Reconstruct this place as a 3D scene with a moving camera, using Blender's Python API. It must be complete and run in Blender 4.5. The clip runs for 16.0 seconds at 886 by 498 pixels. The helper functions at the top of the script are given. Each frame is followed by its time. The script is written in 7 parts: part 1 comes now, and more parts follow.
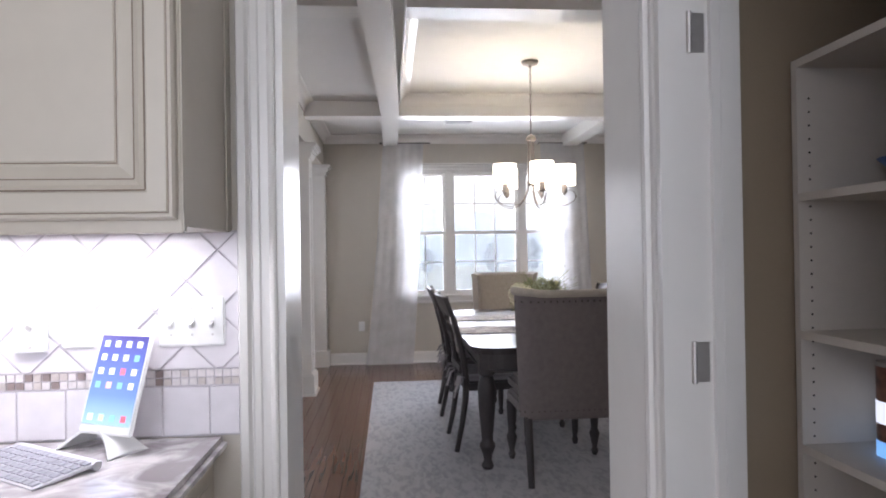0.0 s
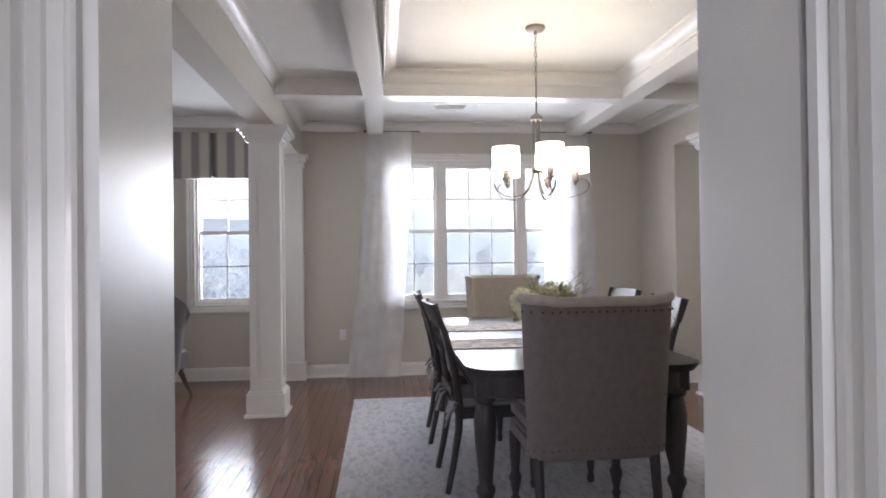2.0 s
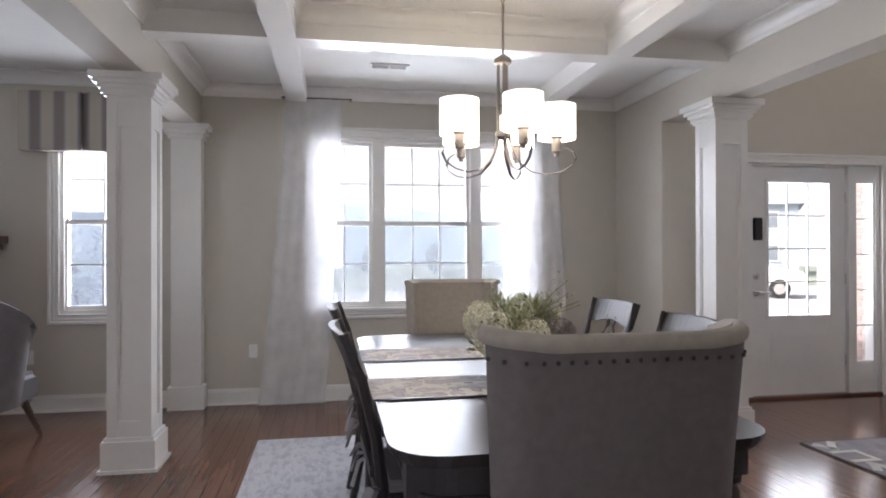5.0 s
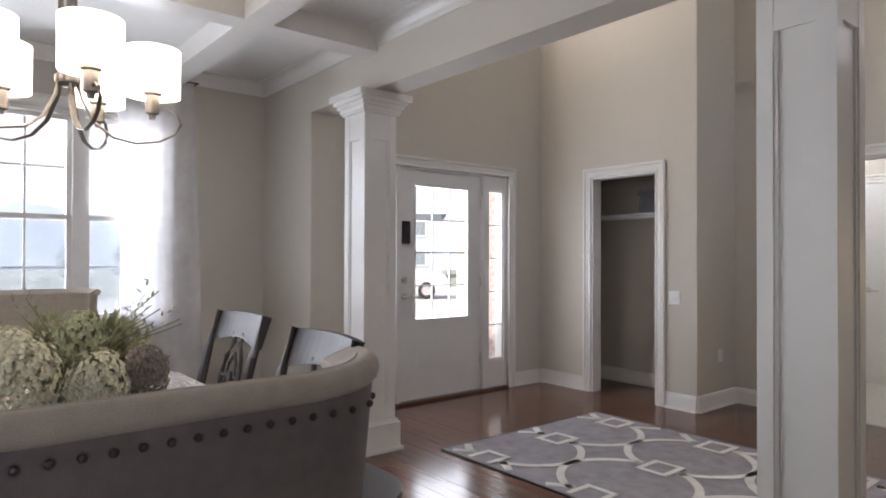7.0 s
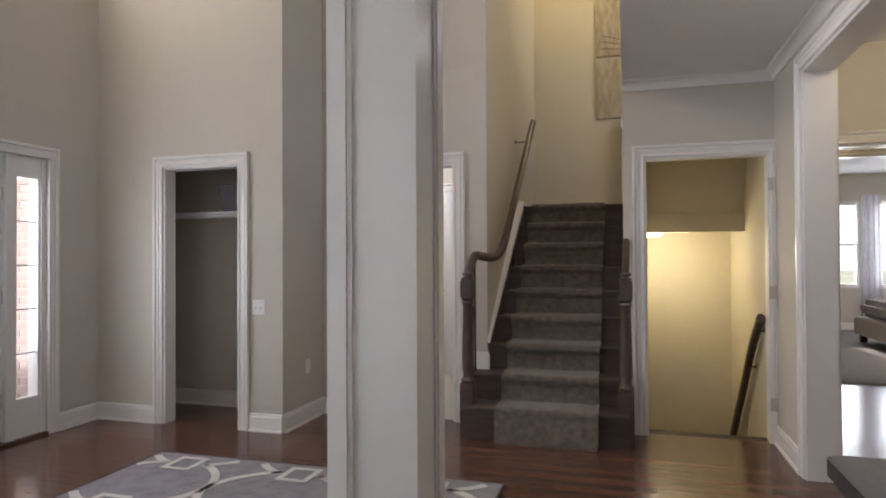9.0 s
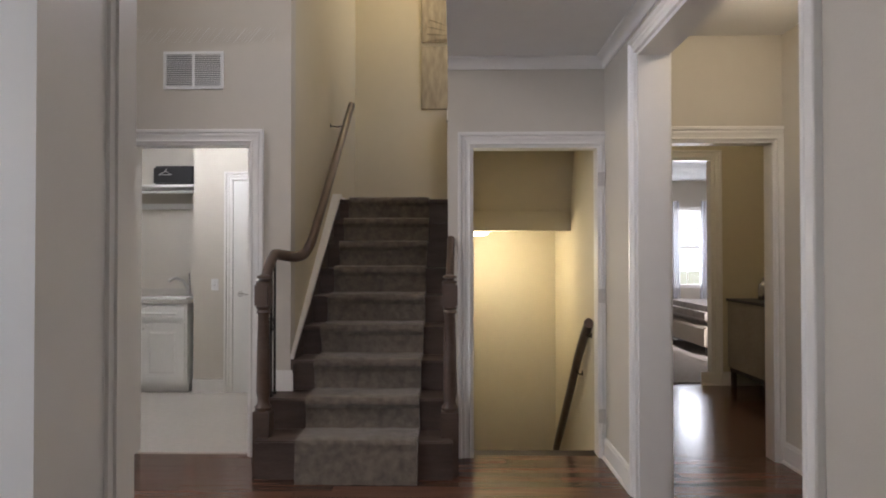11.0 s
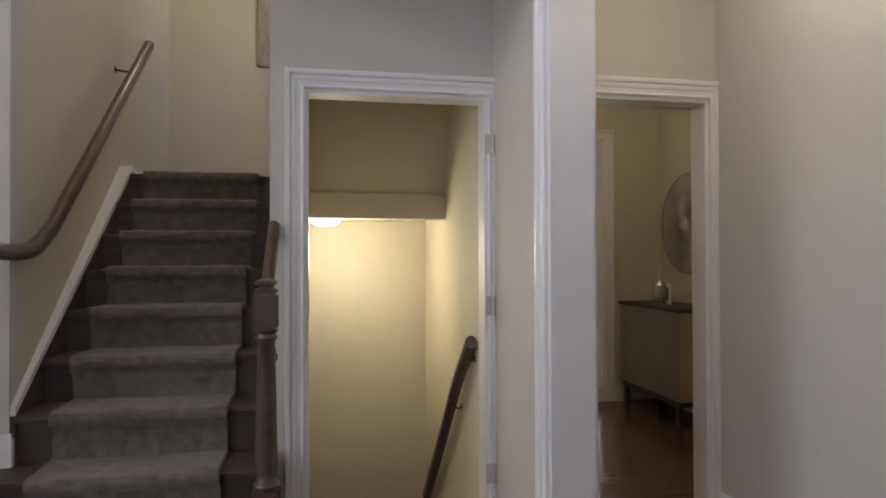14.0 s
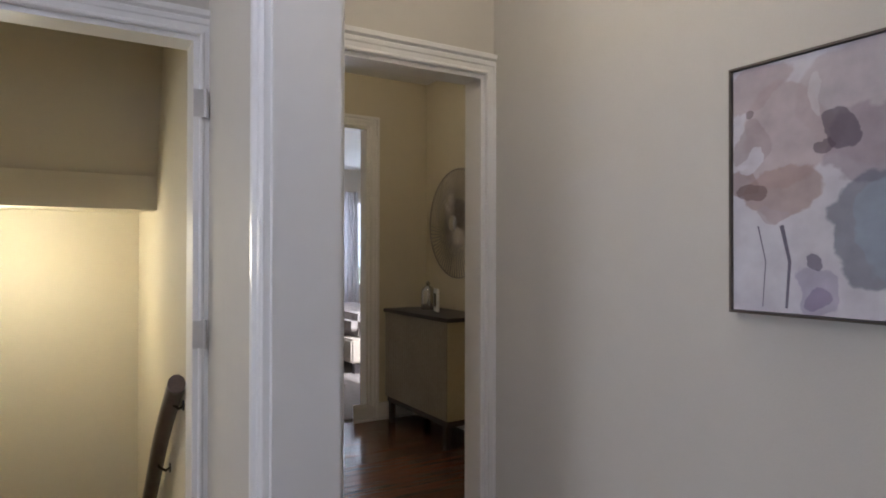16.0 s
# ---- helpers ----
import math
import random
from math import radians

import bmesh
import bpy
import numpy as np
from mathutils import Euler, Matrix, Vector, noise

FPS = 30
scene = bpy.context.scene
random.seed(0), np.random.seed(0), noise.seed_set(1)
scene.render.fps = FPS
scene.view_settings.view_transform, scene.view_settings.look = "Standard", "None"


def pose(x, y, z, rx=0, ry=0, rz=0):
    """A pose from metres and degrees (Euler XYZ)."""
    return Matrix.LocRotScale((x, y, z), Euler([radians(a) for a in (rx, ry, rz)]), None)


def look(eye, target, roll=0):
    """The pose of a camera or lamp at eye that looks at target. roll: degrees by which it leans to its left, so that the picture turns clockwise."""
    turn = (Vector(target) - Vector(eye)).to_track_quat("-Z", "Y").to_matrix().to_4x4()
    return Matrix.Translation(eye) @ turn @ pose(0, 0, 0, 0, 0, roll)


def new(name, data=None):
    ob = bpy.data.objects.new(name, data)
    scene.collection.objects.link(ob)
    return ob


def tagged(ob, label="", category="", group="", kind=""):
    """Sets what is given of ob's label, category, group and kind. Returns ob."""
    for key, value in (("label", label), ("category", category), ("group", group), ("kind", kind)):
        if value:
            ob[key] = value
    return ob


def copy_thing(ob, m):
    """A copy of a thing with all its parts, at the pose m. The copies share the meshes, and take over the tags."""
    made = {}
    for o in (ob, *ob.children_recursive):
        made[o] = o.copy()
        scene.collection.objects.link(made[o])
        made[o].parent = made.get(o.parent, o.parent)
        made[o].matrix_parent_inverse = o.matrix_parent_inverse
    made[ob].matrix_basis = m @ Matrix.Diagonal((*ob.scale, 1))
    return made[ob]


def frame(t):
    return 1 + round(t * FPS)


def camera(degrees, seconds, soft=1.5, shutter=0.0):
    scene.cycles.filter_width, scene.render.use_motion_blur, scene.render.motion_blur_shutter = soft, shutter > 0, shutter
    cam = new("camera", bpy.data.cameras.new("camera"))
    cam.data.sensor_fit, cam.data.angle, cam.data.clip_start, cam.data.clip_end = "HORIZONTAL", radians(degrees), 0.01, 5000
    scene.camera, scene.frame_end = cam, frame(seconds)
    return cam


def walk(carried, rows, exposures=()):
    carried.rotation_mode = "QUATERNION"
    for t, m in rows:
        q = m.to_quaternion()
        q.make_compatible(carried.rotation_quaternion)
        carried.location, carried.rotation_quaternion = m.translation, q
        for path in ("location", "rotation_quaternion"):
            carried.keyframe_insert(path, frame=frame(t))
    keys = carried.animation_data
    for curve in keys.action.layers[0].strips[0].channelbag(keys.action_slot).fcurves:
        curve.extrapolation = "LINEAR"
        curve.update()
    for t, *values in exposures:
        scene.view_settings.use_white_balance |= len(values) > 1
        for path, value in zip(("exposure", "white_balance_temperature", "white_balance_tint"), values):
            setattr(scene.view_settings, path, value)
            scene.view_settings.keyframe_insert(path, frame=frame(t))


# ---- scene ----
cam = camera(69.7, 16.0, soft=1.9)
PATH = [
    (0, (0.864, 1.461, 1.326), (1.03, 3.454, 1.336), -0.9),
    (0.5, (0.881, 1.627, 1.319), (1.047, 3.62, 1.329), -0.9),
    (1, (0.88, 1.802, 1.322), (1.062, 3.794, 1.332), -0.8),
    (1.5, (0.921, 2.002, 1.327), (1.111, 3.993, 1.336), -0.7),
    (2, (0.943, 2.208, 1.298), (1.134, 4.199, 1.317), -0.7),
    (2.5, (0.971, 2.418, 1.336), (1.155, 4.41, 1.341), -0.6),
    (3, (1.0, 2.609, 1.358), (1.209, 4.598, 1.352), -0.5),
    (5.5, (1.255, 3.625, 1.293), (1.715, 5.571, 1.313), 0.0),
    (6, (1.358, 3.759, 1.286), (1.999, 5.654, 1.314), 0.0),
    (6.5, (1.495, 3.871, 1.323), (2.395, 5.658, 1.335), 0.2),
    (7, (1.615, 3.993, 1.292), (2.881, 5.54, 1.315), 0.2),
    (7.5, (1.796, 4.097, 1.264), (3.292, 5.424, 1.304), -0.2),
    (8, (1.986, 4.127, 1.278), (3.62, 5.279, 1.314), -0.2),
    (8.5, (2.148, 4.229, 1.325), (3.956, 5.083, 1.349), -0.3),
    (9, (2.309, 4.241, 1.321), (4.23, 4.798, 1.346), -0.3),
    (9.5, (2.498, 4.277, 1.319), (4.462, 4.654, 1.349), -0.3),
    (12, (3.465, 4.196, 1.302), (5.462, 4.081, 1.326), -0.0),
    (12.5, (3.689, 4.185, 1.299), (5.681, 3.999, 1.323), -0.1),
    (13, (3.894, 4.162, 1.291), (5.873, 3.872, 1.313), -0.1),
    (13.5, (4.114, 4.096, 1.306), (6.085, 3.76, 1.329), -0.1),
    (14, (4.329, 4.043, 1.293), (6.294, 3.669, 1.316), -0.2),
    (14.5, (4.541, 4.0, 1.296), (6.474, 3.487, 1.317), -0.1),
    (15, (4.733, 3.919, 1.309), (6.613, 3.237, 1.325), 0.0),
    (15.5, (4.881, 3.789, 1.328), (6.702, 2.96, 1.341), -0.0),
    (16, (5.013, 3.666, 1.326), (6.726, 2.633, 1.341), 0.1),
]
walk(cam, [(t, look(eye, target, roll)) for t, eye, target, roll in PATH], exposures=[(0, 1.1, 6350, 16), (5.5, 1.0, 6300, 15), (8.5, 0.95, 6450, 15), (12, 0.93, 6250, 16), (16, 0.95, 5700, 15)])

# ---- world and large lights ----
world = bpy.data.worlds.new("world")
scene.world = world
world.use_nodes = True
_n = world.node_tree.nodes
_sky = _n.new("ShaderNodeTexSky")
_sky.sky_type = "NISHITA"
_sky.sun_disc = False
_sky.sun_elevation, _sky.sun_rotation = radians(43), radians(263)
_sky.air_density, _sky.dust_density = 1.0, 5.0
_n["Background"].inputs[1].default_value = 0.15
world.node_tree.links.new(_sky.outputs[0], _n["Background"].inputs[0])


def area(name, eye, target, sx, sy, power, color, spread=180):
    d = bpy.data.lights.new(name, "AREA")
    d.shape, d.size, d.size_y, d.energy, d.color, d.spread = "RECTANGLE", sx, sy, power, color, radians(spread)
    ob = new(name, d)
    ob.matrix_world = look(eye, target)
    return ob


def point(name, at, power, color, r=0.05):
    d = bpy.data.lights.new(name, "POINT")
    d.energy, d.color, d.shadow_soft_size = power, color, r
    ob = new(name, d)
    ob.location = at
    return ob


DAY = (0.86, 0.92, 1.0)
WARM = (1.0, 0.72, 0.38)
sun_data = bpy.data.lights.new("sun", "SUN")
sun_data.energy, sun_data.angle, sun_data.color = 3.2, radians(1.5), (1.0, 0.97, 0.92)
sun = new("sun", sun_data)
sun.matrix_world = look((-10, -1.2, 9.5), (0, 0, 0))
area("sky_dining", (2.03, 9.30, 1.56), (2.03, 5, 1.1), 1.9, 1.5, 50, DAY, 130)
area("sky_living", (-0.70, 9.30, 1.5), (-0.9, 5, 1.0), 0.55, 1.3, 20, DAY)
area("sky_door", (5.3, 8.66, 1.3), (5.3, 4, 0.9), 1.4, 1.2, 24, DAY)
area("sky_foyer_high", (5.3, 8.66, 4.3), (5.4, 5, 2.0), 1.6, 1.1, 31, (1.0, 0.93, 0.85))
area("sky_bedroom", (15.2, 0.4, 1.4), (10, 0.8, 1.0), 2.4, 1.5, 62, DAY)
# added fill just inside the solid west wall, which has no window
area("fill_living_west", (-3.9, 5.5, 1.5), (0, 5.0, 1.2), 2.0, 1.5, 22, DAY)
# added fill behind the camera to lift the cabinets; no window backs it
area("fill_kitchen", (0.3, -0.95, 1.7), (0.6, 3, 1.4), 2.4, 1.6, 34, DAY)
area("under_cabinet", (-0.10, 2.84, 1.365), (-0.10, 2.88, 0.9), 1.0, 0.08, 2.6, (0.95, 0.95, 1.0))
point("hall_lamp", (6.2, 2.6, 2.62), 5, (1.0, 0.86, 0.62), 0.10)
point("vestibule_lamp", (8.4, 2.2, 2.60), 5, (1.0, 0.82, 0.52), 0.10)
point("basement_lamp", (8.52, 3.96, 1.33), 8.4, (1.0, 0.90, 0.64), 0.12)
# unseen warm fill standing in for a lamp high in the foyer
point("stair_fill", (9.3, 4.4, 4.9), 10, (1.0, 0.80, 0.46), 0.15)
point("bedroom_lamp", (11.2, 1.1, 2.62), 14, (1.0, 0.93, 0.82), 0.06)
point("laundry_lamp", (8.3, 6.6, 2.55), 17, (0.93, 0.96, 1.0), 0.12)
# added fill for the stair foot and floor; the passage has no lamp
area("passage_fill", (5.9, 3.8, 2.614), (5.9, 3.81, 0), 0.03, 0.03, 2.4, (0.95, 0.92, 1.0))
for k in range(5):
    a_ = radians(-85 + 72 * k)
    point("chandelier_bulb", (1.97 + 0.25 * math.cos(a_), 6.33 + 0.25 * math.sin(a_), 1.915), 3.1, (1.0, 0.84, 0.58), 0.03)

# ---- materials ----


def mat(name, color, rough=0.6, metal=0.0, bump=0.0, scale=40.0, vary=0.05, spec=0.5, stretch=(1, 1, 1), glow=None, coat=0.0, sheen=0.0):
    m = bpy.data.materials.new(name)
    m.use_nodes = True
    n, l = m.node_tree.nodes, m.node_tree.links
    b = n["Principled BSDF"]
    b.inputs["Roughness"].default_value, b.inputs["Metallic"].default_value = rough, metal
    b.inputs["Specular IOR Level"].default_value = spec
    b.inputs["Coat Weight"].default_value = coat
    b.inputs["Sheen Weight"].default_value = sheen
    co = n.new("ShaderNodeTexCoord")
    mp = n.new("ShaderNodeMapping")
    mp.inputs["Scale"].default_value = stretch
    l.new(co.outputs["Object"], mp.inputs[0])
    big, fine, mix = n.new("ShaderNodeTexNoise"), n.new("ShaderNodeTexNoise"), n.new("ShaderNodeMixRGB")
    big.inputs["Scale"].default_value, fine.inputs["Scale"].default_value = scale / 15, scale
    fine.inputs["Detail"].default_value = 5
    l.new(mp.outputs[0], big.inputs[0]), l.new(mp.outputs[0], fine.inputs[0])
    add = n.new("ShaderNodeMath")
    add.operation = "ADD"
    l.new(big.outputs[0], add.inputs[0]), l.new(fine.outputs[0], add.inputs[1])
    rng = n.new("ShaderNodeMapRange")
    rng.inputs["From Min"].default_value, rng.inputs["From Max"].default_value = 0.7, 1.3
    l.new(add.outputs[0], rng.inputs[0]), l.new(rng.outputs[0], mix.inputs[0])
    mix.inputs[1].default_value = (*[c * (1 - vary) for c in color], 1)
    mix.inputs[2].default_value = (*[min(1, c * (1 + vary)) for c in color], 1)
    l.new(mix.outputs[0], b.inputs["Base Color"])
    if bump:
        bp = n.new("ShaderNodeBump")
        bp.inputs["Strength"].default_value, bp.inputs["Distance"].default_value = bump, 0.003
        l.new(fine.outputs[0], bp.inputs["Height"]), l.new(bp.outputs[0], b.inputs["Normal"])
    if glow:
        b.inputs["Emission Color"].default_value, b.inputs["Emission Strength"].default_value = (*glow[0], 1), glow[1]
    return m


M = {}
M["wall"] = mat("wall_paint", (0.57, 0.53, 0.465), 0.75, bump=0.15, scale=160, vary=0.015)
M["wall_warm"] = mat("wall_paint_stair", (0.60, 0.54, 0.40), 0.75, bump=0.15, scale=160, vary=0.015)
# pantry walls get a darker taupe than the other walls
M["pantry"] = mat("pantry_taupe", (0.30, 0.235, 0.165), 0.75, bump=0.15, scale=160, vary=0.02)
M["ceil"] = mat("ceiling_paint", (0.78, 0.77, 0.75), 0.8, bump=0.2, scale=90, vary=0.02)
M["trim"] = mat("trim_gloss_paint", (0.78, 0.76, 0.73), 0.28, bump=0.03, scale=12, vary=0.02)
M["door"] = mat("door_paint", (0.78, 0.77, 0.75), 0.35, bump=0.03, scale=12, vary=0.02)
M["cabinet"] = mat("cream_cabinet", (0.58, 0.53, 0.45), 0.38, bump=0.04, scale=18, vary=0.03)
M["glaze"] = mat("cabinet_glaze", (0.20, 0.15, 0.11), 0.5, vary=0.1)
M["white"] = mat("white_plastic", (0.8, 0.8, 0.79), 0.35, vary=0.02)
M["carpet"] = mat("bedroom_carpet", (0.20, 0.18, 0.17), 0.95, bump=0.8, scale=260, vary=0.15)
M["tilefloor"] = mat("laundry_vinyl", (0.52, 0.49, 0.45), 0.45, bump=0.05, scale=20, vary=0.06)
M["darkwood"] = mat("espresso_wood", (0.035, 0.028, 0.029), 0.5, bump=0.1, scale=60, vary=0.25, stretch=(1, 8, 1), coat=0.0)
M["rail"] = mat("stained_oak_rail", (0.088, 0.056, 0.041), 0.35, bump=0.08, scale=50, vary=0.25, stretch=(6, 1, 6), coat=0.3)
# darker copy of the chair linen, with the back's shade put into its colour
M["linen"] = mat("host_chair_shaded_fabric", (0.170, 0.142, 0.136), 0.9, bump=0.5, scale=500, vary=0.12, sheen=0.2)
M["linen_light"] = mat("beige_linen", (0.42, 0.37, 0.31), 0.9, bump=0.5, scale=500, vary=0.1, sheen=0.2)
M["nickel"] = mat("brushed_nickel", (0.60, 0.58, 0.56), 0.45, metal=0.9, vary=0.05)
M["iron"] = mat("dark_iron", (0.04, 0.035, 0.03), 0.45, metal=0.8, vary=0.1)
M["boxcloth"] = mat("charcoal_box_cloth", (0.07, 0.068, 0.075), 0.85, bump=0.3, scale=200, vary=0.15)
M["nailhead"] = mat("bronze_nailhead", (0.07, 0.055, 0.05), 0.4, metal=0.6, vary=0.1)
M["black"] = mat("black_plastic", (0.02, 0.02, 0.022), 0.4, vary=0.1)
# lawn greyed and paled: outdoor haze is put into its colour
M["grass"] = mat("grass_lawn", (0.22, 0.24, 0.18), 0.9, bump=0.5, scale=8, vary=0.3)
M["asphalt"] = mat("pale_concrete_road", (0.42, 0.41, 0.40), 0.9, bump=0.4, scale=60, vary=0.15)
# leaves far paler than foliage, with the haze painted into their colour
M["leaf"] = mat("tree_leaves_hazed", (0.34, 0.38, 0.36), 0.8, vary=0.2, scale=5)
M["bark"] = mat("tree_bark", (0.12, 0.09, 0.07), 0.9, bump=0.6, scale=20, vary=0.3)
M["brick"] = mat("porch_brick", (0.45, 0.36, 0.34), 0.85, bump=0.4, scale=60, vary=0.2)
M["mortar"] = mat("mortar", (0.5, 0.47, 0.43), 0.9, bump=0.4, scale=120, vary=0.1)
M["runner"] = mat("stair_runner_carpet", (0.165, 0.135, 0.108), 0.95, bump=1.0, scale=320, vary=0.4, sheen=0.3)
M["floorbase"] = mat("subfloor_gap", (0.02, 0.012, 0.01), 0.6)
M["wood"] = mat("hardwood_plain", (0.11, 0.05, 0.032), 0.22, vary=0.2, scale=30)

# ---- mesh helpers ----


def box(bm, x0, x1, y0, y1, z0, z1):
    r = bmesh.ops.create_cube(bm, size=1)
    bmesh.ops.transform(bm, verts=r["verts"], matrix=Matrix.Translation(((x0 + x1) / 2, (y0 + y1) / 2, (z0 + z1) / 2)) @ Matrix.Diagonal((abs(x1 - x0), abs(y1 - y0), abs(z1 - z0), 1)))
    return r["verts"]


def slab(bm, ax, a0, a1, n0, n1, z0, z1):
    """A box on a wall that runs along ax: a along it, n across it."""
    return box(bm, a0, a1, n0, n1, z0, z1) if ax == "x" else box(bm, n0, n1, a0, a1, z0, z1)


def cyl(bm, r0, r1, z0, z1, x=0, y=0, seg=16):
    r = bmesh.ops.create_cone(bm, segments=seg, radius1=r0, radius2=r1, depth=z1 - z0, cap_ends=True)
    bmesh.ops.transform(bm, verts=r["verts"], matrix=Matrix.Translation((x, y, (z0 + z1) / 2)))
    return r["verts"]


def lathe(bm, profile, x=0, y=0, seg=20):
    """Turned shape from (radius, z) rows."""
    rings = [[bm.verts.new((x + r * math.cos(6.28318 * k / seg), y + r * math.sin(6.28318 * k / seg), z)) for k in range(seg)] for r, z in profile]
    for a, b in zip(rings, rings[1:]):
        for k in range(seg):
            bm.faces.new((a[k], a[(k + 1) % seg], b[(k + 1) % seg], b[k]))
    bm.faces.new(rings[-1])
    bm.faces.new(rings[0][::-1])


def tube(bm, pts, rad, seg=8, flat=1.0):
    """A bar swept along points."""
    pts = [Vector(p) for p in pts]
    rings = []
    for i, p in enumerate(pts):
        d = (pts[min(i + 1, len(pts) - 1)] - pts[max(i - 1, 0)]).normalized()
        up = Vector((0, 0, 1)) if abs(d.z) < 0.95 else Vector((0, 1, 0))
        a = d.cross(up).normalized()
        b = a.cross(d)
        r = rad[i] if isinstance(rad, (list, tuple)) else rad
        rings.append([bm.verts.new(p + a * r * math.cos(6.28318 * k / seg) + b * r * flat * math.sin(6.28318 * k / seg)) for k in range(seg)])
    for a, b in zip(rings, rings[1:]):
        for k in range(seg):
            bm.faces.new((a[k], b[k], b[(k + 1) % seg], a[(k + 1) % seg]))
    bm.faces.new(rings[0])
    bm.faces.new(rings[-1][::-1])


def soften(bm, w=0.005, seg=2):
    bmesh.ops.bevel(bm, geom=[e for e in bm.edges if len(e.link_faces) == 2 and e.calc_face_angle(0) > 0.6], offset=w, segments=seg, affect="EDGES", clamp_overlap=True)


def part(name, bm, material, parent=None, label="", smooth=False, kind=""):
    me = bpy.data.meshes.new(name)
    bmesh.ops.recalc_face_normals(bm, faces=bm.faces)
    if smooth:
        for f in bm.faces:
            f.smooth = True
    bm.to_mesh(me)
    bm.free()
    me.materials.append(M[material] if isinstance(material, str) else material)
    if smooth:
        me.set_sharp_from_angle(angle=radians(40))
    ob = new(name, me)
    if parent:
        ob.parent = parent
    if label or kind:
        tagged(ob, label, "", "", kind)
    return ob


def thing(name, at, label, category, group="", rz=0.0):
    ob = new(name)
    ob.empty_display_size = 0.1
    ob.location, ob.rotation_euler = at, (0, 0, radians(rz))
    return tagged(ob, label, category, group)


def structure(name, bm, material, label, smooth=False):
    return tagged(part(name, bm, material, smooth=smooth), label, name.split("_")[0], "", "structure")


def wall(name, ax, a0, a1, n0, n1, z0, z1, material, label, holes=()):
    """A wall with thickness, and openings (a0, a1, z0, z1) through it."""
    bm = bmesh.new()
    cuts = sorted({a0, a1, *[h[0] for h in holes], *[h[1] for h in holes]})
    for c0, c1 in zip(cuts, cuts[1:]):
        mid = (c0 + c1) / 2
        inside = sorted([h for h in holes if h[0] < mid < h[1]], key=lambda h: h[2])
        z = z0
        for h in inside:
            if h[2] > z:
                slab(bm, ax, c0, c1, n0, n1, z, h[2])
            z = h[3]
        if z < z1:
            slab(bm, ax, c0, c1, n0, n1, z, z1)
    bmesh.ops.remove_doubles(bm, verts=bm.verts, dist=1e-5)
    seen = {}
    for f in list(bm.faces):
        key = tuple(round(c, 4) for c in f.calc_center_median())
        seen.setdefault(key, []).append(f)
    bmesh.ops.delete(bm, geom=[f for g in seen.values() if len(g) > 1 for f in g], context="FACES_ONLY")
    return structure(name, bm, material, label)


def casing(ax, a0, a1, z1, n, s, w=0.085, z0=0.0, sill=False, label="white painted stepped door casing"):
    """Moulded trim, mitred, round an opening a0..a1 up to z1 on the wall face at n; s is the side it faces."""
    bm = bmesh.new()
    prof = ((0, 0), (0, 0.016), (0.005, 0.019), (0.012, 0.016), (0.016, 0.011), (0.034, 0.012), (0.038, 0.017), (0.052, 0.018), (0.057, 0.013), (w - 0.026, 0.015), (w - 0.020, 0.026), (w - 0.003, 0.027), (w, 0.022), (w, 0))
    rows = []
    for b, t in prof:
        m = n + s * t
        low = z0 - b if sill else z0
        ring = [(a0 - b, low), (a0 - b, z1 + b), (a1 + b, z1 + b), (a1 + b, low)]
        rows.append([bm.verts.new((a, m, z) if ax == "x" else (m, a, z)) for a, z in ring])
    for p, q in zip(rows, rows[1:]):
        for k in range(4 if sill else 3):
            j = (k + 1) % 4
            bm.faces.new((p[k], p[j], q[j], q[k]))
    return structure("trim", bm, "trim", label)


def jamb(ax, a0, a1, z1, n0, n1, label="white painted door jamb lining"):
    bm = bmesh.new()
    t = 0.018
    slab(bm, ax, a0, a0 + t, n0, n1, 0, z1)
    slab(bm, ax, a1 - t, a1, n0, n1, 0, z1)
    slab(bm, ax, a0 + t, a1 - t, n0, n1, z1 - t, z1)
    return structure("trim", bm, "trim", label)


def baseboard(runs, label="white painted baseboard with a stepped cap"):
    """Runs of (ax, a0, a1, face, side)."""
    bm = bmesh.new()
    prof = ((0, 0), (0.028, 0), (0.028, 0.010), (0.022, 0.018), (0.016, 0.019), (0.016, 0.112), (0.012, 0.118), (0.011, 0.130), (0.006, 0.136), (0, 0.137))
    for ax, a0, a1, n, s in runs:
        ends = [[bm.verts.new((a, n + s * p, z) if ax == "x" else (n + s * p, a, z)) for p, z in prof] for a in sorted((a0, a1))]
        for k in range(len(prof) - 1):
            bm.faces.new((ends[0][k], ends[0][k + 1], ends[1][k + 1], ends[1][k]))
        bm.faces.new(ends[0]), bm.faces.new(ends[1][::-1])
    return structure("baseboard", bm, "trim", label)


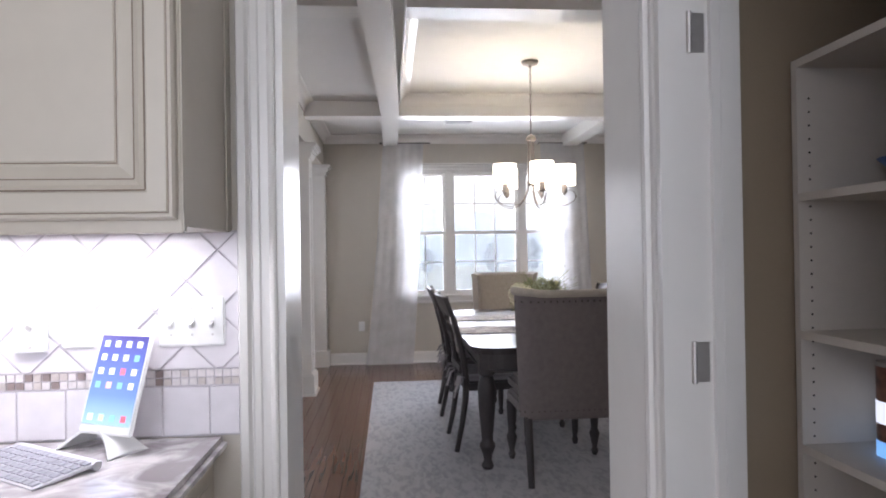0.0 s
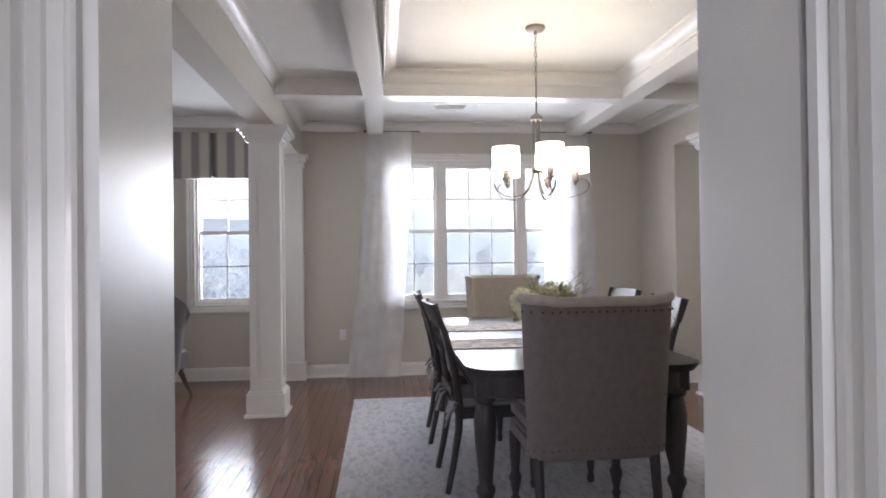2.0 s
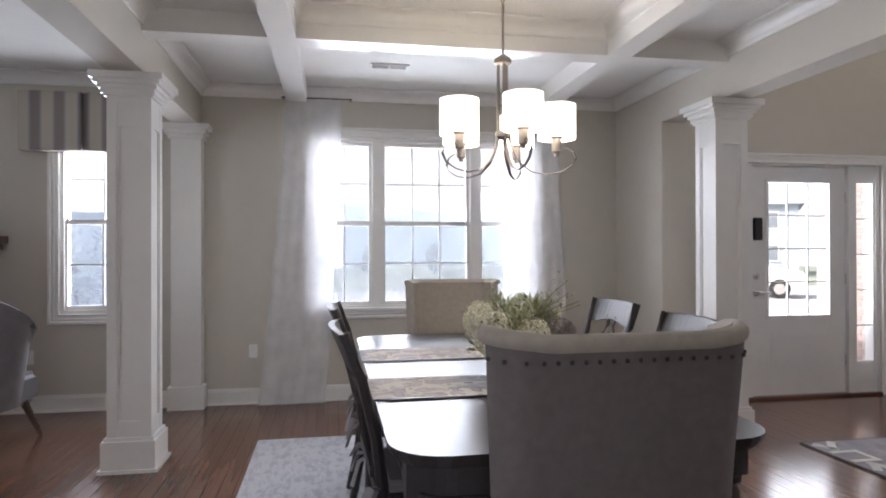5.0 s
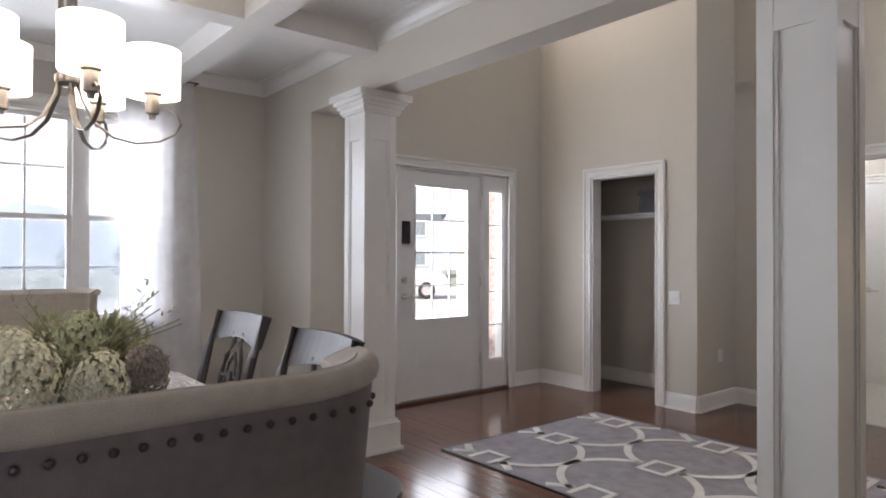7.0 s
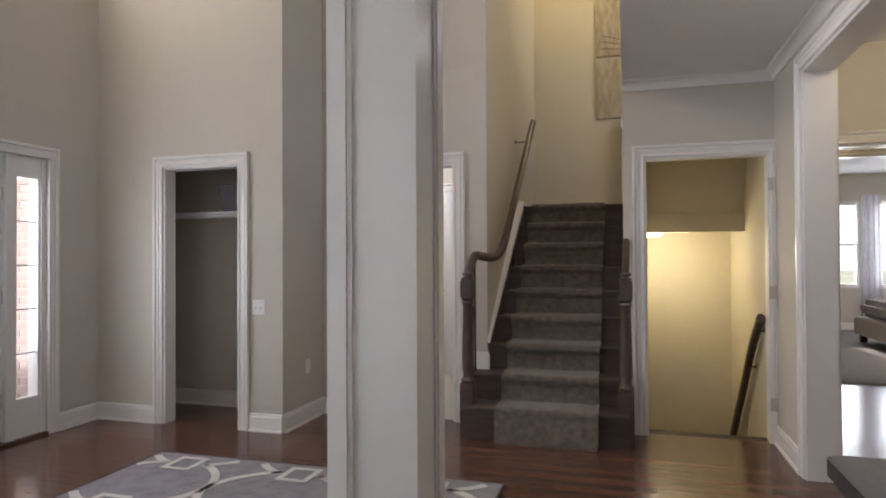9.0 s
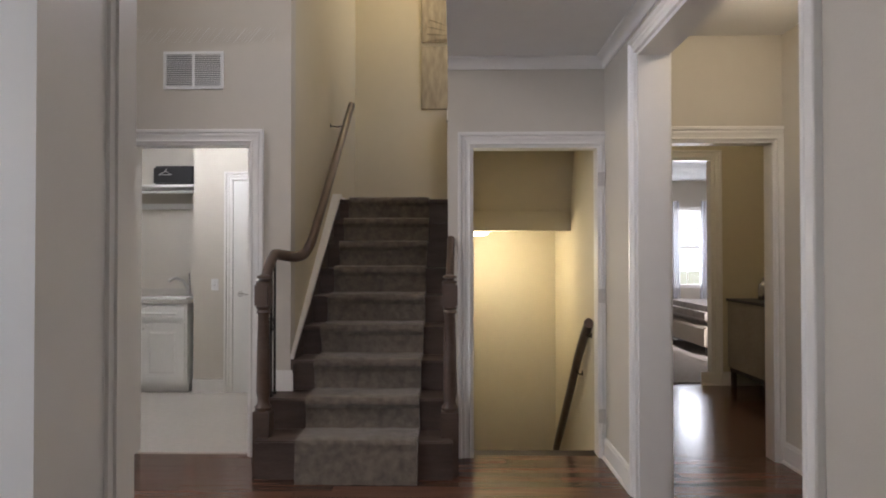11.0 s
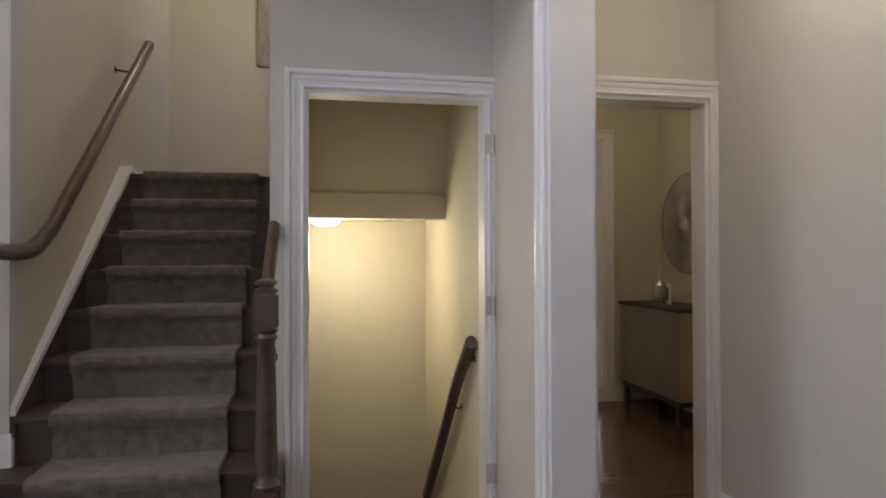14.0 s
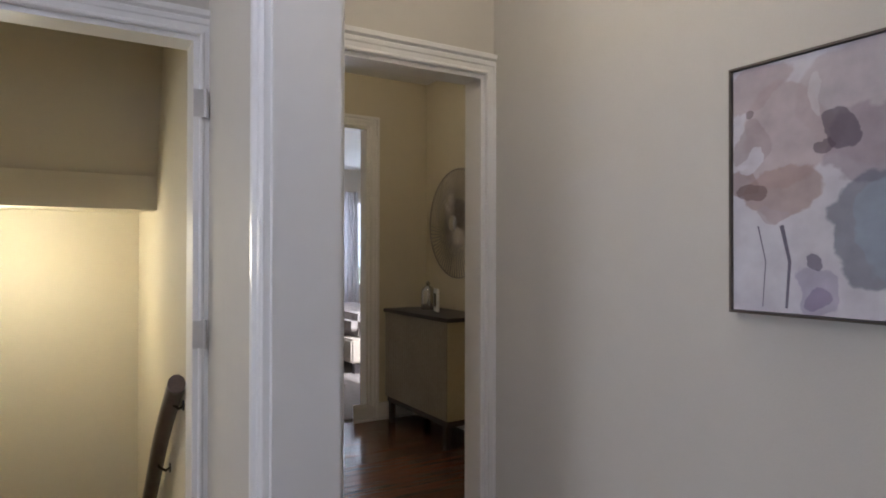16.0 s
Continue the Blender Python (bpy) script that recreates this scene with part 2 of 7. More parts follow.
def crown(ax, a0, a1, n, s, z, size=0.1, steps=6, label="white painted crown moulding"):
    """A cove moulding under a ceiling at z, against the wall face n."""
    bm = bmesh.new()
    prof = [(0, -size), (0.012, -size), (0.016, -size + 0.015)]
    for k in range(steps + 1):
        a = 1.5708 * k / steps
        prof.append((0.016 + (size * 0.8 - 0.016) * (1 - math.cos(a)), -size + 0.015 + (size - 0.03) * math.sin(a)))
    prof += [(size * 0.92, -0.012), (size * 0.92, 0), (0, 0)]
    ends = []
    for a in (a0, a1):
        ends.append([bm.verts.new((a, n + s * p, z + q) if ax == "x" else (n + s * p, a, z + q)) for p, q in prof])
    for k in range(len(prof)):
        j = (k + 1) % len(prof)
        bm.faces.new((ends[0][k], ends[0][j], ends[1][j], ends[1][k]))
    bm.faces.new(ends[0]), bm.faces.new(ends[1][::-1])
    return structure("trim", bm, "trim", label)


# ---- large structure ----
FRONT, DOORWALL, CX, STAIRX = 9.145, 8.465, 6.59, 7.245
HIGH = 5.2

bm = bmesh.new()
box(bm, -4.0, 7.45, -1.2, 9.6, -0.14, -0.012)
box(bm, 7.45, 9.72, 0.9, 3.14, -0.14, -0.012)
box(bm, 7.45, 9.9, 4.2, 9.0, -0.14, -0.012)
# the hole of the basement stair
structure("floor", bm, "floorbase", "dark subfloor under the hardwood boards")
bm = bmesh.new()
box(bm, 9.72, 15.3, -2.4, 4.5, -0.14, 0.012)
structure("floor", bm, "carpet", "grey-beige carpet of the bedroom")
bm = bmesh.new()
box(bm, STAIRX + 0.06, 10.6, 5.40, 8.2, -0.01, 0.006)
structure("floor", bm, "tilefloor", "pale vinyl floor of the laundry")
# plain board floor, replaced by boards further down
PLANK_AREAS = [(-4.0, STAIRX + 0.06, -1.2, FRONT), (STAIRX + 0.06, 9.68, 0.9, 3.1)]

# walls
WINS = {"dining": (1.03, 3.03, 0.80, 2.32), "living": (-1.02, -0.38, 0.80, 2.32)}
wall("wall_north", "x", -4.0, 4.06, FRONT, FRONT + 0.16, 0, 2.9, "wall", "beige painted front wall with windows", [WINS["dining"], WINS["living"]])
wall("wall_north", "x", 4.06, 6.71, DOORWALL, DOORWALL + 0.16, 0, HIGH, "wall", "beige painted entrance wall two storeys high", [(4.50, 6.11, 0, 2.08), (4.5, 6.1, 3.7, 4.9)])
wall("wall_west", "y", -1.2, FRONT, -4.16, -4.0, 0, 2.9, "wall", "beige painted wall of the living room")
wall("wall_south", "x", -4.0, 1.72, 2.98, 3.24, 0, 2.9, "wall", "beige wall between kitchen and dining room", [(0.60, 1.50, 0, 2.08)])
wall("wall_south", "x", 1.72, STAIRX, 3.07, 3.24, 0, 2.9, "wall", "beige wall with a wide cased opening", [(4.865, 6.51, 0, 2.42)])
wall("wall_header", "y", 3.24, FRONT, -0.11, 0.09, 2.37, 2.9, "wall", "boxed header over the square columns")
wall("wall_header", "y", 3.24, DOORWALL + 0.16, 3.86, 4.06, 2.37, HIGH, "wall", "boxed header over the square columns", )
wall("wall_pier", "y", 8.30, FRONT, 3.86, 4.06, 0, 2.37, "wall", "beige painted wall end beside the column opening")
wall("wall_pier", "y", DOORWALL + 0.16, FRONT, 3.86, 4.06, 2.37, 2.9, "wall", "beige painted wall over the wall end")
wall("wall_closet", "y", 6.745, DOORWALL, CX, CX + 0.12, 0, HIGH, "wall", "beige wall with the closet opening", [(7.12, 7.82, 0, 2.05)])
wall("wall_closet", "x", CX + 0.12, STAIRX, 6.745, 6.865, 0, HIGH, "wall", "beige wall return beside the closet")
wall("wall_closet", "x", CX + 0.12, STAIRX + 0.4, 8.3, 8.42, 0, 2.9, "wall", "beige side wall inside the closet")
wall("wall_closet", "x", CX + 0.12, STAIRX + 0.4, 6.87, 6.95, 0, 2.9, "wall", "beige side wall inside the closet")
wall("wall_closet", "y", 6.95, 8.3, 7.25, 7.35, 0, 2.9, "wall", "beige back wall inside the closet")
wall("wall_east", "y", 5.31, 6.745, STAIRX, STAIRX + 0.12, 0, HIGH, "wall", "beige wall with the laundry doorway", [(5.575, 6.38, 0, 2.075)])
wall("wall_east", "y", 3.07, 4.27, STAIRX, STAIRX + 0.12, 0, HIGH, "wall", "beige wall with the basement doorway", [(3.27, 4.12, 0, 2.05)])
wall("wall_stair", "x", STAIRX + 0.12, 11.0, 5.31, 5.42, 0, HIGH, "wall_warm", "warm beige wall beside the stair")
wall("wall_stair", "x", STAIRX + 0.12, 8.75, 4.13, 4.27, 0, HIGH, "wall_warm", "warm beige wall between the two stairs")
wall("wall_stair", "y", 3.07, 5.42, 10.0, 10.12, 0, HIGH, "wall_warm", "warm beige end wall of the stair landing")
wall("wall_basement", "x", STAIRX + 0.12, 10.0, 3.14, 3.27, -2.2, 2.9, "wall_warm", "warm beige wall beside the basement stair")
wall("wall_basement", "y", 3.27, 4.2, 9.1, 9.2, -2.2, 1.6, "wall_warm", "warm beige wall at the foot of the basement stair")
wall("wall_basement", "x", STAIRX + 0.12, 9.1, 4.13, 4.2, -2.2, -0.001, "wall_warm", "warm beige wall below the stair")
# hall and rooms beyond
wall("wall_hall", "x", 3.6, 7.17, 2.0, 2.12, 0, 2.9, "wall", "beige hall wall that carries the painting")
wall("wall_hall", "y", 2.0, 3.07, 7.17, 7.29, 0, 2.9, "wall", "warm beige hall wall with a doorway", [(2.165, 2.99, 0, 2.065)])
wall("wall_hall", "y", 2.0, 3.07, 3.5, 3.6, 0, 2.9, "wall", "beige end wall of the hall")
wall("wall_vestibule", "x", 7.29, 9.65, 0.90, 1.03, 0, 2.9, "wall_warm", "warm beige wall behind the cabinet")
wall("wall_vestibule", "x", 7.29, 9.65, 3.05, 3.13, 0, 2.9, "wall_warm", "warm beige wall of the vestibule")
wall("wall_vestibule", "y", 0.90, 2.0, 7.20, 7.29, 0, 2.9, "wall_warm", "warm beige wall of the vestibule")
wall("wall_vestibule", "y", 0.90, 3.13, 9.65, 9.77, 0, 2.9, "wall_warm", "warm beige wall with the bedroom doorway", [(1.56, 2.45, 0, 2.33)])
wall("wall_bedroom", "x", 9.77, 15.3, -2.4, -2.3, 0, 2.9, "wall", "grey painted bedroom wall")
wall("wall_bedroom", "x", 9.77, 15.3, 4.2, 4.3, 0, 2.9, "wall", "grey painted bedroom wall")
wall("wall_bedroom", "y", -2.3, 4.2, 15.0, 15.15, 0, 2.9, "wall", "grey painted bedroom wall with windows", [(-1.25, -0.65, 0.74, 2.26), (-0.45, 0.15, 0.74, 2.26), (0.35, 0.95, 0.74, 2.26)])
# laundry
wall("wall_laundry", "y", 5.42, 6.76, 9.20, 9.30, 0, 2.9, "wall", "beige laundry wall with a door")
wall("wall_laundry", "y", 6.66, 8.3, 9.72, 9.82, 0, 2.9, "wall", "beige wall behind the laundry sink")
wall("wall_laundry", "x", 9.30, 9.72, 6.66, 6.76, 0, 2.9, "wall", "beige wall return in the laundry")
wall("wall_laundry", "x", STAIRX + 0.12, 9.82, 8.2, 8.3, 0, 2.9, "wall", "beige laundry end wall")
# kitchen and pantry
wall("wall_kitchen", "y", -1.2, 2.05, 1.50, 1.62, 0, 2.9, "wall", "beige kitchen wall beside the pantry")
wall("wall_kitchen", "y", 2.87, 2.98, 1.50, 1.64, 0, 2.9, "trim", "white painted pier beside the pantry opening")
wall("wall_kitchen", "y", 2.05, 2.87, 1.50, 1.62, 2.05, 2.9, "wall", "beige wall over the pantry opening")
wall("wall_kitchen", "x", -4.0, 3.2, -1.2, -1.1, 0, 2.9, "wall", "beige kitchen end wall")
wall("wall_pantry", "x", 1.64, 3.3, 2.96, 3.06, 0, 2.9, "pantry", "dark taupe pantry wall")
wall("wall_pantry", "y", 0.9, 2.96, 2.22, 2.32, 0, 2.9, "pantry", "dark taupe pantry wall")
wall("wall_pantry", "x", 1.62, 2.22, 0.9, 1.0, 0, 2.9, "pantry", "dark taupe pantry wall")


def ceiling(x0, x1, y0, y1, z, label, material="ceil"):
    b = bmesh.new()
    box(b, x0, x1, y0, y1, z, z + 0.1)
    return structure("ceiling", b, material, label)


ceiling(-4.0, 3.3, -1.2, 2.98, 2.74, "white kitchen ceiling")
ceiling(-4.16, -0.11, 3.24, FRONT, 2.78, "white living room ceiling")
ceiling(0.09, 0.80, 3.24, FRONT, 2.74, "white coffer of the dining room ceiling")
ceiling(3.15, 3.86, 3.24, FRONT, 2.74, "white coffer of the dining room ceiling")
ceiling(0.80, 3.15, 7.40, FRONT, 2.74, "white coffer of the dining room ceiling")
ceiling(0.80, 3.15, 3.24, 4.92, 2.74, "white coffer of the dining room ceiling")
ceiling(0.80, 3.15, 4.92, 7.40, 2.80, "white raised tray of the dining room ceiling")
ceiling(4.06, STAIRX + 0.12, 3.24, 4.27, 2.62, "white low ceiling of the passage")
ceiling(3.6, 7.17, 2.12, 3.07, 2.74, "white hall ceiling")
ceiling(7.17, 9.65, 0.9, 3.13, 2.74, "white vestibule ceiling")
ceiling(9.65, 15.3, -2.4, 4.3, 2.74, "white bedroom ceiling")
ceiling(STAIRX, 9.9, 5.42, 8.3, 2.74, "white laundry ceiling")
ceiling(6.6, 7.35, 6.87, 8.42, 2.6, "white closet ceiling")
ceiling(3.86, 11.0, 3.1, 8.7, HIGH, "white two-storey foyer ceiling")
bm = bmesh.new()
vb = box(bm, 0.80, 0.97, 3.24, 7.40, 2.60, 2.90)
for v in vb:
    if v.co.y < 5:
        v.co.x -= 0.13
for x0, x1, y0, y1 in ((0.80, 0.97, 7.40, FRONT), (2.98, 3.15, 3.24, FRONT)):
    box(bm, x0, x1, y0, y1, 2.60, 2.90)
for x0, x1 in ((0.09, 0.80), (0.97, 2.98), (3.15, 3.86)):
    for y in (7.40, 4.76):
        box(bm, x0, x1, y, y + 0.17, 2.601, 2.90)
structure("ceiling", bm, "trim", "white boxed ceiling beams")
bm = bmesh.new()
box(bm, 8.30, 8.42, 3.27, 4.13, 1.53, 1.69)
b2 = [bm.verts.new(p) for p in ((8.32, 3.27, 1.69), (8.32, 4.13, 1.69), (8.05, 4.13, 2.4), (8.05, 3.27, 2.4), (8.45, 3.27, 1.69), (8.45, 4.13, 1.69), (8.2, 4.13, 2.4), (8.2, 3.27, 2.4))]
for f in ((0, 1, 2, 3), (4, 7, 6, 5), (0, 4, 5, 1), (2, 6, 7, 3), (1, 5, 6, 2), (0, 3, 7, 4)):
    bm.faces.new([b2[k] for k in f])
box(bm, 8.42, 9.1, 3.27, 4.13, 1.56, 1.62)
structure("ceiling", bm, "wall_warm", "sloped soffit under the upper stair")
ceiling(7.3, 8.3, 3.27, 4.13, 2.4, "beige ceiling over the basement stair", "wall_warm")

# trims
for a in (("x", 0.60, 1.50, 2.08, 2.98, -1), ("x", 0.60, 1.50, 2.08, 3.24, 1), ("y", 7.12, 7.82, 2.05, CX, -1), ("y", 5.575, 6.38, 2.075, STAIRX, -1),
          ("y", 3.27, 4.12, 2.05, STAIRX, -1), ("y", 2.165, 2.99, 2.065, 7.17, -1), ("y", 1.56, 2.45, 2.33, 9.65, -1),
          ("x", 4.865, 6.51, 2.42, 3.24, 1), ("x", 4.865, 6.51, 2.42, 3.07, -1), ("x", 4.50, 6.11, 2.08, DOORWALL, -1)):
    casing(*a)
for a in (("x", 0.60, 1.50, 2.08, 2.979, 3.241), ("y", 7.12, 7.82, 2.05, CX, CX + 0.12), ("y", 5.575, 6.38, 2.075, STAIRX, STAIRX + 0.12), ("y", 3.27, 4.12, 2.05, STAIRX, STAIRX + 0.12),
          ("y", 2.165, 2.99, 2.065, 7.17, 7.29), ("y", 1.56, 2.45, 2.33, 9.65, 9.77), ("x", 4.865, 6.51, 2.42, 3.07, 3.24)):
    jamb(*a)
for k in ("dining", "living"):
    w = WINS[k]
    casing("x", w[0], w[1], w[3], FRONT, -1, z0=w[2], sill=True, label="white painted window casing")
baseboard([("x", 0.14, 3.86, FRONT, -1), ("x", -4.0, -0.15, FRONT, -1), ("y", 8.30, FRONT, 3.86, -1), ("x", 3.86, 4.06, 8.30, -1), ("y", 8.30, DOORWALL, 4.06, 1), ("x", 4.06, 4.42, DOORWALL, -1), ("x", 6.20, CX, DOORWALL, -1),
           ("y", 7.90, DOORWALL, CX, -1), ("y", 6.745, 7.03, CX, -1), ("x", CX, STAIRX, 6.745, -1), ("y", 6.47, 6.745, STAIRX, -1), ("y", 5.31, 5.485, STAIRX, -1), ("y", 3.24, 3.20, STAIRX, -1),
           ("x", 6.60, STAIRX, 3.24, 1), ("x", 1.60, 4.775, 3.24, 1), ("x", -4.0, 0.5, 3.24, 1), ("x", 3.6, 7.17, 2.12, 1), ("y", 2.6, 3.05, 9.65, -1), ("y", 1.03, 1.69, 9.65, -1),
           ("x", 7.29, 9.65, 1.03, 1), ("x", 6.71, 7.25, 8.3, -1), ("y", 6.95, 8.3, 7.25, -1), ("y", 3.24, 3.19, STAIRX, -1), ("y", -2.3, 4.2, 15.0, -1), ("y", 6.46, 6.76, 9.20, -1)])
for a in (("x", 0.09, 3.86, FRONT, -1, 2.74), ("y", 3.24, FRONT, 0.09, 1, 2.74), ("y", 3.24, FRONT, 3.86, -1, 2.74), ("x", 0.97, 2.98, 7.40, -1, 2.80), ("x", 0.97, 2.98, 4.93, 1, 2.80),
          ("y", 4.93, 7.40, 0.97, 1, 2.80), ("y", 4.93, 7.40, 2.98, -1, 2.80), ("x", -4.0, -0.11, FRONT, -1, 2.78), ("y", 3.24, FRONT, -0.11, -1, 2.78), ("y", 3.24, 4.27, STAIRX, -1, 2.62, 0.07), ("x", 4.06, STAIRX, 3.24, 1, 2.62, 0.07)):
    crown(*a)

# square columns


def column(x, y, half=False):
    c = thing("column", (x, y, 0), "white square column with recessed panels and a tall plinth", "column", "square columns")
    w = 0.125
    b = bmesh.new()
    box(b, -w + 0.012, w - 0.012, -w + 0.012, w - 0.012, 0.2, 2.25)
    for sx in (-1, 1):
        for sy in (-1, 1):
            box(b, *sorted((sx * w, sx * (w - 0.055))), *sorted((sy * w, sy * (w - 0.055))), 0.2, 2.25)
    for q in (-w + 0.0625, w - 0.0625):
        for s in (-1, 1):
            box(b, q - 0.007, q + 0.007, *sorted((s * (w - 0.013), s * (w - 0.005))), 0.30, 2.06)
            box(b, *sorted((s * (w - 0.013), s * (w - 0.005))), q - 0.007, q + 0.007, 0.30, 2.06)
    for z0, z1 in ((0.2, 0.30), (2.06, 2.25)):
        box(b, -w + 0.002, w - 0.002, -w + 0.002, w - 0.002, z0, z1)
    part("shaft", b, "trim", c)
    b = bmesh.new()
    for h, z0, z1 in ((0.152, 0, 0.185), (0.14, 0.185, 0.205), (0.168, 0, 0.02)):
        box(b, -h, h, -h, h, z0, z1)
    part("plinth", b, "trim", c)
    b = bmesh.new()
    for h, z0, z1 in ((0.14, 2.235, 2.25), (0.15, 2.25, 2.28), (0.165, 2.28, 2.305), (0.185, 2.305, 2.33), (0.205, 2.33, 2.37)):
        box(b, -h, h, -h, h, z0, z1)
    part("capital", b, "trim", c)
    return c


for p in ((-0.01, 7.64), (3.96, 7.64), (-0.01, 4.56), (3.965, 4.88)):
    column(*p)
b = bmesh.new()
box(b, -0.13, 0.11, FRONT - 0.12, FRONT, 0, 2.25)
box(b, -0.155, 0.135, FRONT - 0.145, FRONT, 0, 0.19)
for h, z0, z1 in ((0.02, 2.25, 2.29), (0.045, 2.29, 2.33), (0.07, 2.33, 2.37)):
    box(b, -0.13 - h, 0.11 + h, FRONT - 0.12 - h, FRONT, z0, z1)
structure("trim", b, "trim", "white half column against the front wall")

# ---- windows, doors, outdoors ----
M["glass"] = bpy.data.materials.new("window_glass")
M["glass"].use_nodes = True
_g = M["glass"].node_tree
_t, _gl, _mx = _g.nodes.new("ShaderNodeBsdfTransparent"), _g.nodes.new("ShaderNodeBsdfGlossy"), _g.nodes.new("ShaderNodeMixShader")
_gl.inputs["Roughness"].default_value = 0.02
_mx.inputs[0].default_value = 0.05
_g.links.new(_t.outputs[0], _mx.inputs[1]), _g.links.new(_gl.outputs[0], _mx.inputs[2])
_g.links.new(_mx.outputs[0], _g.nodes["Material Output"].inputs[0])


def sheer(name, color, clear):
    m = bpy.data.materials.new(name)
    m.use_nodes = True
    g = m.node_tree
    tr, tl, df, a, b = g.nodes.new("ShaderNodeBsdfTransparent"), g.nodes.new("ShaderNodeBsdfTranslucent"), g.nodes.new("ShaderNodeBsdfDiffuse"), g.nodes.new("ShaderNodeMixShader"), g.nodes.new("ShaderNodeMixShader")
    wv, mr, tc = g.nodes.new("ShaderNodeTexNoise"), g.nodes.new("ShaderNodeMapRange"), g.nodes.new("ShaderNodeTexCoord")
    wv.inputs["Scale"].default_value = 6
    tl.inputs[0].default_value = df.inputs[0].default_value = (*color, 1)
    a.inputs[0].default_value = 0.24
    g.links.new(tc.outputs["Object"], wv.inputs[0]), g.links.new(wv.outputs[0], mr.inputs[0])
    mr.inputs["To Min"].default_value, mr.inputs["To Max"].default_value = 1 - clear - 0.12, 1 - clear + 0.12
    g.links.new(df.outputs[0], a.inputs[1]), g.links.new(tl.outputs[0], a.inputs[2])
    g.links.new(mr.outputs[0], b.inputs[0]), g.links.new(tr.outputs[0], b.inputs[1]), g.links.new(a.outputs[0], b.inputs[2])
    g.links.new(b.outputs[0], g.nodes["Material Output"].inputs[0])
    return m


M["sheer"] = sheer("sheer_white_voile", (0.92, 0.92, 0.94), 0.48)
M["screen"] = sheer("insect_screen_mesh", (0.20, 0.22, 0.25), 0.66)
M["greysheer"] = sheer("grey_voile", (0.55, 0.55, 0.60), 0.22)


def window(name, ax, lights, z0, z1, n, s, label, screens=False):
    """Double-hung sashes side by side. lights: (a0, a1, columns); n: inner wall face; s: +1 when outdoors lies at larger n."""
    w = tagged(new(name), label, "window", "", "structure")
    b = bmesh.new()
    lo, hi = lights[0][0], lights[-1][1]
    for a0, a1 in ((lo - 0.001, lo + 0.03), (hi - 0.03, hi + 0.001)):
        slab(b, ax, a0, a1, *sorted((n + s * 0.01, n + s * 0.15)), z0, z1)
    slab(b, ax, lo + 0.03, hi - 0.03, *sorted((n + s * 0.01, n + s * 0.15)), z1 - 0.03, z1)
    slab(b, ax, lo + 0.03, hi - 0.03, *sorted((n + s * 0.01, n + s * 0.15)), z0, z0 + 0.03)
    for p, q in zip(lights, lights[1:]):
        slab(b, ax, p[1] - 0.012, q[0] + 0.012, *sorted((n + s * 0.012, n + s * 0.148)), z0 + 0.03, z1 - 0.03)
    part("window_frame", b, "trim", w)
    mid = (z0 + z1) / 2
    for a0, a1, cols in lights:
        a0, a1 = a0 + 0.012, a1 - 0.012
        for up in (0, 1):
            y0 = n + s * (0.07 if up else 0.035)
            y1 = y0 + s * 0.03
            za, zb = (mid - 0.02, z1 - 0.03) if up else (z0 + 0.03, mid + 0.02)
            b = bmesh.new()
            f = 0.034
            Y = sorted((y0, y1))
            slab(b, ax, a0, a0 + f, *Y, za, zb), slab(b, ax, a1 - f, a1, *Y, za, zb)
            slab(b, ax, a0 + f, a1 - f, *Y, za, za + f), slab(b, ax, a0 + f, a1 - f, *Y, zb - f, zb)
            part("sash", b, "trim", w)
            b = bmesh.new()
            ym = (y0 + y1) / 2
            for k in range(1, cols):
                c = a0 + f + (a1 - a0 - 2 * f) * k / cols
                slab(b, ax, c - 0.007, c + 0.007, ym - 0.006, ym + 0.006, za + f, zb - f)
            c = (za + zb) / 2
            slab(b, ax, a0 + f, a1 - f, ym - 0.005, ym + 0.005, c - 0.007, c + 0.007)
            part("muntin", b, "trim", w)
            b = bmesh.new()
            slab(b, ax, a0 + f, a1 - f, ym - 0.002, ym + 0.002, za + f, zb - f)
            g = part("pane", b, "glass", w)
            g.visible_shadow = False
            if screens and not up:
                b = bmesh.new()
                ys = n + s * 0.112
                slab(b, ax, a0 + 0.004, a1 - 0.004, ys, ys + 0.002, za - 0.004, zb - 0.01)
                g = part("insect_screen", b, "screen", w, "grey insect screen")
                g.visible_shadow = False
                b = bmesh.new()
                for q0, q1, e0, e1 in ((a0, a0 + 0.016, za, zb), (a1 - 0.016, a1, za, zb), (a0 + 0.016, a1 - 0.016, zb - 0.022, zb - 0.006)):
                    slab(b, ax, q0, q1, ys - 0.006, ys + 0.006, e0, e1)
                part("screen_frame", b, "iron", w, "dark screen frame")
    return w


window("window_1", "x", [(1.03, 1.555, 2), (1.61, 2.45, 3), (2.505, 3.03, 2)], 0.80, 2.32, FRONT, 1, "white triple double-hung window with white grilles", screens=True)
window("window_2", "x", [(-1.02, -0.38, 2)], 0.80, 2.32, FRONT, 1, "white double-hung window with white grilles", screens=True)
for k, y in enumerate((-1.25, -0.45, 0.35)):
    window("window_%d" % (3 + k), "y", [(y, y + 0.6, 2)], 0.74, 2.26, 15.0, 1, "white double-hung bedroom window")
b = bmesh.new()
slab(b, "x", 0.93, 3.13, FRONT - 0.045, FRONT + 0.03, 0.790, 0.812)
structure("window_sill", b, "trim", "white painted window stool")

# entrance door with side panels of glass
door = tagged(new("door_1"), "closed white entrance door, glazed above a raised lower panel", "door", "", "structure")
Y0, Y1 = DOORWALL + 0.055, DOORWALL + 0.10
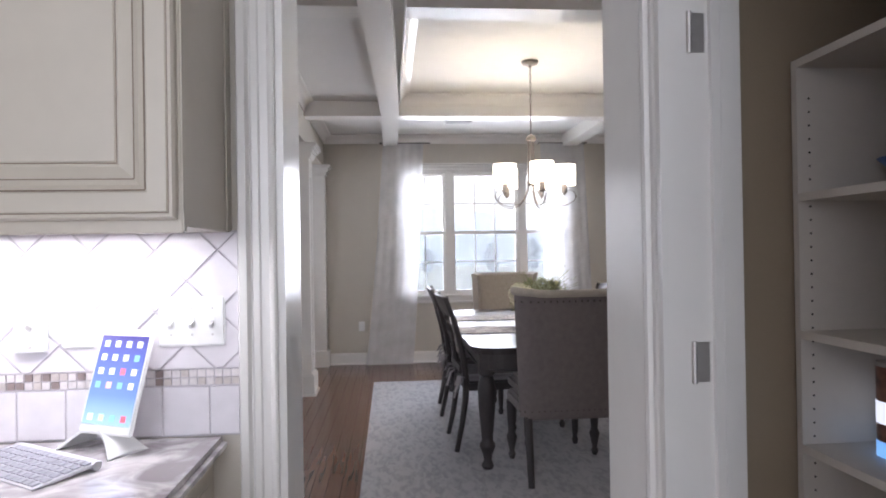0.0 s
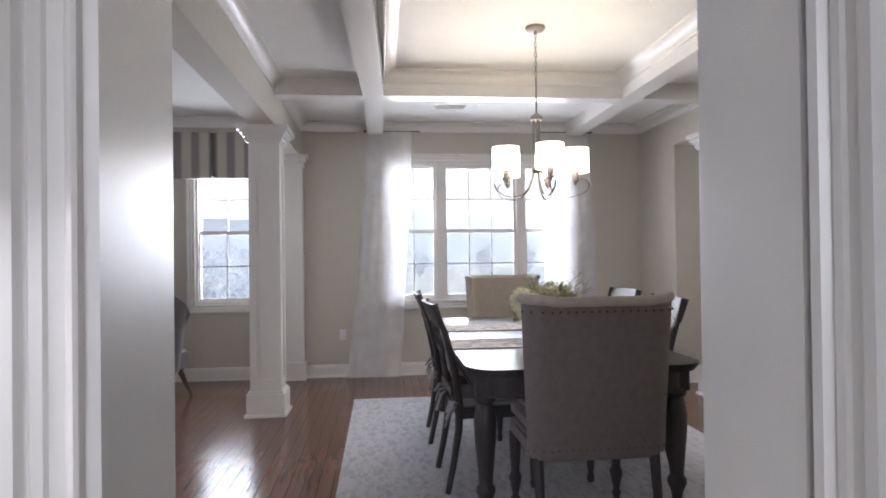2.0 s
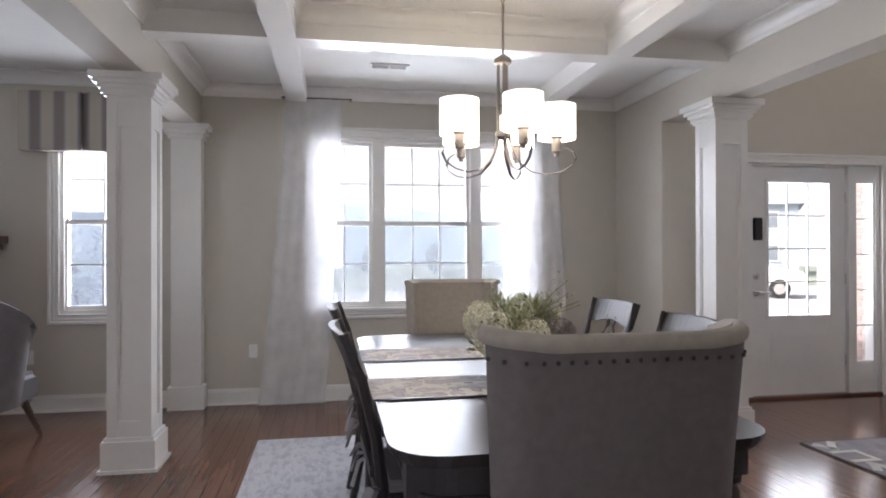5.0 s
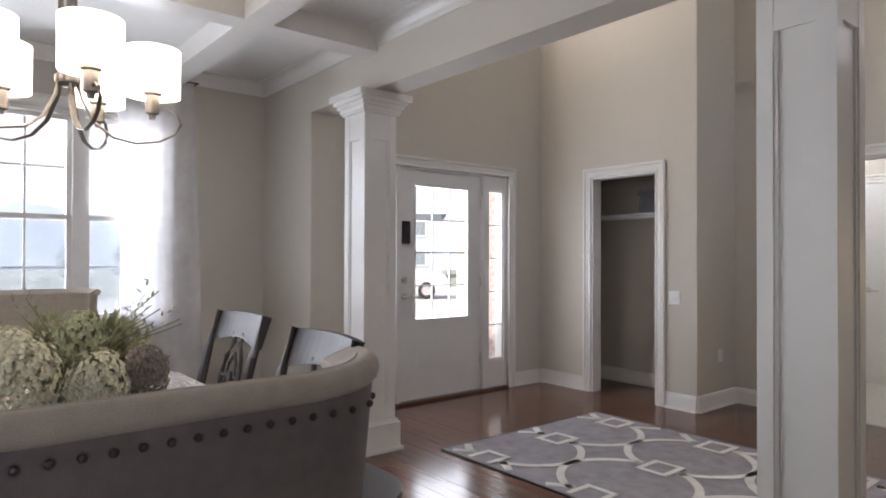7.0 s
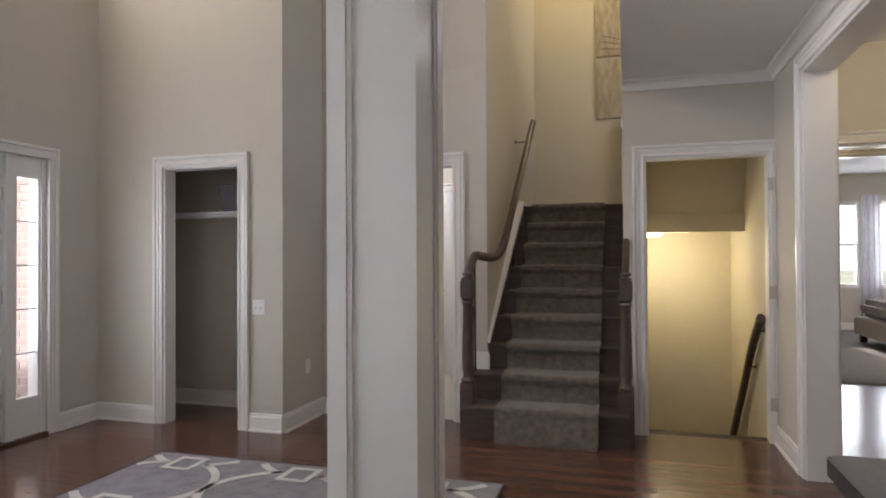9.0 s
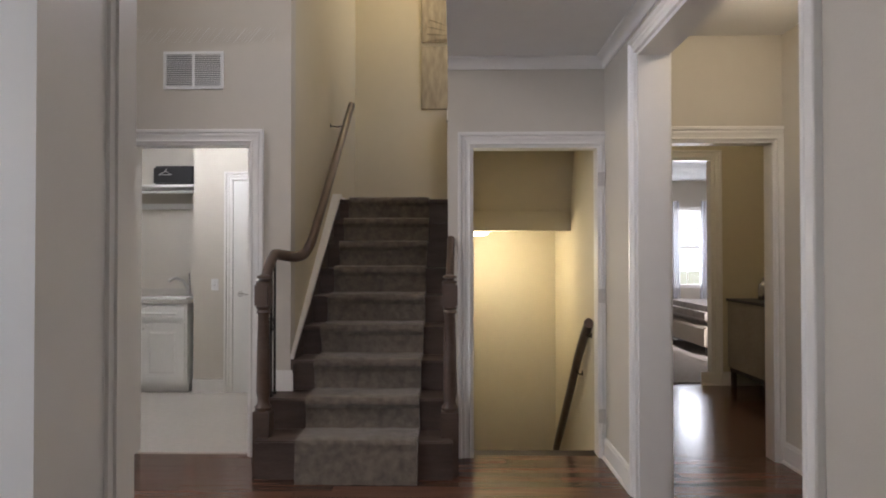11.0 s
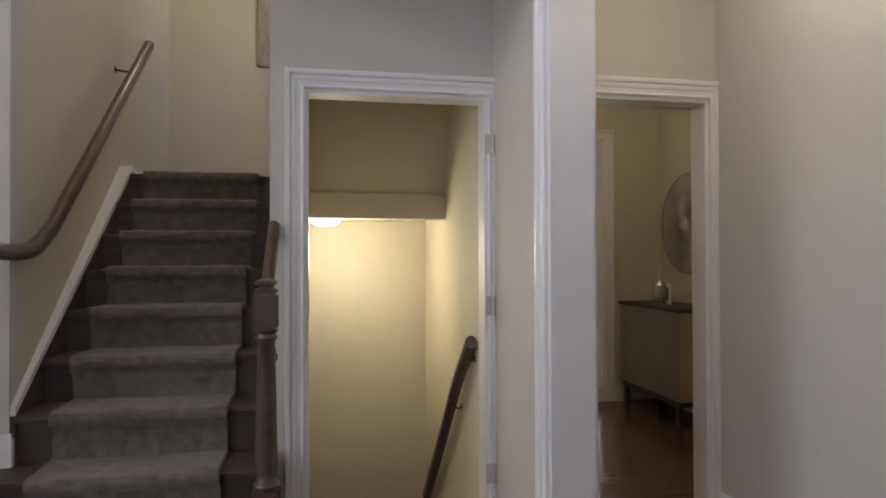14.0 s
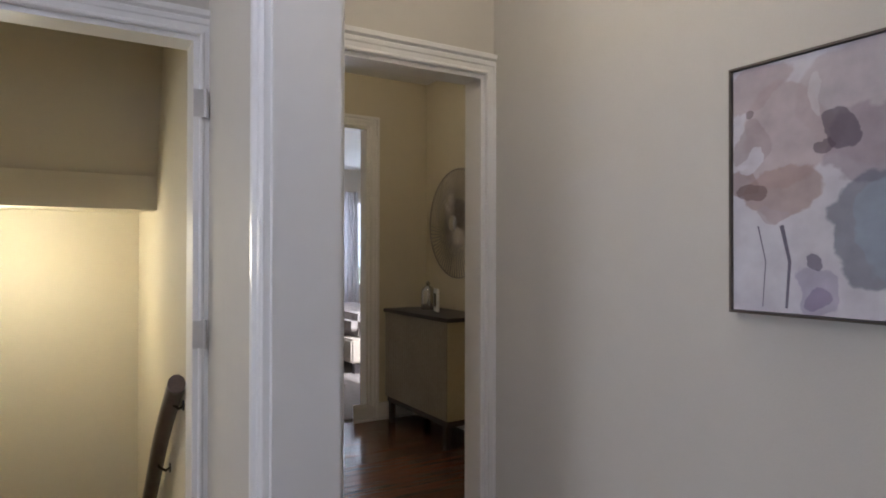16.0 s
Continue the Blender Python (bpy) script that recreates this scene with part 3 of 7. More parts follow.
b = bmesh.new()
for a0, a1, z0, z1 in ((4.83, 4.975, 0.02, 2.06), (5.635, 5.785, 0.02, 2.06), (4.975, 5.635, 1.94, 2.06), (4.975, 5.635, 0.02, 0.71)):
    box(b, a0, a1, Y0, Y1, z0, z1)
part("slab", b, "door", door)
b = bmesh.new()
for k, (o, t) in enumerate(((0.0, 0.004), (0.012, 0.008), (0.03, 0.014))):
    box(b, 5.0 + o, 5.61 - o, Y0 - t, Y0 + 0.001, 0.30 + o, 0.59 - o)
part("raised_panel", b, "door", door)
b = bmesh.new()
for a0, a1, z0, z1 in ((4.975, 4.998, 0.71, 1.94), (5.612, 5.635, 0.71, 1.94), (4.998, 5.612, 0.71, 0.733), (4.998, 5.612, 1.917, 1.94)):
    box(b, a0, a1, Y0 - 0.012, Y0 + 0.03, z0, z1)
part("glass_stop", b, "door", door)
b = bmesh.new()
for k in (1, 2):
    c = 4.998 + 0.614 * k / 3
    box(b, c - 0.006, c + 0.006, Y0 + 0.008, Y0 + 0.02, 0.733, 1.917)
for k in (1, 2, 3):
    c = 0.733 + 1.184 * k / 4
    box(b, 4.998, 5.612, Y0 + 0.007, Y0 + 0.021, c - 0.006, c + 0.006)
part("muntin", b, "nickel", door, "grey metal grille between the panes")
b = bmesh.new()
box(b, 4.998, 5.612, Y0 + 0.022, Y0 + 0.026, 0.733, 1.917)
part("pane", b, "glass", door).visible_shadow = False
b = bmesh.new()
box(b, 4.85, 4.93, Y0 - 0.03, Y0, 1.40, 1.60)
soften(b, 0.006)
part("keypad", b, "black", door, "dark keypad box")
for z in (1.08, 0.94):
    b = bmesh.new()
    lathe(b, [(0.030, 0), (0.030, 0.01), (0.014, 0.011), (0.012, 0.03)])
    bmesh.ops.transform(b, verts=b.verts, matrix=pose(4.88, Y0, z, 90, 0, 0))
    if z < 1:
        tube(b, [(4.88, Y0 - 0.03, z), (4.88, Y0 - 0.055, z), (4.90, Y0 - 0.06, z), (4.98, Y0 - 0.06, z - 0.004)], 0.009)
    part("lever" if z < 1 else "deadbolt", b, "nickel", door, "brushed nickel hardware", smooth=True)


def hinge(x, y, z, ax, parent):
    b = bmesh.new()
    if ax == "y":      # leaf faces -y
        box(b, x - 0.018, x + 0.018, y - 0.003, y, z - 0.045, z + 0.045)
        cyl(b, 0.006, 0.006, z - 0.047, z + 0.047, x - 0.02, y - 0.006, 10)
    else:
        box(b, x - 0.003, x, y - 0.018, y + 0.018, z - 0.045, z + 0.045)
        cyl(b, 0.006, 0.006, z - 0.047, z + 0.047, x - 0.006, y - 0.02, 10)
    return part("hinge", b, "nickel", parent, "brushed nickel door hinge")


for z in (1.79, 1.05, 0.32):
    hinge(5.80, Y0, z, "y", door)
b = bmesh.new()
for a0, a1 in ((4.50, 4.545), (4.775, 4.825), (5.79, 5.865), (6.075, 6.11)):
    box(b, a0, a1, DOORWALL + 0.02, DOORWALL + 0.15, 0.001, 2.079)
for a0, a1 in ((4.545, 4.775), (5.865, 6.075)):
    box(b, a0, a1, DOORWALL + 0.03, DOORWALL + 0.14, 0.001, 0.285)
    box(b, a0, a1, DOORWALL + 0.03, DOORWALL + 0.14, 1.94, 2.079)
box(b, 4.825, 5.79, DOORWALL + 0.03, DOORWALL + 0.15, 2.062, 2.079)
part("door_frame", b, "door", door)
for a0, a1 in ((4.545, 4.775), (5.865, 6.075)):
    b = bmesh.new()
    for q0, q1, z0, z1 in ((a0, a0 + 0.018, 0.285, 1.94), (a1 - 0.018, a1, 0.285, 1.94), (a0 + 0.018, a1 - 0.018, 0.285, 0.303), (a0 + 0.018, a1 - 0.018, 1.922, 1.94)):
        box(b, q0, q1, DOORWALL + 0.035, DOORWALL + 0.08, z0, z1)
    for k in (1, 2, 3, 4):
        z = 0.303 + 1.619 * k / 5
        box(b, a0 + 0.018, a1 - 0.018, DOORWALL + 0.05, DOORWALL + 0.062, z - 0.006, z + 0.006)
    part("side_light", b, "door", door, "narrow glazed panel with four grille bars")
    b = bmesh.new()
    box(b, a0 + 0.018, a1 - 0.018, DOORWALL + 0.064, DOORWALL + 0.068, 0.303, 1.922)
    part("pane", b, "glass", door).visible_shadow = False
b = bmesh.new()
box(b, 4.50, 6.11, DOORWALL - 0.02, DOORWALL + 0.15, -0.004, 0.022)
soften(b, 0.006)
structure("threshold", b, "wood", "brown wooden threshold under the entrance door")
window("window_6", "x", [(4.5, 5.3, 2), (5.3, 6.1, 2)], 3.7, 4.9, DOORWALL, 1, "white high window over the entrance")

# outdoors
b = bmesh.new()
for x0, x1, y0, y1 in ((-600, 600, 9.8, 600), (-600, 600, -600, -3.0), (-600, -5, -3.0, 9.8), (15.5, 600, -3.0, 9.8)):
    vs = [b.verts.new(p) for p in ((x0, y0, -0.5), (x1, y0, -0.5), (x1, y1, -0.5), (x0, y1, -0.5))]
    b.faces.new(vs)
bmesh.ops.remove_doubles(b, verts=b.verts, dist=0.01)
structure("ground", b, "grass", "pale green lawn reaching the horizon")
b = bmesh.new()
box(b, -100, 120, 17.0, 32, -0.6, -0.47)
structure("road", b, "asphalt", "pale sunlit concrete road past the house")
b = bmesh.new()
box(b, -100, 120, 14.0, 15.4, -0.6, -0.46)
structure("pavement", b, "mortar", "pale concrete pavement along the road")
b = bmesh.new()
box(b, 3.9, 7.4, 8.64, 10.6, -0.6, -0.03)
structure("pavement", b, "mortar", "pale concrete porch slab")
b = bmesh.new()
box(b, 6.75, 6.99, 9.30, 10.0, -0.1, 2.9)
pier = structure("porch_wall", b, "mortar", "brick side wall of the porch")
bk = bmesh.new()
box(bk, 0, 0.01, 0, 0.175, 0, 0.06)
brick_me = bpy.data.meshes.new("brick")
bk.to_mesh(brick_me)
bk.free()
brick_me.materials.append(M["brick"])
b = bmesh.new()
box(b, 6.74, 6.99, 8.66, 9.296, -0.1, 2.9)
structure("porch_wall", b, "white", "white painted board beside the porch brickwork")
for r in range(38):
    for c in range(3):
        o = new("brick", brick_me)
        o.parent = pier
        o.location = (6.742, 9.305 + c * 0.19 + (0.0 if r % 2 else 0.06), -0.02 + r * 0.072)

rt = random.Random(4)


def tree(x, y, h, name="tree"):
    t = thing(name, (x, y, -0.5), "leafy green tree with an uneven crown standing on the lawn", "tree", "trees beyond the road")
    b = bmesh.new()
    tube(b, [(0, 0, 0), (0.05, 0, h * 0.2), (0, 0.1, h * 0.45), (0.1, 0, h * 0.8)], [0.16 * h / 6, 0.12 * h / 6, 0.08 * h / 6, 0.02], 8)
    for k in range(6):
        a = k * 1.1
        tube(b, [(0, 0, h * (0.3 + 0.06 * k)), (math.cos(a) * h * 0.13, math.sin(a) * h * 0.13, h * (0.42 + 0.06 * k)), (math.cos(a) * h * 0.22, math.sin(a) * h * 0.22, h * (0.55 + 0.06 * k))], [0.06, 0.04, 0.01], 6)
    part("trunk", b, "bark", t, smooth=True)
    b = bmesh.new()
    for k in range(1500):
        a, u, v = rt.random() * 6.283, rt.random(), rt.random()
        rr = h * 0.30 * math.sqrt(u) * (0.75 + 0.35 * math.sin(3 * a) * math.cos(5 * v))
        z = h * (0.12 + 0.86 * v)
        rr *= math.sin(3.14159 * min(0.97, 0.12 + 0.85 * v)) ** 0.6
        c = Vector((math.cos(a) * rr, math.sin(a) * rr, z))
        m = Matrix.Translation(c) @ Euler((rt.random() * 6, rt.random() * 6, rt.random() * 6)).to_matrix().to_4x4()
        q = 0.06 + 0.09 * rt.random()
        vs = [b.verts.new(m @ Vector(p)) for p in ((-q, 0, 0), (0, -q * 0.6, 0.03), (q, 0, 0), (0, q * 0.6, -0.03))]
        b.faces.new(vs)
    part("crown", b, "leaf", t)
    return t


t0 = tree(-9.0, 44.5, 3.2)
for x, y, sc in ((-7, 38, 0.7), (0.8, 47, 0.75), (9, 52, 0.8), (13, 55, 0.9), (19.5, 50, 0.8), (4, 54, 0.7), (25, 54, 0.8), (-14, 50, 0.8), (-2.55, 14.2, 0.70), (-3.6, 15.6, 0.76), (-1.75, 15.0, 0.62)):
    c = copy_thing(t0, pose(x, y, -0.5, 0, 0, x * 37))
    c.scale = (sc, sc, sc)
# hills backdrop: distance haze put in as pale blue colour and glow
M["haze"] = mat("woods_painted_haze", (0.34, 0.40, 0.46), 0.9, vary=0.3, scale=0.15, glow=((0.60, 0.68, 0.78), 0.22))
M["skywhite"] = mat("bright_overcast_sky", (0.05, 0.05, 0.05), 1.0, vary=0.0, glow=((0.94, 0.97, 1.0), 0.62))
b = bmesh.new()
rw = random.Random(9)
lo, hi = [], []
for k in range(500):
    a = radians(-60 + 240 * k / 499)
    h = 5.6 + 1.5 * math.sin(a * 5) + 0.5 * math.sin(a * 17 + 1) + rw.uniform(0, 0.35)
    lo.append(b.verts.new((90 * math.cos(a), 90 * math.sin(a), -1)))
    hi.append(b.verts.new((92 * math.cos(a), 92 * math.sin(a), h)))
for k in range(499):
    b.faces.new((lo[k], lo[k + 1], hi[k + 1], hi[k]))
tagged(part("backdrop", b, "haze"), "distant wooded hills with haze painted into their colour", "backdrop", "", "structure")
b = bmesh.new()
lo = [b.verts.new((150 * math.cos(radians(-60 + 5 * k)), 150 * math.sin(radians(-60 + 5 * k)), -2)) for k in range(49)]
hi = [b.verts.new((v.co.x, v.co.y, 110)) for v in lo]
for k in range(48):
    b.faces.new((lo[k], lo[k + 1], hi[k + 1], hi[k]))
tagged(part("backdrop", b, "skywhite", smooth=True), "pale bright overcast sky", "backdrop", "", "structure")


def vehicle(x, y, rz):
    M["carpaint"] = mat("white_car_paint", (0.8, 0.8, 0.82), 0.25, coat=0.5, vary=0.01)
    M["tyre"] = mat("tyre_rubber", (0.02, 0.02, 0.02), 0.8)
    M["carglass"] = mat("tinted_glass", (0.22, 0.25, 0.28), 0.1)
    c = thing("car", (x, y, -0.47), "white parked sport utility car on the road", "car", "", rz)
    b = bmesh.new()
    side = [(-2.3, 0.35), (-2.35, 0.8), (-2.25, 1.05), (-1.95, 1.75), (0.5, 1.8), (1.15, 1.15), (2.2, 1.0), (2.35, 0.75), (2.3, 0.35)]
    L, R = [b.verts.new((p, -0.9, q)) for p, q in side], [b.verts.new((p, 0.9, q)) for p, q in side]
    for k in range(len(side)):
        j = (k + 1) % len(side)
        b.faces.new((L[k], L[j], R[j], R[k]))
    b.faces.new(L), b.faces.new(R[::-1])
    soften(b, 0.06, 3)
    part("body", b, "carpaint", c, smooth=True)
    for s in (-1, 1):
        b = bmesh.new()
        for x0, x1 in ((-1.75, -0.75), (-0.68, 0.25)):
            box(b, x0, x1, s * 0.905 - 0.008, s * 0.905 + 0.008, 1.15, 1.6)
        part("window", b, "carglass", c)
        for wx in (-1.45, 1.45):
            b = bmesh.new()
            cyl(b, 0.36, 0.36, -0.12, 0.12, seg=28)
            bmesh.ops.transform(b, verts=b.verts, matrix=pose(wx, s * 0.84, 0.36, 90))
            t = part("wheel", b, "tyre", c, "black tyre")
            b = bmesh.new()
            cyl(b, 0.22, 0.2, -0.13, 0.13, seg=20)
            bmesh.ops.transform(b, verts=b.verts, matrix=pose(wx, s * 0.845, 0.36, 90))
            part("rim", b, "nickel", t, "silver rim")
    return c


vehicle(17.0, 26.2, -37)


def far_house(x, y, rz):
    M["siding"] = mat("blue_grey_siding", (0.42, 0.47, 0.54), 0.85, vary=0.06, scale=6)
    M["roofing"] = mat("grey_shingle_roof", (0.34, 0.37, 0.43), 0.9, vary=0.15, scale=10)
    h = thing("house", (x, y, -0.5), "blue-grey house with a gabled roof across the road", "house", "", rz)
    b = bmesh.new()
    box(b, -6, 6, -4, 4, 0, 5.2)
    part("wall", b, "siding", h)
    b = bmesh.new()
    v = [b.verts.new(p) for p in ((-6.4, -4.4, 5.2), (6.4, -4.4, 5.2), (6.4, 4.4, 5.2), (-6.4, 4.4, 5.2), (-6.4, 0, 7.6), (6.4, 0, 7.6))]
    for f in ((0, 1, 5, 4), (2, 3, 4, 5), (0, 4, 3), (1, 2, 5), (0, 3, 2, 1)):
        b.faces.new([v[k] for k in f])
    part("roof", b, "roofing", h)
    for wx in (-4.2, -1.4, 1.4, 4.2):
        for wz in (1.0, 3.4):
            b = bmesh.new()
            box(b, wx - 0.55, wx + 0.55, -4.08, -4.0, wz, wz + 1.3)
            w = part("window", b, "white", h, "white framed window")
            b = bmesh.new()
            box(b, wx - 0.45, wx + 0.45, -4.10, -4.081, wz + 0.1, wz + 1.2)
            part("pane", b, "carglass", w)
    return h


far_house(32.0, 51.0, -37)

# curtains


def curtain(name, pts_top, pts_bot, z0, z1, y, folds, amp, material, label, ax="x", base=None):
    """A cloth in folds. pts: (a0, a1) at top and at bottom."""
    c = thing(name, base or ((pts_bot[0] + pts_bot[1]) / 2, y, z0), label, "curtain", "curtains")
    o = c.location
    b = bmesh.new()
    nu, nv = folds * 8, 14
    grid = []
    for j in range(nv + 1):
        v = j / nv
        e = v ** 0.8
        a0 = pts_bot[0] + (pts_top[0] - pts_bot[0]) * e
        a1 = pts_bot[1] + (pts_top[1] - pts_bot[1]) * e
        row = []
        for i in range(nu + 1):
            u = i / nu
            a = a0 + (a1 - a0) * u
            d = amp * (math.sin(6.28318 * folds * u) + 0.35 * math.sin(6.28318 * folds * 0.37 * u + 3 * v)) * (1.1 - 0.5 * v)
            p = (a, y + d, z0 + (z1 - z0) * v) if ax == "x" else (y + d, a, z0 + (z1 - z0) * v)
            row.append(b.verts.new(Vector(p) - o))
        grid.append(row)
    for j in range(nv):
        for i in range(nu):
            b.faces.new((grid[j][i], grid[j][i + 1], grid[j + 1][i + 1], grid[j + 1][i]))
    part("cloth", b, material, c, smooth=True)
    return c


curtain("curtain", (0.80, 1.28), (0.56, 1.12), 0.005, 2.63, FRONT - 0.09, 5, 0.0035, "sheer", "sheer white voile curtain hanging to the floor beside the window")
curtain("curtain", (2.70, 3.24), (2.76, 3.36), 0.005, 2.63, FRONT - 0.09, 6, 0.0035, "sheer", "sheer white voile curtain hanging to the floor beside the window")
for y0 in (-1.52, -0.62, 0.06, 0.95):
    curtain("curtain", (y0, y0 + 0.28), (y0 - 0.03, y0 + 0.32), 0.02, 2.35, 14.88, 4, 0.02, "greysheer", "grey sheer bedroom curtain", ax="y", base=(14.88, y0 + 0.14, 0.02))
for x0 in (0.76, 2.68):
    b = bmesh.new()
    tube(b, [(-0.30, 0, 0), (0.30, 0, 0)], 0.006, 8)
    for dx in (-0.29, 0.29):
        tube(b, [(dx, 0, 0), (dx, 0.085, 0)], 0.005, 8)
    r = thing("curtain_rod", (x0 + 0.3, FRONT - 0.088, 2.635), "thin dark curtain rod fixed to the wall", "curtain rod", "curtain rods")
    part("rod", b, "iron", r, smooth=True)
M["valance"] = bpy.data.materials.new("striped_valance")
M["valance"].use_nodes = True
_v = M["valance"].node_tree
_tc, _sx, _w, _cr = _v.nodes.new("ShaderNodeTexCoord"), _v.nodes.new("ShaderNodeSeparateXYZ"), _v.nodes.new("ShaderNodeMath"), _v.nodes.new("ShaderNodeValToRGB")
_w.operation = "PINGPONG"
_w.inputs[1].default_value = 0.09
_cr.color_ramp.interpolation = "EASE"
_cr.color_ramp.elements[0].color, _cr.color_ramp.elements[1].color = (0.25, 0.22, 0.21, 1), (0.48, 0.44, 0.37, 1)
_cr.color_ramp.elements[0].position, _cr.color_ramp.elements[1].position = 0.3, 0.6
_e = _cr.color_ramp.elements.new(0.45)
_e.color = (0.33, 0.32, 0.33, 1)
_sc = _v.nodes.new("ShaderNodeMath")
_sc.operation = "MULTIPLY"
_sc.inputs[1].default_value = 11.0
_v.links.new(_tc.outputs["Object"], _sx.inputs[0]), _v.links.new(_sx.outputs[0], _w.inputs[0]), _v.links.new(_w.outputs[0], _sc.inputs[0])
_v.links.new(_sc.outputs[0], _cr.inputs[0]), _v.links.new(_cr.outputs[0], _v.nodes["Principled BSDF"].inputs["Base Color"])
_v.nodes["Principled BSDF"].inputs["Roughness"].default_value = 0.9
va = thing("valance", (-0.80, FRONT - 0.001, 2.13), "grey and cream striped box-pleated valance over the living room window", "valance")
b = bmesh.new()
box(b, -0.49, -0.02, -0.11, 0, 0, 0.48), box(b, 0.02, 0.49, -0.11, 0, 0, 0.48), box(b, -0.02, 0.02, -0.07, 0, 0.012, 0.48)
soften(b, 0.008)
part("cloth", b, "valance", va)


def wall_plate(kind, x, y, z, facing, gangs=1, label="white wall outlet plate"):
    t = thing(kind, (x, y, z), label, "outlet" if kind == "outlet" else "switch", kind + " plates", {"-y": 0, "-x": -90, "+y": 180}[facing])
    w = 0.036 + 0.019 * (gangs - 1)
    b = bmesh.new()
    box(b, -w, w, -0.006, 0.0035, -0.057, 0.057)
    soften(b, 0.004)
    part("plate", b, "white", t)
    for g in range(gangs):
        cx = (g - (gangs - 1) / 2) * 0.046
        b = bmesh.new()
        if kind == "outlet":
            for dz in (-0.02, 0.02):
                box(b, cx - 0.016, cx + 0.016, -0.0085, -0.005, dz - 0.014, dz + 0.014)
        else:
            box(b, cx - 0.006, cx + 0.006, -0.009, -0.005, -0.012, 0.012)
            v = box(b, cx - 0.004, cx + 0.004, -0.022, -0.006, -0.004, 0.006)
            bmesh.ops.rotate(b, verts=v, cent=(cx, 0, 0), matrix=Euler((0.5, 0, 0)).to_matrix())
        part("socket" if kind == "outlet" else "toggle", b, "white", t)
        for dz in ((0.0,) if kind == "outlet" else (-0.03, 0.03)):
            b = bmesh.new()
            box(b, cx - 0.0025, cx + 0.0025, -0.0075, -0.005, dz - 0.0025, dz + 0.0025)
            part("screw", b, "nickel", t, "small metal screw")
    return t


wall_plate("outlet", 0.514, FRONT, 0.454, "-y", label="white outlet plate on the front wall")
wall_plate("outlet", -1.25, FRONT, 0.45, "-y", label="white outlet plate under the living room window")
wall_plate("outlet", 6.98, 6.745, 0.44, "-y", label="white outlet plate on the wall return")
wall_plate("switch", CX, 6.95, 0.945, "-x", 2, "white two-gang switch plate beside the closet")
wall_plate("switch", 9.20, 6.55, 1.05, "-x", 1, "white switch plate in the laundry")

# ---- dining room ----
TX, TY = 1.92, 6.37
M["mercury"] = mat("mercury_glass", (0.6, 0.6, 0.6), 0.15, metal=0.8, vary=0.1)
M["bufftop"] = mat("dark_buffet_top", (0.06, 0.052, 0.048), 0.42, bump=0.05, scale=30, vary=0.3, stretch=(1, 10, 1))


def rounded_plate(b, w, l, r, z0, z1, inset=0.0, seg=6):
    pts = []
    for sx, sy, a in ((1, 1, 0), (-1, 1, 90), (-1, -1, 180), (1, -1, 270)):
        for k in range(seg + 1):
            t = radians(a + 90 * k / seg)
            pts.append((sx * (w / 2 - r) + (r - inset) * math.cos(t), sy * (l / 2 - r) + (r - inset) * math.sin(t)))
    lo, hi = [b.verts.new((*p, z0)) for p in pts], [b.verts.new((*p, z1)) for p in pts]
    for k in range(len(pts)):
        j = (k + 1) % len(pts)
        b.faces.new((lo[k], lo[j], hi[j], hi[k]))
    b.faces.new(hi), b.faces.new(lo[::-1])


def dining_table():
    t = thing("dining_table", (TX, TY, 0.012), "dark espresso dining table with rounded corners and turned legs", "table")
    b = bmesh.new()
    rounded_plate(b, 1.17, 2.50, 0.16, 0.735, 0.75)
    part("tabletop", b, "tabletop", t)
    b = bmesh.new()
    rounded_plate(b, 1.17, 2.50, 0.16, 0.722, 0.735, 0.008)
    part("edge_moulding", b, "tabletop", t)
    b = bmesh.new()
    rounded_plate(b, 1.17, 2.50, 0.16, 0.710, 0.722, 0.02)
    part("lower_moulding", b, "tabletop", t)
    b = bmesh.new()
    rounded_plate(b, 1.03, 2.34, 0.12, 0.60, 0.711)
    rounded_plate(b, 1.05, 2.36, 0.12, 0.60, 0.612)
    part("apron", b, "darkwood", t)
    for sx in (-1, 1):
        for sy in (-1, 1):
            b = bmesh.new()
            lathe(b, [(0.03, 0), (0.038, 0.02), (0.024, 0.05), (0.03, 0.09), (0.047, 0.13), (0.047, 0.15), (0.034, 0.17), (0.036, 0.2), (0.052, 0.38), (0.056, 0.48), (0.044, 0.545), (0.036, 0.56), (0.052, 0.575), (0.052, 0.6)], sx * 0.485, sy * 1.08)
            box(b, sx * 0.485 - 0.05, sx * 0.485 + 0.05, sy * 1.08 - 0.05, sy * 1.08 + 0.05, 0.60, 0.70)
            part("leg", b, "darkwood", t, smooth=True)
    return t


M["tabletop"] = mat("polished_espresso_top", (0.032, 0.024, 0.024), 0.33, bump=0.04, scale=30, vary=0.3, stretch=(10, 1, 1), spec=0.35)
M["runnercloth"] = bpy.data.materials.new("damask_table_runner")
M["runnercloth"].use_nodes = True
_d = M["runnercloth"].node_tree
_tc, _no, _wv, _rp, _bm = [_d.nodes.new(k) for k in ("ShaderNodeTexCoord", "ShaderNodeTexNoise", "ShaderNodeTexNoise", "ShaderNodeValToRGB", "ShaderNodeBump")]
_no.inputs["Scale"].default_value, _no.inputs["Detail"].default_value, _no.inputs["Distortion"].default_value = 7.5, 0.6, 1.3
_wv.inputs["Scale"].default_value = 420
_rp.color_ramp.elements[0].position, _rp.color_ramp.elements[0].color = 0.36, (0.27, 0.24, 0.25, 1)
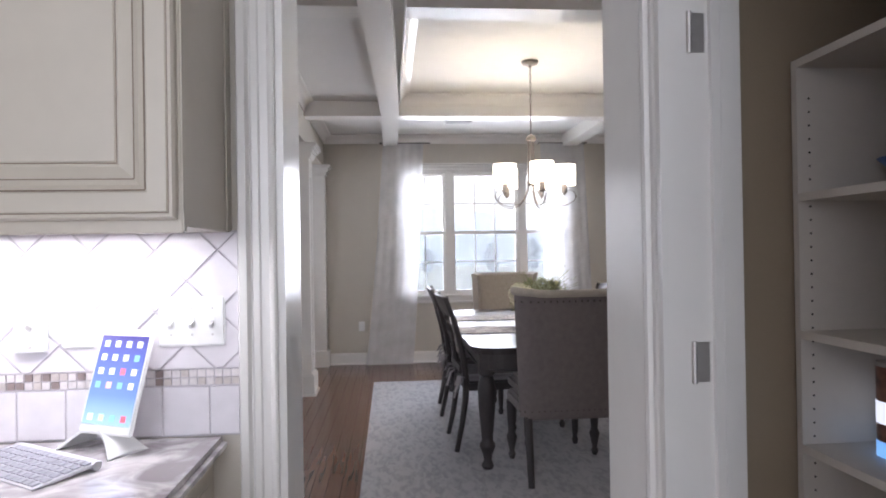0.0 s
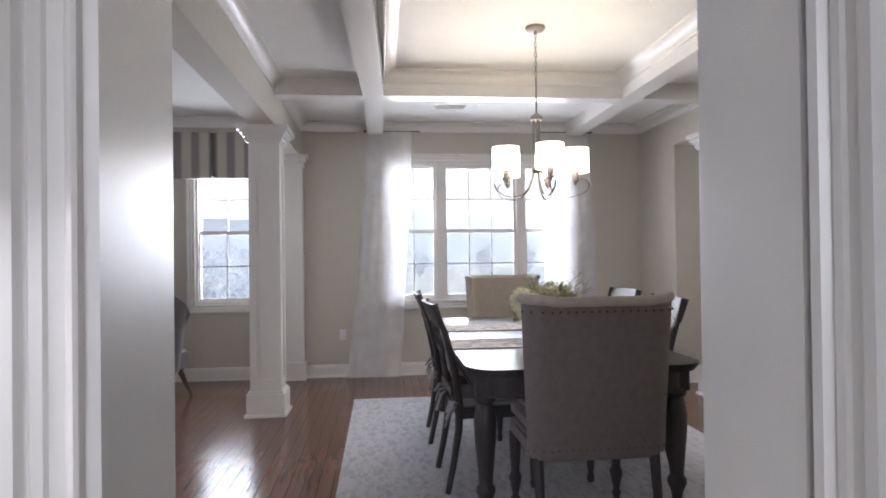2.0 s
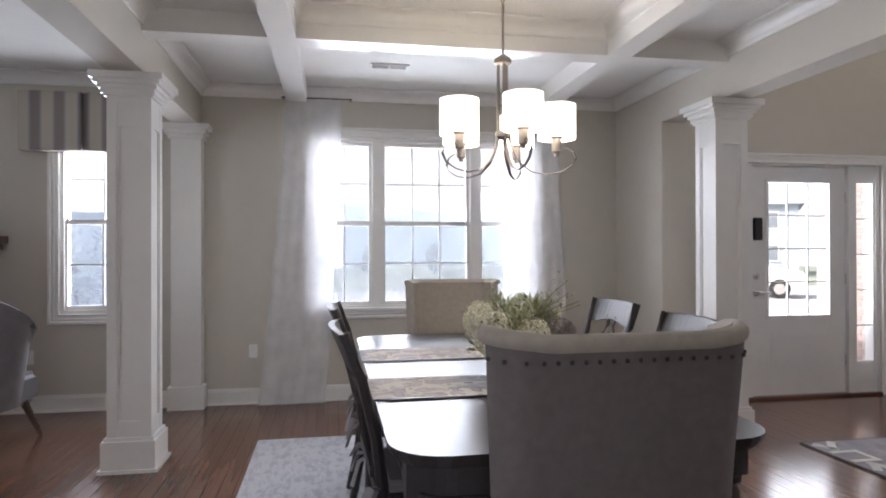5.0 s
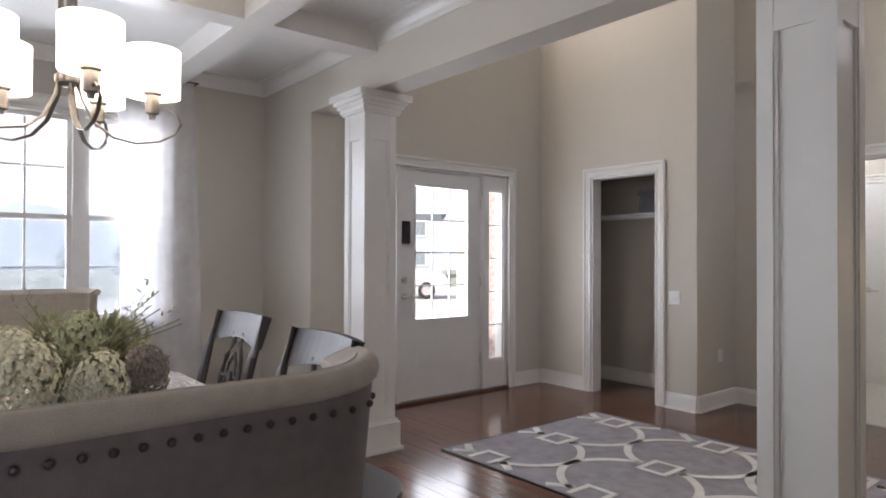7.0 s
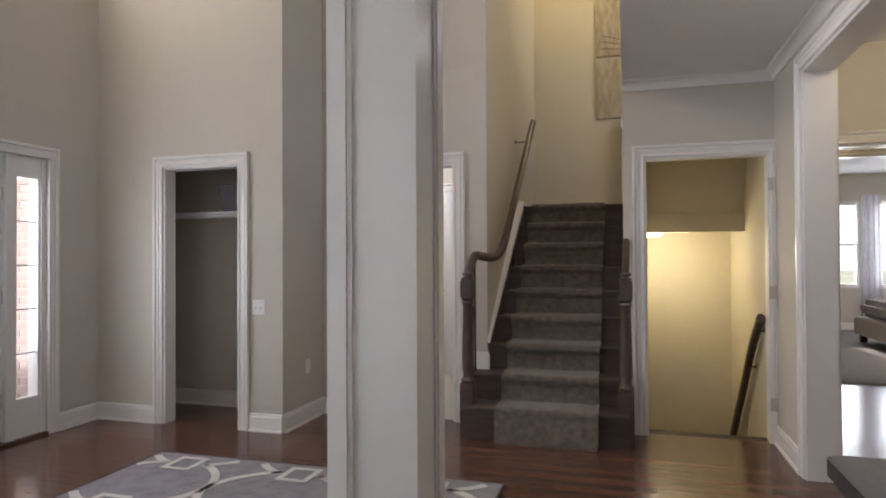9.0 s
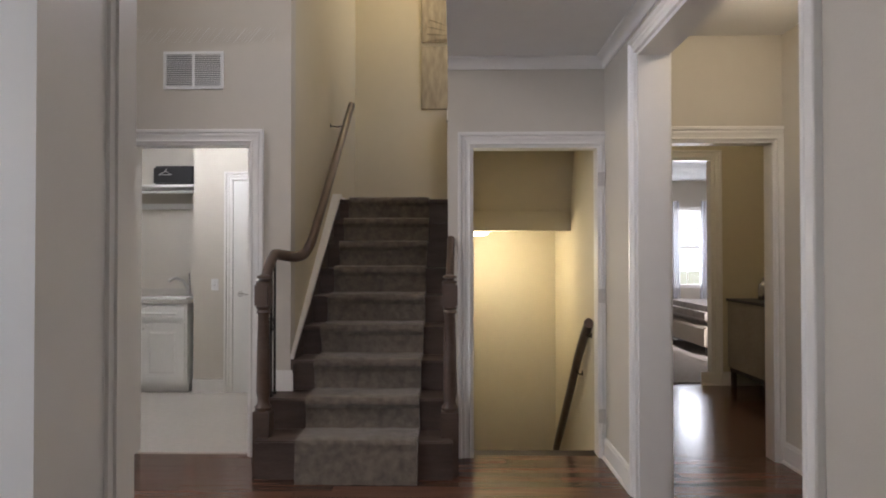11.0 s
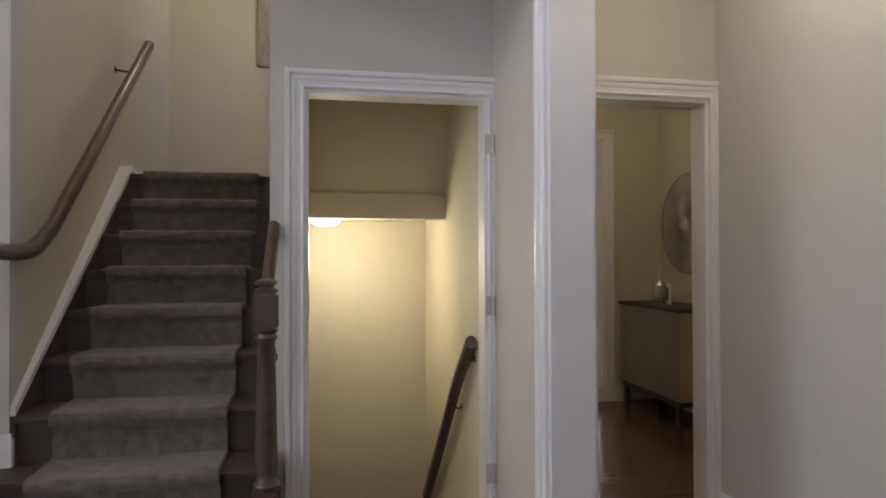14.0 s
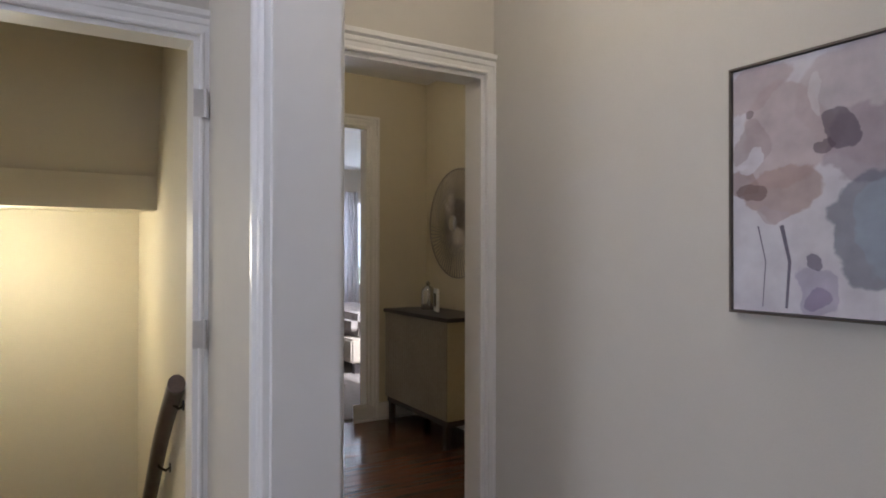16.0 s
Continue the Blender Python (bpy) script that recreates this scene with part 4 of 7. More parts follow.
_rp.color_ramp.elements[1].position, _rp.color_ramp.elements[1].color = 0.70, (0.40, 0.36, 0.33, 1)
for _p, _c in ((0.40, (0.13, 0.11, 0.12, 1)), (0.425, (0.44, 0.40, 0.36, 1)), (0.52, (0.44, 0.40, 0.36, 1)), (0.545, (0.15, 0.13, 0.13, 1)), (0.57, (0.30, 0.27, 0.28, 1)), (0.63, (0.32, 0.29, 0.30, 1)), (0.65, (0.17, 0.15, 0.15, 1))):
    _rp.color_ramp.elements.new(_p).color = _c
_d.links.new(_tc.outputs["Object"], _no.inputs[0]), _d.links.new(_no.outputs[0], _rp.inputs[0]), _d.links.new(_rp.outputs[0], _d.nodes["Principled BSDF"].inputs["Base Color"])
_d.links.new(_tc.outputs["Object"], _wv.inputs[0]), _d.links.new(_wv.outputs[0], _bm.inputs["Height"]), _d.links.new(_bm.outputs[0], _d.nodes["Principled BSDF"].inputs["Normal"])
_bm.inputs["Strength"].default_value, _bm.inputs["Distance"].default_value = 0.3, 0.002
_d.nodes["Principled BSDF"].inputs["Roughness"].default_value = 0.85
dining_table()
for k, y in enumerate((5.97, 6.79)):
    r = thing("table_runner", (TX, y, 0.7625), "grey-beige damask table runner lying across the dark table", "table runner", "table runners")
    b = bmesh.new()
    prof = [(-0.603, -0.13), (-0.600, -0.02), (-0.594, 0.0), (-0.575, 0.004), (0.575, 0.004), (0.594, 0.0), (0.600, -0.02), (0.603, -0.13)]
    rows = [[b.verts.new((x, yy + 0.01 * math.sin(x * 9), z + dz)) for x, z in prof] for yy, dz in ((-0.19, 0), (-0.19, 0.003), (0.19, 0.003), (0.19, 0))]
    for p, q in zip(rows, rows[1:] + rows[:1]):
        for i in range(len(prof) - 1):
            b.faces.new((p[i], p[i + 1], q[i + 1], q[i]))
    b.faces.new([q[0] for q in rows]), b.faces.new([q[-1] for q in rows][::-1])
    part("cloth", b, "runnercloth", r)
    b = bmesh.new()
    for s in (-1, 1):
        box(b, -0.545, 0.545, s * 0.192 - 0.005, s * 0.192 + 0.005, 0.0035, 0.0065)
    part("piping", b, "iron", r, "dark piping along the edge")


def side_chair():
    c = thing("dining_chair", (0, 0, 0), "dark espresso dining chair with pierced splat and grey seat cushion", "chair", "side chairs at the dining table")
    # faces +x, the back at -x
    for s in (-1, 1):
        b = bmesh.new()
        pts = [(-0.27, s * 0.215, 0), (-0.235, s * 0.21, 0.16), (-0.205, s * 0.205, 0.34), (-0.20, s * 0.205, 0.46), (-0.225, s * 0.215, 0.66), (-0.275, s * 0.225, 0.86), (-0.335, s * 0.23, 1.02)]
        tube(b, pts, [0.017, 0.019, 0.022, 0.023, 0.021, 0.019, 0.017], 8, 1.25)
        part("rear_leg", b, "darkwood", c, smooth=True)
        b = bmesh.new()
        lathe(b, [(0.015, 0), (0.022, 0.03), (0.014, 0.05), (0.02, 0.08), (0.024, 0.2), (0.026, 0.34), (0.018, 0.37), (0.026, 0.39), (0.026, 0.42)], 0.21, s * 0.20, 14)
        part("front_leg", b, "darkwood", c, smooth=True)
    b = bmesh.new()
    box(b, -0.215, 0.24, -0.225, 0.225, 0.395, 0.455)
    soften(b, 0.01)
    part("seat", b, "darkwood", c)
    b = bmesh.new()
    n = 12
    rows = []
    for k in range(n + 1):
        u = -1 + 2 * k / n
        y, bow = 0.245 * u, 0.028 * (1 - u * u)
        top, low = 1.018 + 0.006 * (1 - u * u), 0.905 + 0.016 * math.cos(u * 3.14159)
        xl, xt = -0.292 - bow, -0.338 - bow
        rows.append([b.verts.new(p) for p in ((xl - 0.012, y, low), (xt - 0.012, y, top), (xt + 0.012, y, top), (xl + 0.012, y, low))])
    for p, q in zip(rows, rows[1:]):
        for k in range(4):
            j = (k + 1) % 4
            b.faces.new((p[k], q[k], q[j], p[j]))
    b.faces.new(rows[0]), b.faces.new(rows[-1][::-1])
    part("crest_rail", b, "darkwood", c)
    b = bmesh.new()
    box(b, -0.245, -0.22, -0.2, 0.2, 0.52, 0.56)
    part("cross_rail", b, "darkwood", c)
    b = bmesh.new()

    def at(y, z):
        f = (z - 0.5) / 0.5
        return (-0.225 - 0.085 * f - 0.03 * f * f, y, z)
    for s in (-1, 1):
        tube(b, [at(s * 0.035, 0.55), at(s * 0.03, 0.60), at(s * 0.075, 0.68), at(s * 0.088, 0.75), at(s * 0.07, 0.83), at(s * 0.03, 0.89), at(s * 0.05, 0.935)], 0.011, 6)
        tube(b, [at(s * 0.0, 0.62), at(s * 0.035, 0.68), at(s * 0.042, 0.75), at(s * 0.03, 0.81), at(0, 0.85)], 0.008, 6)
        tube(b, [at(s * 0.042, 0.75), at(s * 0.088, 0.75)], 0.008, 6)
    lathe_at = at(0, 0.75)
    v = cyl(b, 0.022, 0.022, -0.008, 0.008, seg=12)
    bmesh.ops.transform(b, verts=v, matrix=pose(*lathe_at, 0, 82, 0))
    part("splat", b, "darkwood", c, "pierced scrolled splat", smooth=True)
    b = bmesh.new()
    box(b, -0.19, 0.22, -0.205, 0.205, 0.456, 0.50)
    soften(b, 0.018, 3)
    cu = part("cushion", b, "cushion", c, "pale grey seat cushion", smooth=True)
    for s in (-1, 1):
        b = bmesh.new()
        for k in (-1, 0, 1):
            tube(b, [(-0.20, s * 0.20, 0.48), (-0.25, s * (0.235 + 0.02 * k), 0.47 + 0.03 * k), (-0.28, s * (0.235 + 0.04 * k), 0.40 + 0.05 * k)], [0.008, 0.022, 0.014], 6, 0.35)
        part("tie", b, "cushion", cu, smooth=True)
    return c


M["cushion"] = mat("grey_cushion_fabric", (0.30, 0.28, 0.29), 0.9, bump=0.4, scale=300, vary=0.15)
sc = side_chair()
sc.matrix_world = pose(1.545, 5.86, 0.012, 0, 0, 2)
copy_thing(sc, pose(1.535, 6.76, 0.012, 0, 0, -2))
copy_thing(sc, pose(2.32, 5.90, 0.012, 0, 0, 177))
copy_thing(sc, pose(2.39, 6.74, 0.012, 0, 0, 183))


def host_chair(fabric, back, light_label, flare=0.0):
    """Faces +y; the back at y = 0."""
    c = thing("host_chair", (0, 0, 0), light_label, "chair", "upholstered host chairs")
    b = bmesh.new()
    n, rows = 40, []
    for k in range(n + 1):
        u = -1 + 2 * k / n
        wing = max(0.0, abs(u) - 0.74) / 0.26
        x = (0.338 + 0.5 * flare) * (u if abs(u) < 0.74 else math.copysign(0.74 + 0.26 * (1 - (1 - wing) ** 1.6), u))
        y = (0.10 + 0.6 * flare) * wing ** 1.5
        col = []
        for j in range(9):
            v = j / 8
            rise = max(0.0, abs(u) - 0.55) / 0.45
            z = 0.385 + (0.690 + flare * rise * rise * (3 - 2 * rise)) * v
            taper = 0.92 + 0.08 * v
            col.append(((x * taper, y * (0.25 + 0.75 * v) + 0.055 - 0.10 * v, z), wing))
        rows.append(col)
    outer = [[b.verts.new((p[0], p[1] - 0.03, p[2])) for p, _ in col] for col in rows]
    inner = [[b.verts.new((p[0] * (0.90 - 0.05 * w), p[1] + 0.045 - 0.01 * w, p[2] - 0.002)) for p, w in col] for col in rows]
    top = [b.verts.new((col[-1][0][0] * 0.97, col[-1][0][1] + 0.008, col[-1][0][2] + 0.022)) for col in rows]
    for i in range(n):
        for j in range(8):
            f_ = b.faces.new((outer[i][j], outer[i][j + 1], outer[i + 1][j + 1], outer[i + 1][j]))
            # outer faces take the darker copy, which paints their shade
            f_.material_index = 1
            b.faces.new((inner[i][j], inner[i + 1][j], inner[i + 1][j + 1], inner[i][j + 1]))
        b.faces.new((outer[i][8], top[i], top[i + 1], outer[i + 1][8]))
        b.faces.new((top[i], inner[i][8], inner[i + 1][8], top[i + 1]))
        b.faces.new((outer[i][0], outer[i + 1][0], inner[i + 1][0], inner[i][0]))
    for i in (0, n):
        for j in range(8):
            b.faces.new((outer[i][j], inner[i][j], inner[i][j + 1], outer[i][j + 1]))
        b.faces.new((outer[i][8], inner[i][8], top[i]))
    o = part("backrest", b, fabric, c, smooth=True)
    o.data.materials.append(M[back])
    b = bmesh.new()
    tube(b, [(q[-1][0][0] * 0.985, q[-1][0][1] - (0.013 if flare else 0.004), q[-1][0][2] + 0.0) for q in rows], 0.024 if flare else 0.017, 12)
    part("top_roll", b, fabric, c, "pale rounded fabric roll along the top", smooth=True)
    nails = []
    for i in range(1, n * 2, 4):
        u = i / 2
        k = int(u)
        f = u - k
        p0, p1 = rows[min(k, n)][-1][0], rows[min(k + 1, n)][-1][0]
        nails.append((p0[0] + (p1[0] - p0[0]) * f, p0[1] + (p1[1] - p0[1]) * f - 0.032, 1.035))
        q0, q1 = rows[min(k, n)][0][0], rows[min(k + 1, n)][0][0]
        nails.append((q0[0] + (q1[0] - q0[0]) * f, q0[1] + (q1[1] - q0[1]) * f - 0.032, q0[2] + 0.03))
    nb = bmesh.new()
    lathe(nb, [(0.0001, -0.0035), (0.004, -0.0025), (0.0062, 0), (0.0062, 0.003)][::-1], seg=8)
    me = bpy.data.meshes.new("nail_head")
    bmesh.ops.transform(nb, verts=nb.verts, matrix=pose(0, 0, 0, -90, 0, 0))
    bmesh.ops.recalc_face_normals(nb, faces=nb.faces)
    nb.to_mesh(me)
    nb.free()
    me.materials.append(M["nailhead"])
    for p in nails:
        o = new("nail_head", me)
        o.parent, o.location = c, p
    b = bmesh.new()
    box(b, -0.29, 0.29, 0.03, 0.56, 0.36, 0.44)
    soften(b, 0.015, 2)
    # frame and seat use the shaded copy too
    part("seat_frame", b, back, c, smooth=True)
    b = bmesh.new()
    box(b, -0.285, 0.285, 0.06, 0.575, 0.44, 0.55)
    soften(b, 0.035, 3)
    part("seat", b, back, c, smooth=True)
    for s in (-1, 1):
        b = bmesh.new()
        tube(b, [(s * 0.27, 0.0, 0), (s * 0.27, 0.03, 0.2), (s * 0.27, 0.06, 0.38)], [0.018, 0.022, 0.026], 8)
        part("rear_leg", b, "darkwood", c, "dark wooden leg", smooth=True)
        b = bmesh.new()
        lathe(b, [(0.014, 0), (0.024, 0.03), (0.015, 0.05), (0.022, 0.08), (0.034, 0.14), (0.022, 0.17), (0.028, 0.25), (0.032, 0.37)], s * 0.27, 0.52, 14)
        part("front_leg", b, "darkwood", c, "turned dark wooden leg", smooth=True)
    return c


hc = host_chair("linen_light", "linen", "beige upholstered dining chair, back shaded taupe, with nailheads and dark turned legs", flare=0.016)
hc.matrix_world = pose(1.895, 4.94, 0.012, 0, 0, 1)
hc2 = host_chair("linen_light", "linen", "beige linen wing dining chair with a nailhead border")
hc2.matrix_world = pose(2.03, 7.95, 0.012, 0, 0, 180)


M["lampmetal"] = mat("satin_dark_nickel", (0.26, 0.23, 0.21), 0.42, metal=0.9, vary=0.08)


def chandelier():
    c = thing("chandelier", (1.97, 6.33, 1.665), "brushed nickel five-arm chandelier with lit white drum shades", "chandelier")
    b = bmesh.new()
    lathe(b, [(0.065, 1.135), (0.065, 1.12), (0.055, 1.11), (0.012, 1.105), (0.01, 1.085)][::-1], seg=24)
    part("canopy", b, "lampmetal", c, smooth=True)
    b = bmesh.new()
    for k in range(9):
        z = 1.08 - k * 0.032
        m = pose(0, 0, z, 0, 0, 90 * (k % 2))
        pts = [m @ Vector((0.008 * math.cos(a), 0, 0.020 * math.sin(a))) for a in [6.28318 * q / 10 for q in range(11)]]
        tube(b, pts, 0.0025, 5)
    part("chain", b, "lampmetal", c)
    b = bmesh.new()
    tube(b, [(0, 0, 0.80), (0, 0, 0.54)], 0.006, 10)
    part("stem", b, "lampmetal", c, smooth=True)
    b = bmesh.new()
    lathe(b, [(0.008, 0.565), (0.03, 0.55), (0.04, 0.54), (0.04, 0.52), (0.034, 0.515)][::-1], seg=20)
    for k in range(3):
        a = 2.1 * k + 0.5
        tube(b, [(0.022 * math.cos(a), 0.022 * math.sin(a), 0.52), (0.022 * math.cos(a), 0.022 * math.sin(a), 0.19)], 0.008, 8)
    lathe(b, [(0.012, 0.165), (0.034, 0.175), (0.038, 0.185), (0.038, 0.2), (0.02, 0.205)], seg=20)
    part("hub", b, "lampmetal", c, smooth=True)
    for k in range(5):
        a = radians(-85 + 72 * k)
        m = pose(0, 0, 0, 0, 0, math.degrees(a))
        arm = [(0.025, 0, 0.19), (0.04, 0, 0.13), (0.075, 0, 0.06), (0.13, 0, 0.015), (0.20, 0, 0.0), (0.27, 0, 0.012), (0.320, 0, 0.04), (0.338, 0, 0.075), (0.325, 0, 0.108), (0.29, 0, 0.125), (0.262, 0, 0.115)]
        b = bmesh.new()
        tube(b, [m @ Vector(p) for p in arm], [0.010, 0.010, 0.009, 0.008, 0.0075, 0.007, 0.007, 0.006, 0.006, 0.005, 0.005], 8, 0.5)
        part("arm", b, "lampmetal", c, smooth=True)
        cx, cy = 0.248 * math.cos(a), 0.248 * math.sin(a)
        b = bmesh.new()
        lathe(b, [(0.010, 0.085), (0.012, 0.10), (0.022, 0.105), (0.022, 0.165), (0.030, 0.17), (0.030, 0.18), (0.012, 0.185)], cx, cy, 16)
        part("candle_cup", b, "lampmetal", c, smooth=True)
        b = bmesh.new()
        n, lo, hi = 32, [], []
        for r, store in ((0.088, 0), (0.085, 1)):
            for z in (0.163, 0.320):
                store_ = [b.verts.new((cx + r * math.cos(6.28318 * q / n), cy + r * math.sin(6.28318 * q / n), z)) for q in range(n)]
                (lo if z < 0.25 else hi).append(store_)
        for q in range(n):
            w = (q + 1) % n
            b.faces.new((lo[0][q], lo[0][w], hi[0][w], hi[0][q]))
            b.faces.new((lo[1][q], hi[1][q], hi[1][w], lo[1][w]))
            b.faces.new((lo[0][q], lo[1][q], lo[1][w], lo[0][w]))
            b.faces.new((hi[0][q], hi[0][w], hi[1][w], hi[1][q]))
        for s in range(3):
            t = 2.0944 * s
            tube(b, [(cx, cy, 0.205), (cx + 0.084 * math.cos(t), cy + 0.084 * math.sin(t), 0.205)], 0.0015, 4)
        part("shade", b, "shade", c, "glowing white fabric drum shade", smooth=True)
        b = bmesh.new()
        lathe(b, [(0.008, 0.185), (0.02, 0.215), (0.028, 0.25), (0.02, 0.28), (0.004, 0.295)], cx, cy, 12)
        o = part("bulb", b, "bulb", c, "lit bulb", smooth=True)
        o.visible_shadow = False
    return c


M["shade"] = sheer("white_shade_fabric", (0.9, 0.87, 0.8), 0.03)
_s = M["shade"].node_tree
_em, _ad = _s.nodes.new("ShaderNodeEmission"), _s.nodes.new("ShaderNodeAddShader")
_em.inputs[0].default_value, _em.inputs[1].default_value = (1.0, 0.94, 0.84, 1), 1.0
_old = _s.nodes["Material Output"].inputs[0].links[0].from_socket
_s.links.new(_old, _ad.inputs[0]), _s.links.new(_em.outputs[0], _ad.inputs[1]), _s.links.new(_ad.outputs[0], _s.nodes["Material Output"].inputs[0])
M["bulb"] = mat("lit_bulb", (1, 1, 1), glow=((1.0, 0.85, 0.6), 6.0))
chandelier()


def rug_material(name, a, b_, size):
    m = bpy.data.materials.new(name)
    m.use_nodes = True
    g = m.node_tree
    n, l = g.nodes, g.links
    tc, mp, n1, n2, wv, mx, rp, bp = [n.new(k) for k in ("ShaderNodeTexCoord", "ShaderNodeMapping", "ShaderNodeTexNoise", "ShaderNodeTexNoise", "ShaderNodeTexVoronoi", "ShaderNodeMath", "ShaderNodeValToRGB", "ShaderNodeBump")]
    mp.inputs["Scale"].default_value = (1.0, 0.38, 1)
    n1.inputs["Scale"].default_value, n2.inputs["Scale"].default_value, wv.inputs["Scale"].default_value = size, 350, size * 0.9
    n1.inputs["Detail"].default_value, n1.inputs["Distortion"].default_value = 4, 1.2
    l.new(tc.outputs["Object"], mp.inputs[0]), l.new(mp.outputs[0], n1.inputs[0]), l.new(tc.outputs["Object"], n2.inputs[0]), l.new(mp.outputs[0], wv.inputs[0])
    mx.operation = "MULTIPLY_ADD"
    mx.inputs[1].default_value = 0.35
    l.new(wv.outputs[0], mx.inputs[0]), l.new(n1.outputs[0], mx.inputs[2])
    l.new(mx.outputs[0], rp.inputs[0])
    rp.color_ramp.elements[0].position, rp.color_ramp.elements[1].position = 0.52, 0.74
    rp.color_ramp.elements[0].color, rp.color_ramp.elements[1].color = (*a, 1), (*b_, 1)
    bs = n["Principled BSDF"]
    bs.inputs["Roughness"].default_value = 0.95
    l.new(rp.outputs[0], bs.inputs["Base Color"])
    bp.inputs["Strength"].default_value, bp.inputs["Distance"].default_value = 0.7, 0.004
    l.new(n2.outputs[0], bp.inputs["Height"]), l.new(bp.outputs[0], bs.inputs["Normal"])
    return m


M["rug"] = rug_material("distressed_grey_rug", (0.33, 0.325, 0.345), (0.44, 0.43, 0.445), 26)
r = thing("rug", (1.94, 6.15, 0.0), "pale grey distressed area rug under the dining table", "rug", "rugs")
b = bmesh.new()
box(b, -1.26, 1.26, -1.85, 1.85, 0, 0.011)
soften(b, 0.003, 1)
part("rug_body", b, "rug", r)

# flowers


def flowers():
    f = thing("flower_arrangement", (1.99, 6.15, 0.7625 + 0.004), "white hydrangeas with pale green foliage on the dining table", "flower arrangement")
    b = bmesh.new()
    lathe(b, [(0.05, 0), (0.09, 0.02), (0.11, 0.06), (0.12, 0.09), (0.11, 0.09), (0.0001, 0.05)], seg=20)
    part("bowl", b, "white", f, "low white bowl", smooth=True)
    r_ = random.Random(11)

    def leaf(bm, c, d, ln, w):
        d = d.normalized()
        side = d.cross(Vector((r_.random() - 0.5, r_.random() - 0.5, 1))).normalized() * w
        up = d.cross(side).normalized() * w * 0.3
        p = [c, c + d * ln * 0.5 + side + up, c + d * ln, c + d * ln * 0.5 - side + up]
        v = [bm.verts.new(q) for q in p]
        m_ = bm.verts.new(c + d * ln * 0.5)
        for a_, b2 in ((0, 1), (1, 2), (2, 3), (3, 0)):
            bm.faces.new((v[a_], v[b2], m_))
    for name, mat_, count, col in (("foliage", "fol1", 620, 0), ("foliage", "fol2", 420, 1)):
        b = bmesh.new()
        for k in range(count):
            a = r_.random() * 6.283
            e = r_.uniform(-0.1, 1.3)
            d = Vector((math.cos(a) * math.cos(e) * 1.35, math.sin(a) * math.cos(e), max(0.05, math.sin(e))))
            rad = r_.uniform(0.05, 0.165)
            c = Vector((0, 0, 0.08)) + Vector((d.x * rad, d.y * rad, d.z * rad * 1.05))
            leaf(b, c, d + Vector((r_.uniform(-0.7, 0.7), r_.uniform(-0.7, 0.7), r_.uniform(-0.4, 0.8))), r_.uniform(0.022, 0.045), r_.uniform(0.006, 0.012))
        tagged(part(name, b, mat_, f, "pale green leaves"), kind="stuff")
    for k, (x, y, z, s) in enumerate(((-0.17, -0.03, 0.175, 0.075), (-0.15, -0.16, 0.15, 0.090), (0.00, -0.19, 0.125, 0.085), (0.12, -0.14, 0.13, 0.075), (-0.02, -0.06, 0.20, 0.080), (0.12, 0.12, 0.14, 0.08), (-0.06, 0.17, 0.14, 0.08))):
        b = bmesh.new()
        for q in range(520):
            a, u = r_.random() * 6.283, r_.uniform(-1, 1)
            w = math.sqrt(1 - u * u)
            d = Vector((math.cos(a) * w, math.sin(a) * w, u))
            c = Vector((x, y, z)) + d * s * r_.uniform(0.70, 0.92)
            t1 = d.cross(Vector((r_.uniform(-1, 1), r_.uniform(-1, 1), 0.9))).normalized() * r_.uniform(0.006, 0.009)
            t2 = d.cross(t1).normalized() * 0.008
            vs = [b.verts.new(c + t) for t in (t1, t2, -t1, -t2)]
            mid = b.verts.new(c + d * -0.003)
            for i in range(4):
                b.faces.new((vs[i], vs[(i + 1) % 4], mid))
        part("hydrangea", b, "petal_grey" if k in (3, 5) else "petal_green" if k == 4 else "petal", f, "creamy white hydrangea head" if k not in (3, 5) else "grey-mauve hydrangea head")
    for k in range(18):
        b = bmesh.new()
        a = r_.uniform(-0.6, 0.9) if k < 13 else r_.uniform(2.4, 3.8)
        d = Vector((math.cos(a), math.sin(a), r_.uniform(0.5, 1.4)))
        d.normalize()
        ln = r_.uniform(0.20, 0.30)
        tube(b, [Vector((0, 0, 0.1)), d * ln * 0.6 + Vector((0, 0, 0.1)), d * ln + Vector((0.02, 0, 0.07))], 0.0016, 4)
        for q in range(9):
            leaf(b, Vector((0, 0, 0.1)) + d * ln * (0.5 + 0.06 * q), Vector((r_.uniform(-1, 1), r_.uniform(-1, 1), r_.uniform(-0.2, 1))), 0.022, 0.004)
        part("twig", b, "fol2", f, "thin leafy twig")


M["fol1"] = mat("pale_green_leaf", (0.42, 0.42, 0.24), 0.7, vary=0.4, scale=30)
M["fol2"] = mat("olive_leaf", (0.25, 0.26, 0.15), 0.7, vary=0.4, scale=30)
M["petal_green"] = mat("green_white_petal", (0.52, 0.54, 0.36), 0.8, vary=0.2, scale=60)
M["petal"] = mat("cream_petal", (0.80, 0.77, 0.62), 0.8, vary=0.12, scale=60)
M["petal_grey"] = mat("mauve_petal", (0.30, 0.26, 0.24), 0.8, vary=0.2, scale=60)
flowers()
bpy.data.objects["flower_arrangement"].scale = (1.08, 1.10, 1.36)


